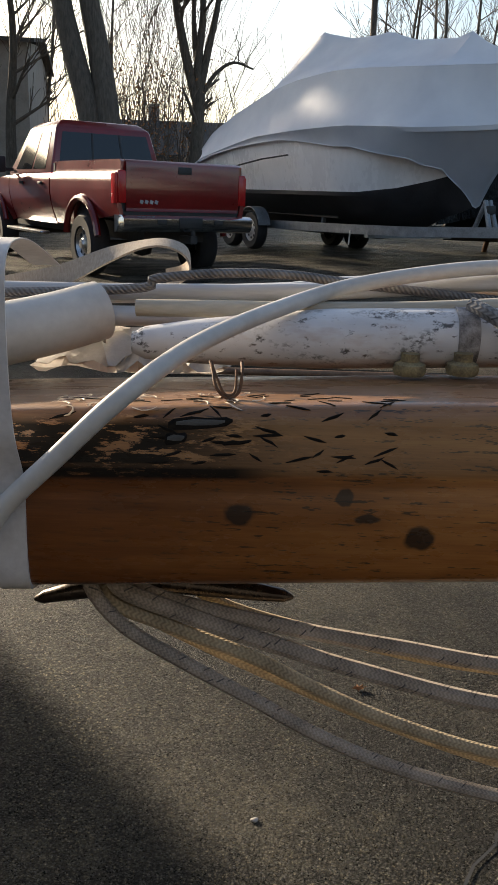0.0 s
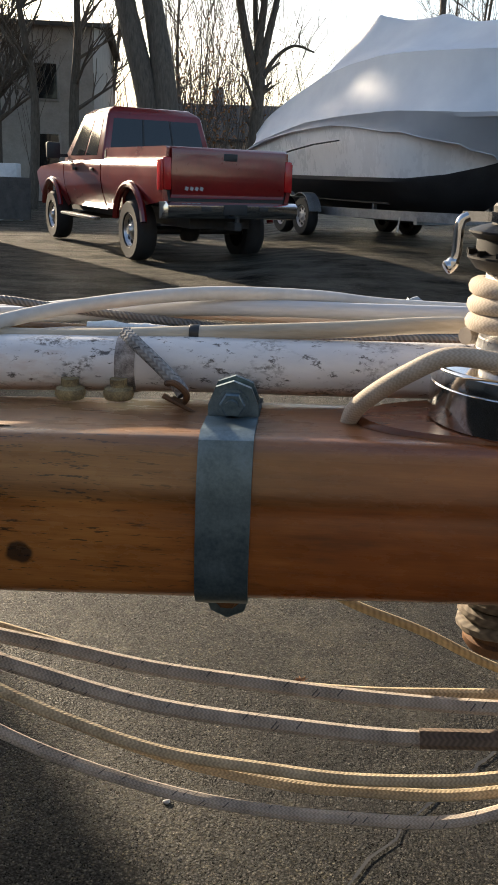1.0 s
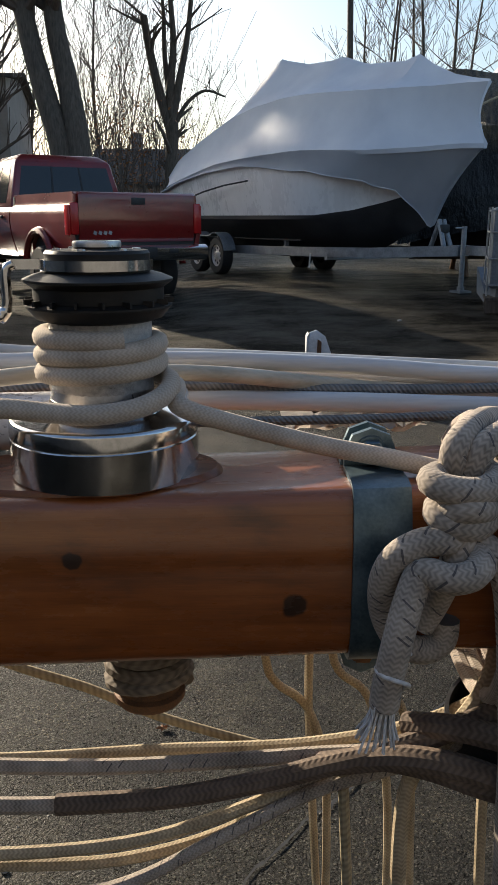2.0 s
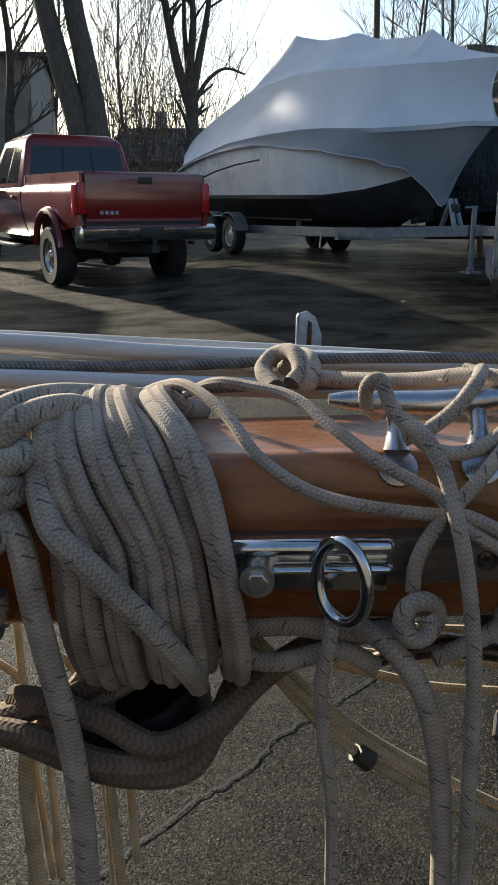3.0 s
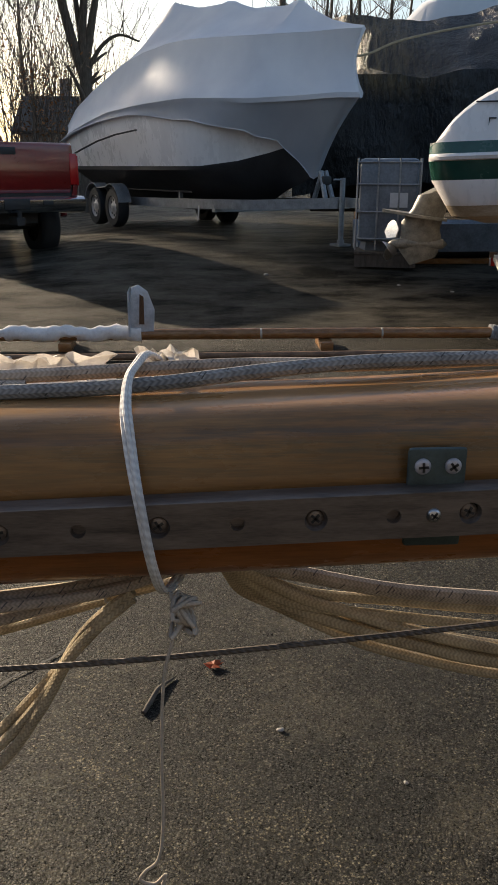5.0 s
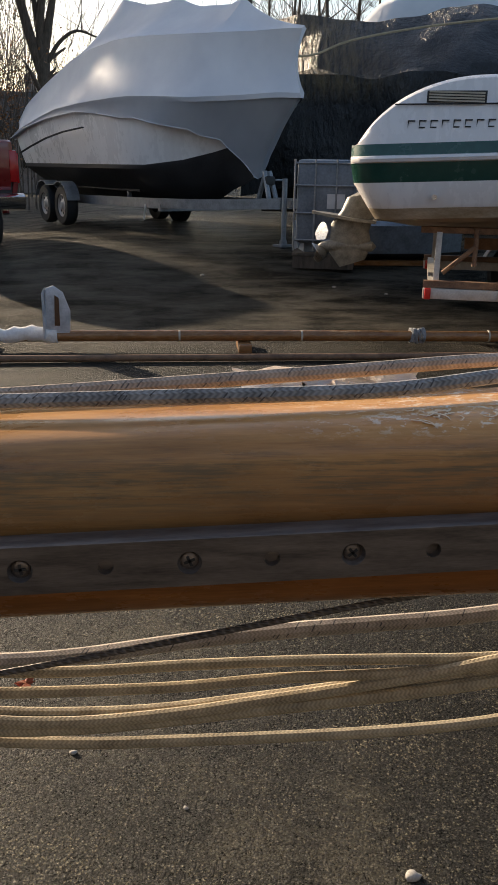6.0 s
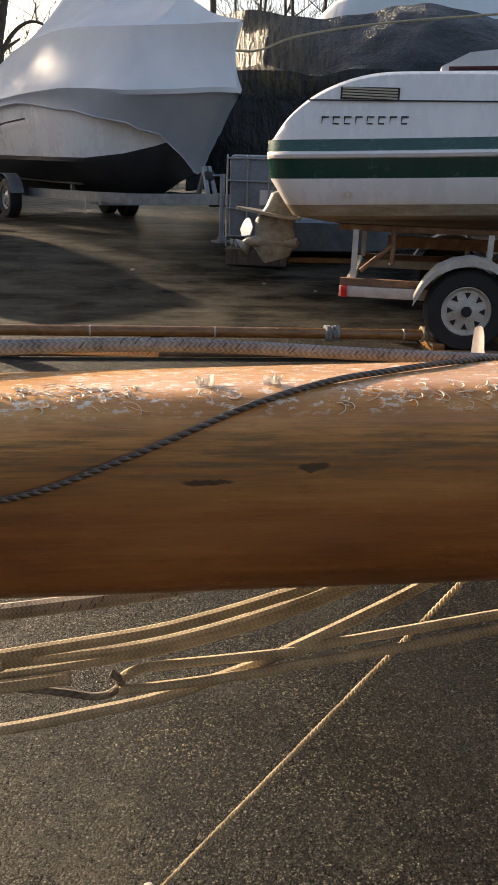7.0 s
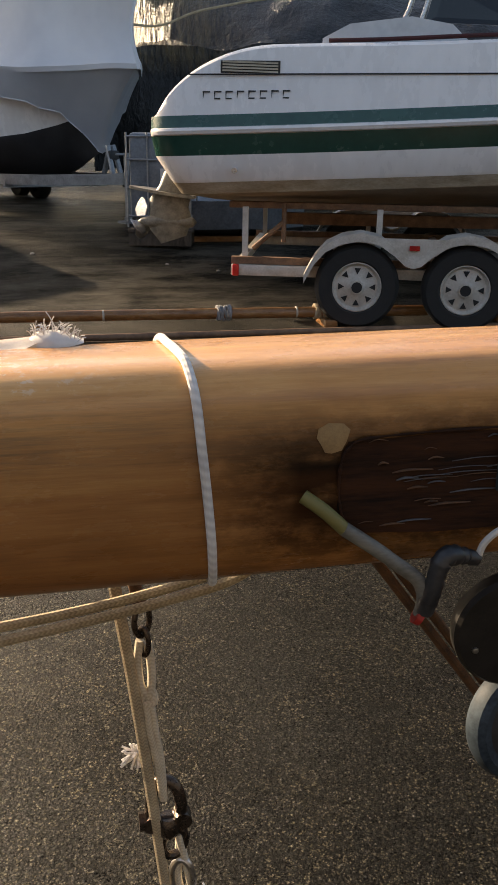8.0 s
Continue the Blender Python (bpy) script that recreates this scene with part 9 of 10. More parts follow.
# ---- shackles, turnbuckles and chain below the mast ----
def link_ring(bm, centre, long_, wide, r, turn, tilt=0.0):
    m = Matrix.Translation(centre) @ Euler((radians(tilt), 0, radians(turn))).to_matrix().to_4x4()
    ring = [m @ Vector((wide * math.cos(a), 0, long_ * math.sin(a))) for a in [2 * math.pi * k / 24 for k in range(25)]]
    return sweep(bm, ring, r, 9, caps=False)


def build_turnbuckle():
    it = thing("turnbuckle", "dark bronze toggle and turnbuckle hanging under the mast", "turnbuckle")
    bm = bmesh.new()
    rod(bm, (-0.06, -0.03, 1.05), (-0.062, -0.034, 1.018), 0.0085, 0.0065, 12)
    part("hanger", bm, black_metal, it)
    bm = bmesh.new()
    plate(bm, [(-0.004, 0.018), (0.008, 0.012), (0.016, -0.004), (0.034, -0.018), (0.036, -0.028), (0.024, -0.032), (0.004, -0.022), (-0.006, -0.004)], 0.009, Matrix.Translation((-0.076, -0.042, 1.008)), 0.002)
    part("toggle", bm, black_metal, it)
    bm = bmesh.new()
    rod(bm, (-0.066, -0.044, 1.018), (-0.036, -0.05, 1.004), 0.0055, 0.005, 12)
    rod(bm, (-0.036, -0.05, 1.004), (-0.004, -0.052, 0.998), 0.0062, 0.0056, 12)
    rod(bm, (-0.046, -0.05, 0.994), (-0.008, -0.052, 0.994), 0.0042, 0.0042, 10)
    part("fork", bm, black_metal, it)
    bm = bmesh.new()
    rod(bm, (-0.009, -0.064, 0.996), (-0.009, -0.042, 0.996), 0.0078, sides=18)
    rod(bm, (-0.009, -0.0665, 0.996), (-0.009, -0.064, 0.996), 0.0045, sides=14)
    part("clevis_pin", bm, black_metal, it)
    bm = bmesh.new()
    sweep(bm, spline([(-0.003, -0.053, 0.9985), (0.012, -0.052, 0.999), (0.03, -0.051, 0.999), (0.05, -0.05, 1.0)], 4), [0.0048, 0.0055, 0.0042, 0.0052, 0.0048, 0.0042, 0.005, 0.0044, 0.0042, 0.0046, 0.0036, 0.003, 0.0025], 10)
    part("taped_eye", bm, black_plastic, it)
    bm = bmesh.new()
    link_ring(bm, (-0.083, -0.047, 1.0), 0.0075, 0.0075, 0.0012, 20)
    part("split_ring", bm, rusty, it)
    bm = bmesh.new()
    sweep(bm, spline([(-0.074, -0.044, 0.955), (-0.072, -0.044, 0.97), (-0.066, -0.044, 0.982), (-0.056, -0.044, 0.982), (-0.052, -0.044, 0.97), (-0.049, -0.044, 0.956)], 6), 0.003, 10)
    rod(bm, (-0.08, -0.044, 0.957), (-0.044, -0.044, 0.96), 0.003, sides=10)
    nut(bm, (-0.046, -0.044, 0.9595), 0.0055, 0.005, Euler((0, radians(90), 0)).to_matrix().to_4x4())
    part("shackle", bm, black_metal, it)
    bm = bmesh.new()
    sweep(bm, spline([(-0.064, -0.042, 0.964), (-0.058, -0.041, 0.95), (-0.052, -0.04, 0.936), (-0.045, -0.04, 0.92), (-0.038, -0.04, 0.908)], 5), [0.003] * 5 + [0.0034, 0.0028, 0.0036, 0.003] + [0.0048, 0.0052, 0.0044, 0.005, 0.0046, 0.0052, 0.0048] + [0.0038, 0.003, 0.0024, 0.002, 0.0018], 10)
    part("taped_splice", bm, rubber, it)
    return it


build_turnbuckle()


rope_pale_cord = fibre_material("soft_white_cord", (0.4, 0.34, 0.25), (0.72, 0.64, 0.5), 0.004, 6, None, 0.9, 0.0004)


def build_hanging_tackle():
    it = thing("hanging_tackle", "chain and pale cords with shackles hanging below the mast", "tackle")
    bm = bmesh.new()
    sweep(bm, spline([(1.718, 0.04, 1.085), (1.721, 0.1, 1.06), (1.727, 0.134, 0.994), (1.732, 0.134, 0.965)], 4), 0.006, 10)
    part("hanger", bm, rusty, it)
    bm = bmesh.new()
    link_ring(bm, (1.7335, 0.134, 0.948), 0.016, 0.008, 0.0028, 30)
    link_ring(bm, (1.7345, 0.134, 0.926), 0.014, 0.006, 0.0026, -50)
    part("swivel", bm, black_metal, it)
    bm = bmesh.new()
    for pts in ([(1.731, 0.134, 0.928), (1.7285, 0.134, 0.905), (1.7305, 0.134, 0.88), (1.736, 0.134, 0.868)], [(1.738, 0.134, 0.925), (1.7405, 0.134, 0.9), (1.74, 0.134, 0.876), (1.736, 0.134, 0.866)],
                [(1.73, 0.134, 0.866), (1.74, 0.136, 0.872), (1.742, 0.132, 0.862), (1.733, 0.132, 0.86)], [(1.738, 0.134, 0.866), (1.742, 0.134, 0.83), (1.747, 0.134, 0.79), (1.749, 0.134, 0.745)], [(1.734, 0.134, 0.864), (1.737, 0.132, 0.83), (1.744, 0.132, 0.79), (1.748, 0.132, 0.75)],
                [(1.762, 0.134, 0.7), (1.77, 0.134, 0.66), (1.776, 0.134, 0.62), (1.78, 0.134, 0.58)], [(1.764, 0.138, 0.69), (1.762, 0.136, 0.64), (1.772, 0.134, 0.6), (1.778, 0.134, 0.56)]):
        sweep(bm, spline(pts, 5), 0.004, 8)
    part("cord", bm, rope_pale_cord, it)
    bm = bmesh.new()
    sweep(bm, spline([(1.7365, 0.135, 0.718), (1.737, 0.138, 0.742), (1.7415, 0.14, 0.757), (1.751, 0.141, 0.762), (1.761, 0.139, 0.755), (1.7655, 0.136, 0.74), (1.767, 0.134, 0.718)], 5), 0.0062, 12)
    rod(bm, (1.7372, 0.127, 0.72), (1.7372, 0.142, 0.72), 0.0095, sides=16)
    rod(bm, (1.7665, 0.127, 0.72), (1.7665, 0.142, 0.72), 0.0095, sides=16)
    part("forged_shackle", bm, black_metal, it)
    bm = bmesh.new()
    rod(bm, (1.731, 0.134, 0.721), (1.774, 0.134, 0.7175), 0.0062, sides=14)
    nut(bm, (1.7245, 0.134, 0.7215), 0.0095, 0.008, Euler((0, radians(90), 0)).to_matrix().to_4x4())
    part("bolt", bm, black_metal, it)
    bm = bmesh.new()
    lathe(bm, [(0, -0.011), (0.009, -0.011), (0.0115, -0.006), (0.0115, 0.006), (0.008, 0.011), (0, 0.011)], Matrix.Translation((1.753, 0.134, 0.713)), 16)
    part("swivel_barrel", bm, black_metal, it)
    bm = bmesh.new()
    link_ring(bm, (1.7575, 0.134, 0.69), 0.0165, 0.0125, 0.0048, 15)
    part("lower_link", bm, black_metal, it)
    bm = bmesh.new()
    link_ring(bm, (1.766, 0.134, 0.64), 0.026, 0.011, 0.004, -20)
    part("shackle", bm, worn_steel, it)
    random.seed(8)
    for c in ((1.727, 0.15, 0.791), (1.79, 0.13, 0.618), (1.738, 0.13, 0.622)):
        bm = bmesh.new()
        for k in range(44):
            d = Vector((random.uniform(-1.2, 0.6), random.uniform(-1, 0.4), random.uniform(-1, 0.8))) * 0.015
            sweep(bm, spline([Vector(c), Vector(c) + d * 0.6 + Vector((0, 0, random.uniform(-0.003, 0.003))), Vector(c) + d], 3), 0.0011, 5)
        part("frayed_knot", bm, rope_white, it)
    return it


build_hanging_tackle()
line("rope", "pale braided rope hanging beside the chain", "rope", [(1.7, 0.04, 1.085), (1.703, 0.09, 1.065), (1.706, 0.12, 1.04), (1.709, 0.13, 1.002), (1.716, 0.13, 0.944), (1.724, 0.13, 0.88), (1.738, 0.13, 0.746), (1.753, 0.13, 0.59), (1.77, 0.13, 0.42)], 0.0055, rope_plain)


dark_slot = grade(material("blackened_wood", (0.03, 0.02, 0.014), 0.6, Specular_IOR_Level=0.15), (0.004, 0.0034, 0.003), (0.06, 0.024, 0.011), 26, (0.35, 3, 3), rough=(0.75, 0.95), bump=0.4, distance=0.003)
ring_grey = grade(material("blue_grey_ring", (0.05, 0.06, 0.07), 0.5, Specular_IOR_Level=0.15), (0.012, 0.018, 0.024), (0.06, 0.08, 0.1), 40, rough=(0.45, 0.65))
grey_sheath = grade(material("grey_cable_sheath", (0.26, 0.25, 0.22), 0.55), (0.08, 0.076, 0.062), (0.22, 0.21, 0.18), 40, (0.6, 2, 2), (0.45, 0.65))
wood_filler = grade(material("tan_filler", (0.4, 0.27, 0.12), 0.7), (0.2, 0.12, 0.05), (0.36, 0.235, 0.105), 120, rough=(0.6, 0.8))


def build_mast_heel():
    """The slot in the mast, the cable from it, and the sheaves at its end."""
    it = thing("mast_slot", "dark worn slot fitting with peeling wood let into the mast", "slot")
    bm = bmesh.new()
    secs = []
    for x, u0, u1, d in ((1.838, 20, -14, 0.0006), (1.842, 25, -20, 0.001), (1.9, 26, -23, 0.0012), (1.96, 26, -23, 0.0012), (2.03, 26, -23, 0.0012)):
        secs.append([mast_point(x, u0 + (u1 - u0) * k / 7, d) for k in range(8)])
    loft(bm, secs, closed=False)
    part("dark_plate", bm, dark_slot, it)
    bm = bmesh.new()
    rim = [mast_point(1.846, -20, 0.0018), mast_point(1.838, -8, 0.002), mast_point(1.837, 12, 0.002), mast_point(1.842, 22, 0.002), mast_point(1.858, 26, 0.002), mast_point(1.93, 27, 0.002), mast_point(2.03, 27, 0.002)]
    path = spline(rim, 6)
    sweep(bm, path, [0.0009 + 0.0006 * math.sin(k * 1.7) * math.sin(k * 0.6) for k in range(len(path))], 8)
    part("slot_rim", bm, dark_slot, it)
    bm = bmesh.new()
    secs = [[mast_point(x, u, d) for u, d in ((24, 0.001), (24, 0.004), (14, 0.005), (2, 0.005), (-4, 0.004), (-4, 0.001))] for x in (1.936, 1.96, 2.03)]
    loft(bm, secs)
    part("sheave_cheek", bm, plate_metal, it)
    rng = random.Random(44)
    for k in range(26):
        x0 = rng.uniform(1.84, 1.93)
        x1, u, wide = x0 + rng.uniform(0.006, 0.045), rng.choice((rng.gauss(2, 4), rng.uniform(-20, 24))), rng.uniform(0.0004, 0.0014)
        bm = bmesh.new()
        path = spline([mast_point(x0, u, 0.0012), mast_point(x0 * 0.6 + x1 * 0.4, u + 1.2, 0.0022), mast_point(x1, u + 0.4, 0.0014)], 4)
        sweep(bm, path, [wide * (0.35 + 0.65 * math.sin(math.pi * (i + 0.5) / len(path))) for i in range(len(path))], 6, flat=0.5)
        part("worn_edge", bm, rusty if k % 2 else dull_bronze, it)
    bm = bmesh.new()
    outline = [(0.0, -0.013), (0.006, -0.011), (0.009, -0.003), (0.011, 0.006), (0.007, 0.011), (-0.002, 0.012), (-0.008, 0.008), (-0.009, 0.001), (-0.006, -0.006), (-0.004, -0.012)]
    c = bm.verts.new(mast_point(1.832, 27, 0.0022))
    ring = [bm.verts.new(mast_point(1.832 + a, 27 + b * 520, 0.0008)) for a, b in outline]
    for a, b in zip(ring, ring[1:] + ring[:1]):
        bm.faces.new((c, a, b))
    part("filler", bm, wood_filler, it, "smear of tan filler")

    it = thing("cable_stub", "grey cable with a yellow end and black boot leaving the mast", "cable")
    bm = bmesh.new()
    sweep(bm, spline([(1.815, -0.083, 1.156), (1.826, -0.09, 1.149), (1.838, -0.094, 1.138)], 5), 0.0043, 10)
    part("yellow_end", bm, material("faded_yellow", (0.17, 0.15, 0.045), 0.6), it)
    bm = bmesh.new()
    sweep(bm, spline([(1.837, -0.094, 1.139), (1.855, -0.098, 1.127), (1.868, -0.1, 1.117), (1.882, -0.103, 1.106), (1.886, -0.104, 1.094), (1.8845, -0.104, 1.083)], 5), 0.0044, 12)
    part("sheath", bm, grey_sheath, it)
    bm = bmesh.new()
    sweep(bm, spline([(1.8815, -0.104, 1.084), (1.885, -0.105, 1.082)], 3), 0.0058, 10)
    part("red_clip", bm, material("red_plastic", (0.35, 0.02, 0.015), 0.5), it)
    bm = bmesh.new()
    sweep(bm, spline([(1.886, -0.106, 1.086), (1.889, -0.108, 1.1), (1.8915, -0.108, 1.115), (1.896, -0.107, 1.1225), (1.906, -0.105, 1.1215), (1.918, -0.103, 1.117)], 5), [0.0052, 0.0058, 0.0054, 0.006] * 3 + [0.0066, 0.0058, 0.0064, 0.006] * 2 + [0.0048, 0.0055, 0.0042, 0.005, 0.0044, 0.004], 10)
    part("boot", bm, black_plastic, it)
    bm = bmesh.new()
    sweep(bm, spline([(1.918, -0.103, 1.117), (1.921, -0.104, 1.128), (1.931, -0.104, 1.136), (1.95, -0.1, 1.138), (1.99, -0.09, 1.13)], 5), 0.0022, 8)
    part("wire_tail", bm, pvc, it)

    it = thing("sheave", "large black disc sheave hung at the foot of the mast", "sheave", at=Matrix.Translation((1.975, -0.06, 1.036)) @ Euler((radians(90), 0, radians(-8))).to_matrix().to_4x4())
    bm = bmesh.new()
    lathe(bm, [(0, -0.008), (0.04, -0.008), (0.0425, -0.005), (0.0425, 0.005), (0.04, 0.008), (0.012, 0.009), (0, 0.009)], None, 40)
    disc = part("disc", bm, winch_black, it)
    for k in range(4):
        bm = bmesh.new()
        a = 1.57 * k + 0.4
        lathe(bm, [(0, 0.0075), (0.0025, 0.0075), (0.0022, 0.0095), (0, 0.01)], Matrix.Translation((0.03 * math.cos(a), 0.03 * math.sin(a), 0)), 10)
        part("rivet", bm, worn_steel, disc)
    it = thing("deck_ring", "grey plastic ring hanging below the black sheave", "ring", at=Matrix.Translation((1.99, -0.06, 0.957)) @ Euler((radians(78), 0, radians(10))).to_matrix().to_4x4())
    bm = bmesh.new()
    lathe(bm, [(0.03, -0.006), (0.041, -0.006), (0.043, 0.0), (0.041, 0.008), (0.036, 0.011), (0.03, 0.009), (0.029, 0.0), (0.03, -0.006)], None, 40)
    part("rim", bm, ring_grey, it, "blue-grey rim")
    bm = bmesh.new()
    lathe(bm, [(0, 0.0), (0.0292, 0.0), (0.0292, 0.002), (0, 0.003)], None, 32)
    part("centre", bm, black_plastic, it)
    for dx in (0.0, 0.012):
        line("wire_strap", "brown steel strap slanting down from the mast", "strap", [(1.88 + dx, 0.0, 1.085), (1.905 + dx, 0.02, 1.05), (1.99 + dx, 0.02, 0.936), (2.2 + dx, 0.02, 0.65)], 0.004, rusty, "slanting straps")


build_mast_heel()


# ---- torn plastic and fluff along the mast's crest ----
def rag(name, label, at, size, count, seed, mat):
    """One crumpled sheet of film, torn at its edges; size: half extents."""
    rng = random.Random(seed)
    shift = Vector((seed * 3.1, seed * 1.7, 0))
    nx, ny = max(8, count), 7
    bm = bmesh.new()
    rows = []
    for i in range(nx + 1):
        u = i / nx * 2 - 1
        row = []
        for j in range(ny + 1):
            v = j / ny * 2 - 1
            fold = noise.noise(Vector((u * 2.6 * size[0] / max(size), v * 1.3, 0)) * 1.6 + shift)
            fold2 = noise.noise(Vector((u * 2.6, v * 2, 4)) + shift)
            tear = 1 + 0.3 * noise.noise(Vector((u * 3, 9, 0)) + shift) if abs(v) > 0.6 else 1
            p = Vector((u * size[0] * (1 + 0.25 * fold2), size[1] * (0.9 * math.sin(v * 2.4 + 2 * fold) + fold2), size[2] * (v * tear * 0.75 + 0.55 * fold)))
            row.append(bm.verts.new(Vector(at) + p))
        rows.append(row)
    for a, b in zip(rows, rows[1:]):
        for j in range(ny):
            bm.faces.new((a[j], b[j], b[j + 1], a[j + 1]))
    bmesh.ops.solidify(bm, geom=bm.faces[:], thickness=0.0006)
    return single(name, bm, mat, label, "plastic film", "scraps of plastic on the mast")


SCRAP = "torn scrap of pale plastic film stuck to the mast"
rag("plastic_scrap", SCRAP, (0.255, 0.07, 1.178), (0.055, 0.012, 0.02), 24, 1, plastic_film)
rag("plastic_scrap", SCRAP, (0.355, 0.05, 1.19), (0.022, 0.012, 0.014), 14, 2, plastic_film)
def scrap(rows, thick=0.0008):
    """A stiff torn scrap of film: rows of points across it."""
    bm = bmesh.new()
    loft(bm, [spline(row, 3) for row in rows], closed=False)
    bmesh.ops.solidify(bm, geom=bm.faces[:], thickness=thick)
    return single("plastic_scrap", bm, plastic_film, SCRAP, "plastic film", "scraps of plastic on the mast")


scrap([[(1.5555, 0.116, 1.198), (1.561, 0.112, 1.199), (1.568, 0.115, 1.198)], [(1.555, 0.116, 1.208), (1.5605, 0.113, 1.209), (1.566, 0.116, 1.2085)], [(1.5555, 0.117, 1.218), (1.5605, 0.115, 1.219), (1.5655, 0.118, 1.2195)], [(1.5575, 0.12, 1.2255), (1.5615, 0.119, 1.227), (1.5655, 0.122, 1.2245)]])
scrap([[(1.615, 0.022, 1.228), (1.616, 0.03, 1.231), (1.618, 0.04, 1.23)], [(1.624, 0.018, 1.2245), (1.625, 0.03, 1.227), (1.626, 0.044, 1.226)], [(1.642, 0.016, 1.2225), (1.643, 0.03, 1.2245), (1.643, 0.046, 1.2235)], [(1.66, 0.018, 1.2235), (1.662, 0.03, 1.227), (1.662, 0.044, 1.2255)], [(1.668, 0.022, 1.2265), (1.67, 0.03, 1.2285), (1.67, 0.038, 1.227)]], 0.0014)
fluff = random.Random(7)
bm = bmesh.new()
secs = []
for k in range(11):
    t = k / 10
    h = 0.0105 * math.sin(math.pi * min(1, 0.12 + t * 0.9)) ** 0.7 * (1 - 0.55 * t)
    secs.append([(1.662 + 0.034 * t, 0.032 + 0.012 * math.cos(a) * (0.4 + math.sin(math.pi * (t * 0.9 + 0.05))), 1.2225 + 0.002 * t + h * max(0, math.sin(a)) * fluff.uniform(0.88, 1.1)) for a in [2 * math.pi * j / 14 for j in range(14)]])
loft(bm, secs)
for k in range(60):
    t = fluff.random()
    c = Vector((1.663 + 0.03 * t, 0.03 + fluff.gauss(0, 0.006), 1.2295 + 0.004 * math.sin(math.pi * t) - 0.003 * t))
    d = Vector((fluff.uniform(-0.006, 0.006), fluff.uniform(-0.005, 0.003), fluff.uniform(0.0, 0.006) * (2.0 if k % 9 == 0 else 1.0)))
    sweep(bm, spline([c, c + d * 0.5 + Vector((0, 0, 0.001)), c + d], 3), 0.00035, 4)
single("fluff", bm, rope_white, "tuft of frayed white fibre lying on the mast", "fibre tuft", kind="stuff")
rag("plastic_scrap", SCRAP, (-0.1, 0.065, 1.2), (0.004, 0.003, 0.03), 4, 9, plastic_film)
rag("plastic_scrap", SCRAP, (-0.56, 0.14, 1.165), (0.06, 0.03, 0.02), 20, 12, plastic_film)
rag("plastic_scrap", SCRAP, (-1.31, 0.15, 1.135), (0.08, 0.03, 0.022), 24, 13, plastic_film)
rag("plastic_scrap", SCRAP, (0.95, 0.09, 1.19), (0.07, 0.02, 0.016), 16, 14, plastic_film)

rng = random.Random(21)
bm = bmesh.new()
for x0, x1, u0, u1, count in ((-1.34, -1.2, 50, 74, 46), (0.96, 1.0, 58, 70, 12), (1.015, 1.05, 56, 68, 16), (1.085, 1.105, 50, 58, 10), (1.112, 1.16, 56, 70, 26), (1.195, 1.285, 54, 76, 62), (1.3, 1.34, 58, 72, 10), (1.4, 1.53, 52, 62, 40), (1.55, 1.64, 54, 64, 14)):
    for k in range(count):
        x, u = rng.uniform(x0, x1), rng.uniform(u0, u1)
        bend, heading, step = rng.uniform(-1.2, 1.2), rng.gauss(0, 0.5), rng.uniform(0.0012, 0.0034)
        path = []
        for q in range(6):
            path.append(mast_point(x, u, 0.0004 + 0.0011 * rng.random()))
            x += step * math.cos(heading)
            u += step * math.sin(heading) * 800 * 0.8
            heading += bend * rng.uniform(0.4, 1.2)
        w = rng.uniform(0.00035, 0.001)
        sweep(bm, path, [w * 0.4, w, w * 0.7, w, w * 0.8, w * 0.3], 4, flat=0.5)
single("peeling_flakes", bm, peeled_varnish, "curling flakes of peeling white varnish on the mast", "flakes", kind="stuff")
for x, u in ((1.326, 70), (1.367, 70)):
    rag("plastic_scrap", SCRAP, mast_point(x, u, 0), (0.006, 0.003, 0.007), 6, int(x * 1000), plastic_film)


# ---- small things on the ground ----
pebble_stone = grade(material("pale_pebble", (0.4, 0.37, 0.32), 0.7), (0.25, 0.23, 0.2), (0.45, 0.42, 0.37), 200, rough=(0.6, 0.8))
bm = bmesh.new()
sweep(bm, spline([(0.232, 1.238, 0.006), (0.25, 1.29, 0.007), (0.268, 1.34, 0.008), (0.31, 1.394, 0.004)], 4), [0.006, 0.007, 0.0075, 0.007, 0.008, 0.0075, 0.007, 0.0065, 0.006, 0.005, 0.004, 0.003, 0.002], 8)
single("stick", bm, bark, "short dark piece of bark lying on the asphalt", "stick")


def leaf(at, size, seed):
    rng = random.Random(seed)
    bm = bmesh.new()
    outline = []
    for k in range(14):
        a = 2 * math.pi * k / 14
        r = size * (1.0 if k % 2 == 0 else 0.55) * rng.uniform(0.8, 1.1)
        outline.append(Vector((r * math.cos(a), r * math.sin(a) * 0.8, 0.4 * size * rng.random())))
    c = bm.verts.new(Vector(at) + Vector((0, 0, 0.006)))
    vs = [bm.verts.new(Vector(at) + p) for p in outline]
    for a, b in zip(vs, vs[1:] + vs[:1]):
        bm.faces.new((c, a, b))
    bmesh.ops.solidify(bm, geom=bm.faces[:], thickness=0.001)
    return bm


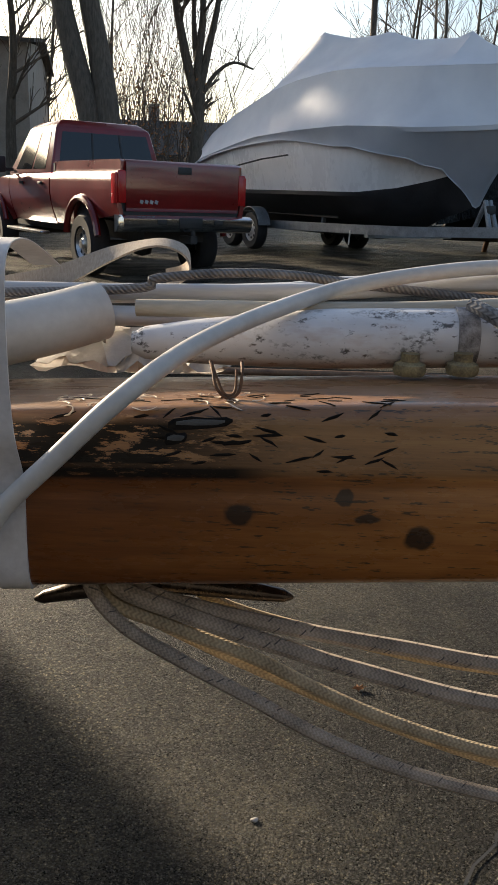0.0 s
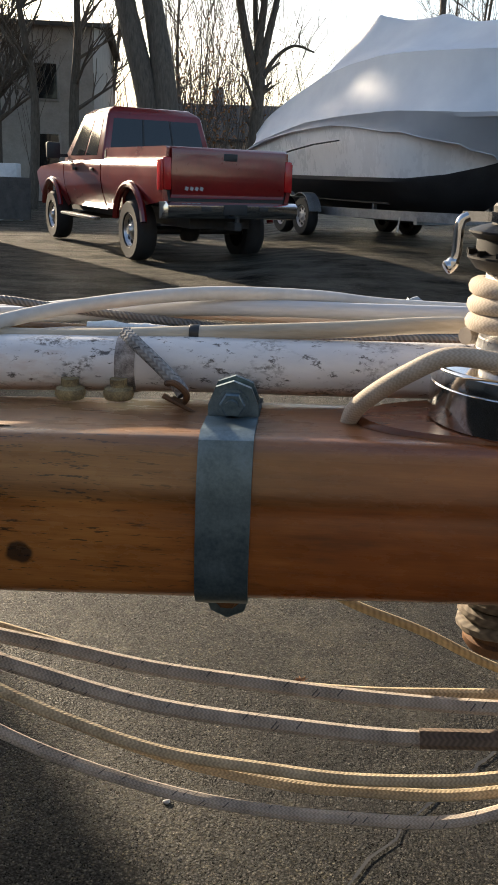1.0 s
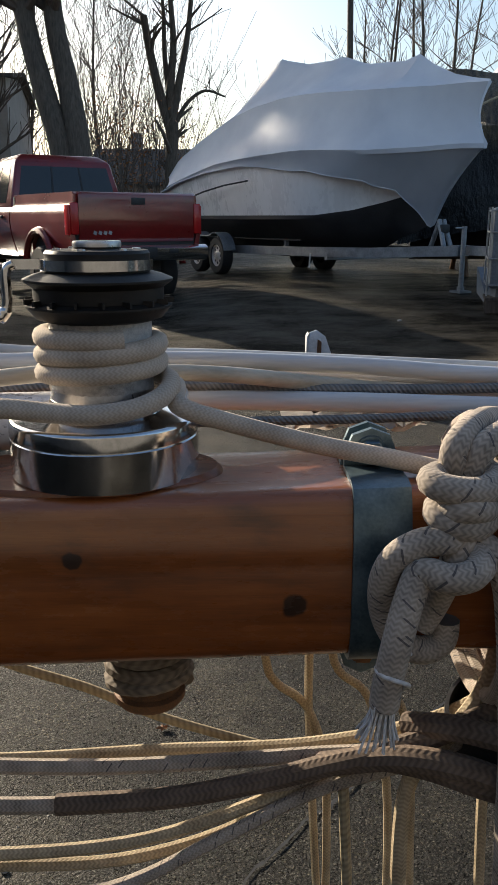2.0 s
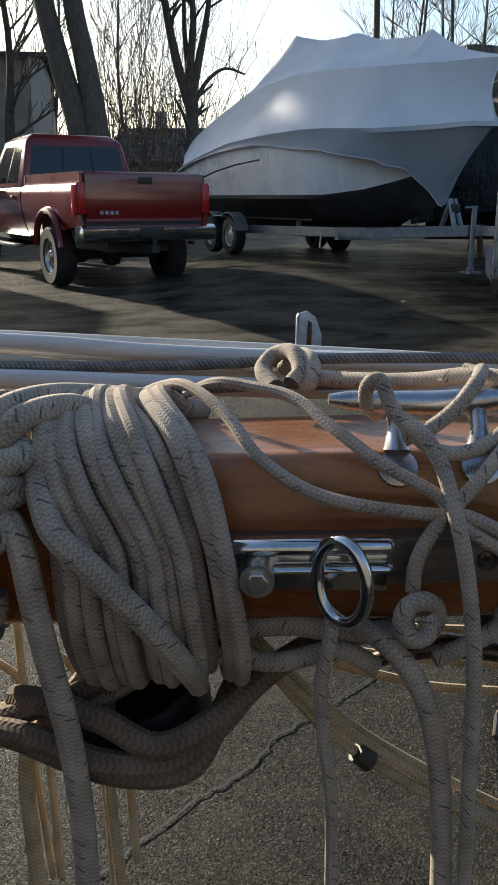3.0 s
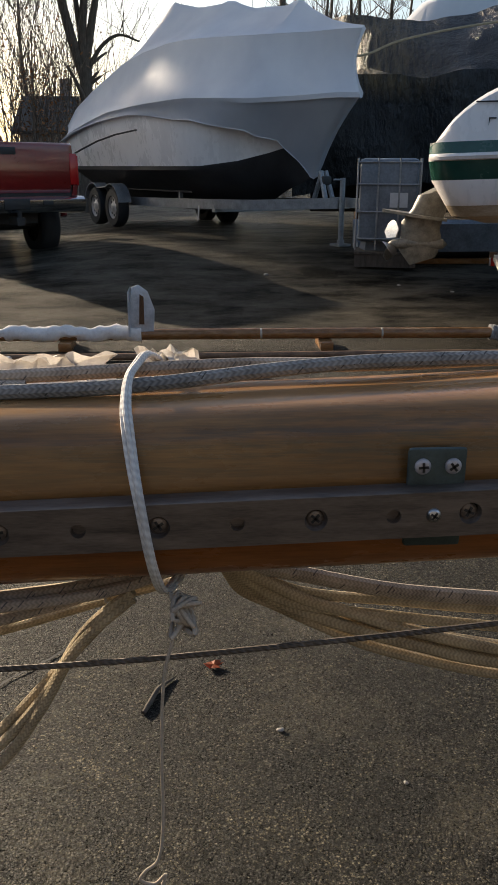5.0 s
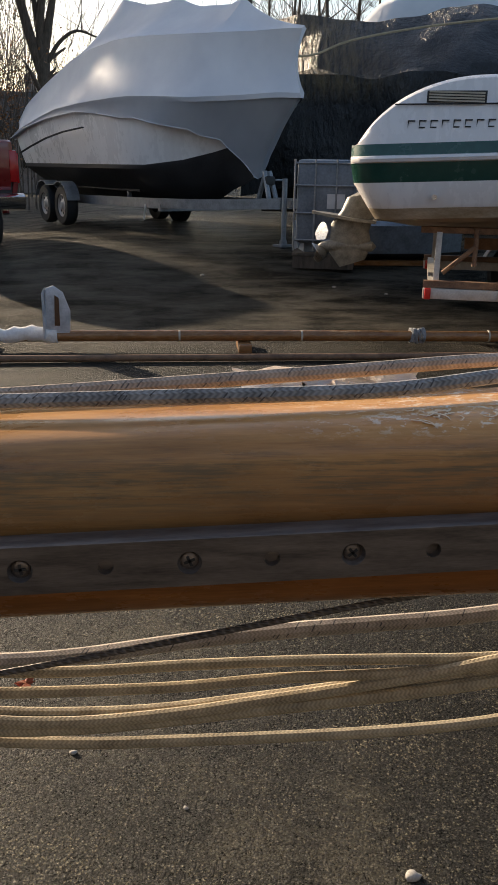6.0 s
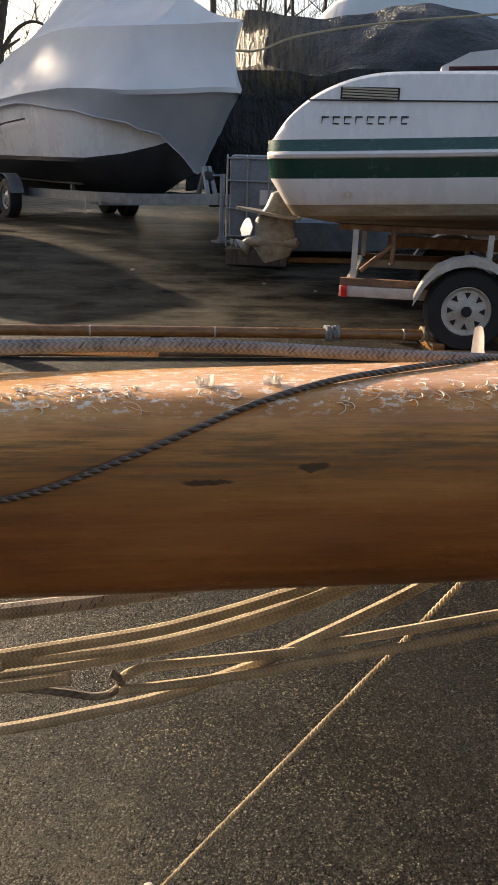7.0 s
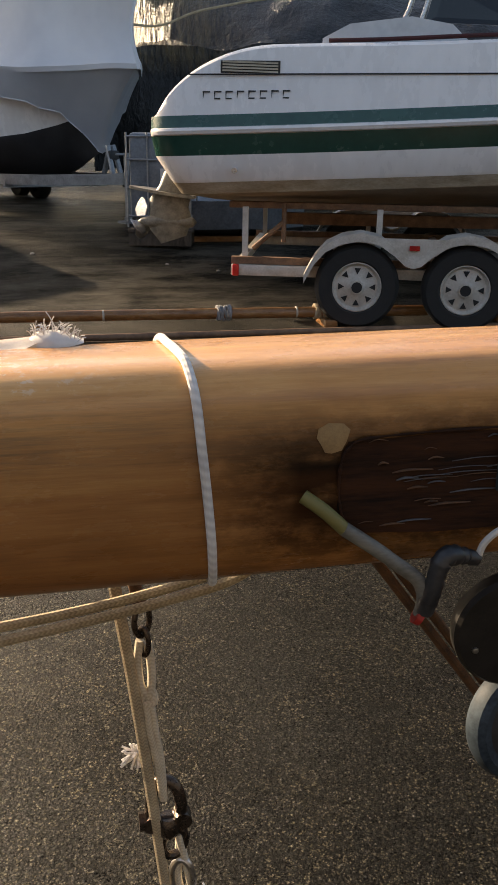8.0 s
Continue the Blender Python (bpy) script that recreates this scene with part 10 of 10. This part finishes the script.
red_leaf = grade(material("fallen_red_leaf", (0.4, 0.06, 0.02), 0.6), (0.28, 0.03, 0.012), (0.5, 0.16, 0.05), 60, rough=(0.5, 0.7))
single("leaf", leaf((0.417, 1.44, 0.004), 0.034, 1), red_leaf, "curled red oak leaf on the asphalt", "leaf")
single("leaf", leaf((-0.86, 1.362, 0.004), 0.02, 2), dry_leaf, "small dry brown leaf on the asphalt", "leaf")
for k, (x, y, s) in enumerate(((0.574, 1.153, 0.008), (1.294, 0.729, 0.014), (-1.151, 0.869, 0.007), (0.843, 0.953, 0.006), (2.6, 8.3, 0.018), (1.2, 8.8, 0.022), (3.1, 8.0, 0.018))):
    bm = bmesh.new()
    bmesh.ops.create_icosphere(bm, subdivisions=2, radius=s, matrix=Matrix.Translation((x, y, ground_z(x, y) + s * 0.4)) @ Matrix.Diagonal((1.2, 0.9, 0.6, 1)))
    for v in bm.verts:
        v.co += Vector((1, 1, 0.5)) * noise.noise(v.co * 90) * s * 0.4
    single("pebble", bm, pebble_stone, "small pale pebble on the asphalt", "pebble", "pebbles")
bm = bmesh.new()
rng = random.Random(31)
path = []
for a, b in zip([(-0.95, 0.45), (-0.68, 0.79), (-0.52, 0.99), (-0.4, 1.1), (-0.32, 1.24), (-0.2, 1.35)], [(-0.68, 0.79), (-0.52, 0.99), (-0.4, 1.1), (-0.32, 1.24), (-0.2, 1.35), (0.05, 1.6)]):
    for k in range(8):
        t = k / 8
        path.append(Vector((a[0] + (b[0] - a[0]) * t + rng.uniform(-0.008, 0.008), a[1] + (b[1] - a[1]) * t + rng.uniform(-0.008, 0.008), 0.0)))
for a, b in zip(path, path[1:]):
    d = (b - a).normalized()
    n = Vector((-d.y, d.x, 0)) * rng.uniform(0.0022, 0.005)
    up = Vector((0, 0, 0.004))
    bm.faces.new([bm.verts.new(p + up) for p in (a - n, b - n, b + n, a + n)])
single("crack", bm, black_trim, "thin dark crack across the asphalt", "crack", kind="structure")
rng = random.Random(9)
bm = bmesh.new()
for k in range(7000):
    x, y = rng.uniform(-2.2, 2.8), rng.uniform(0.3, 3.2)
    s = rng.uniform(0.0012, 0.0034)
    c = Vector((x, y, s * 0.3))
    a = rng.uniform(0, 6.28)
    base = [bm.verts.new(c + Vector((math.cos(a + q) * s * rng.uniform(0.7, 1.2), math.sin(a + q) * s * rng.uniform(0.7, 1.2), -s * 0.3))) for q in (0, 1.26, 2.51, 3.77, 5.03)]
    top = bm.verts.new(c + Vector((rng.uniform(-0.4, 0.4) * s, rng.uniform(-0.4, 0.4) * s, s * rng.uniform(0.4, 0.8))))
    for p, q in zip(base, base[1:] + base[:1]):
        bm.faces.new((p, q, top))
single("grit", bm, grit_stone, "loose grit on the asphalt", "grit", kind="stuff", smooth=False)
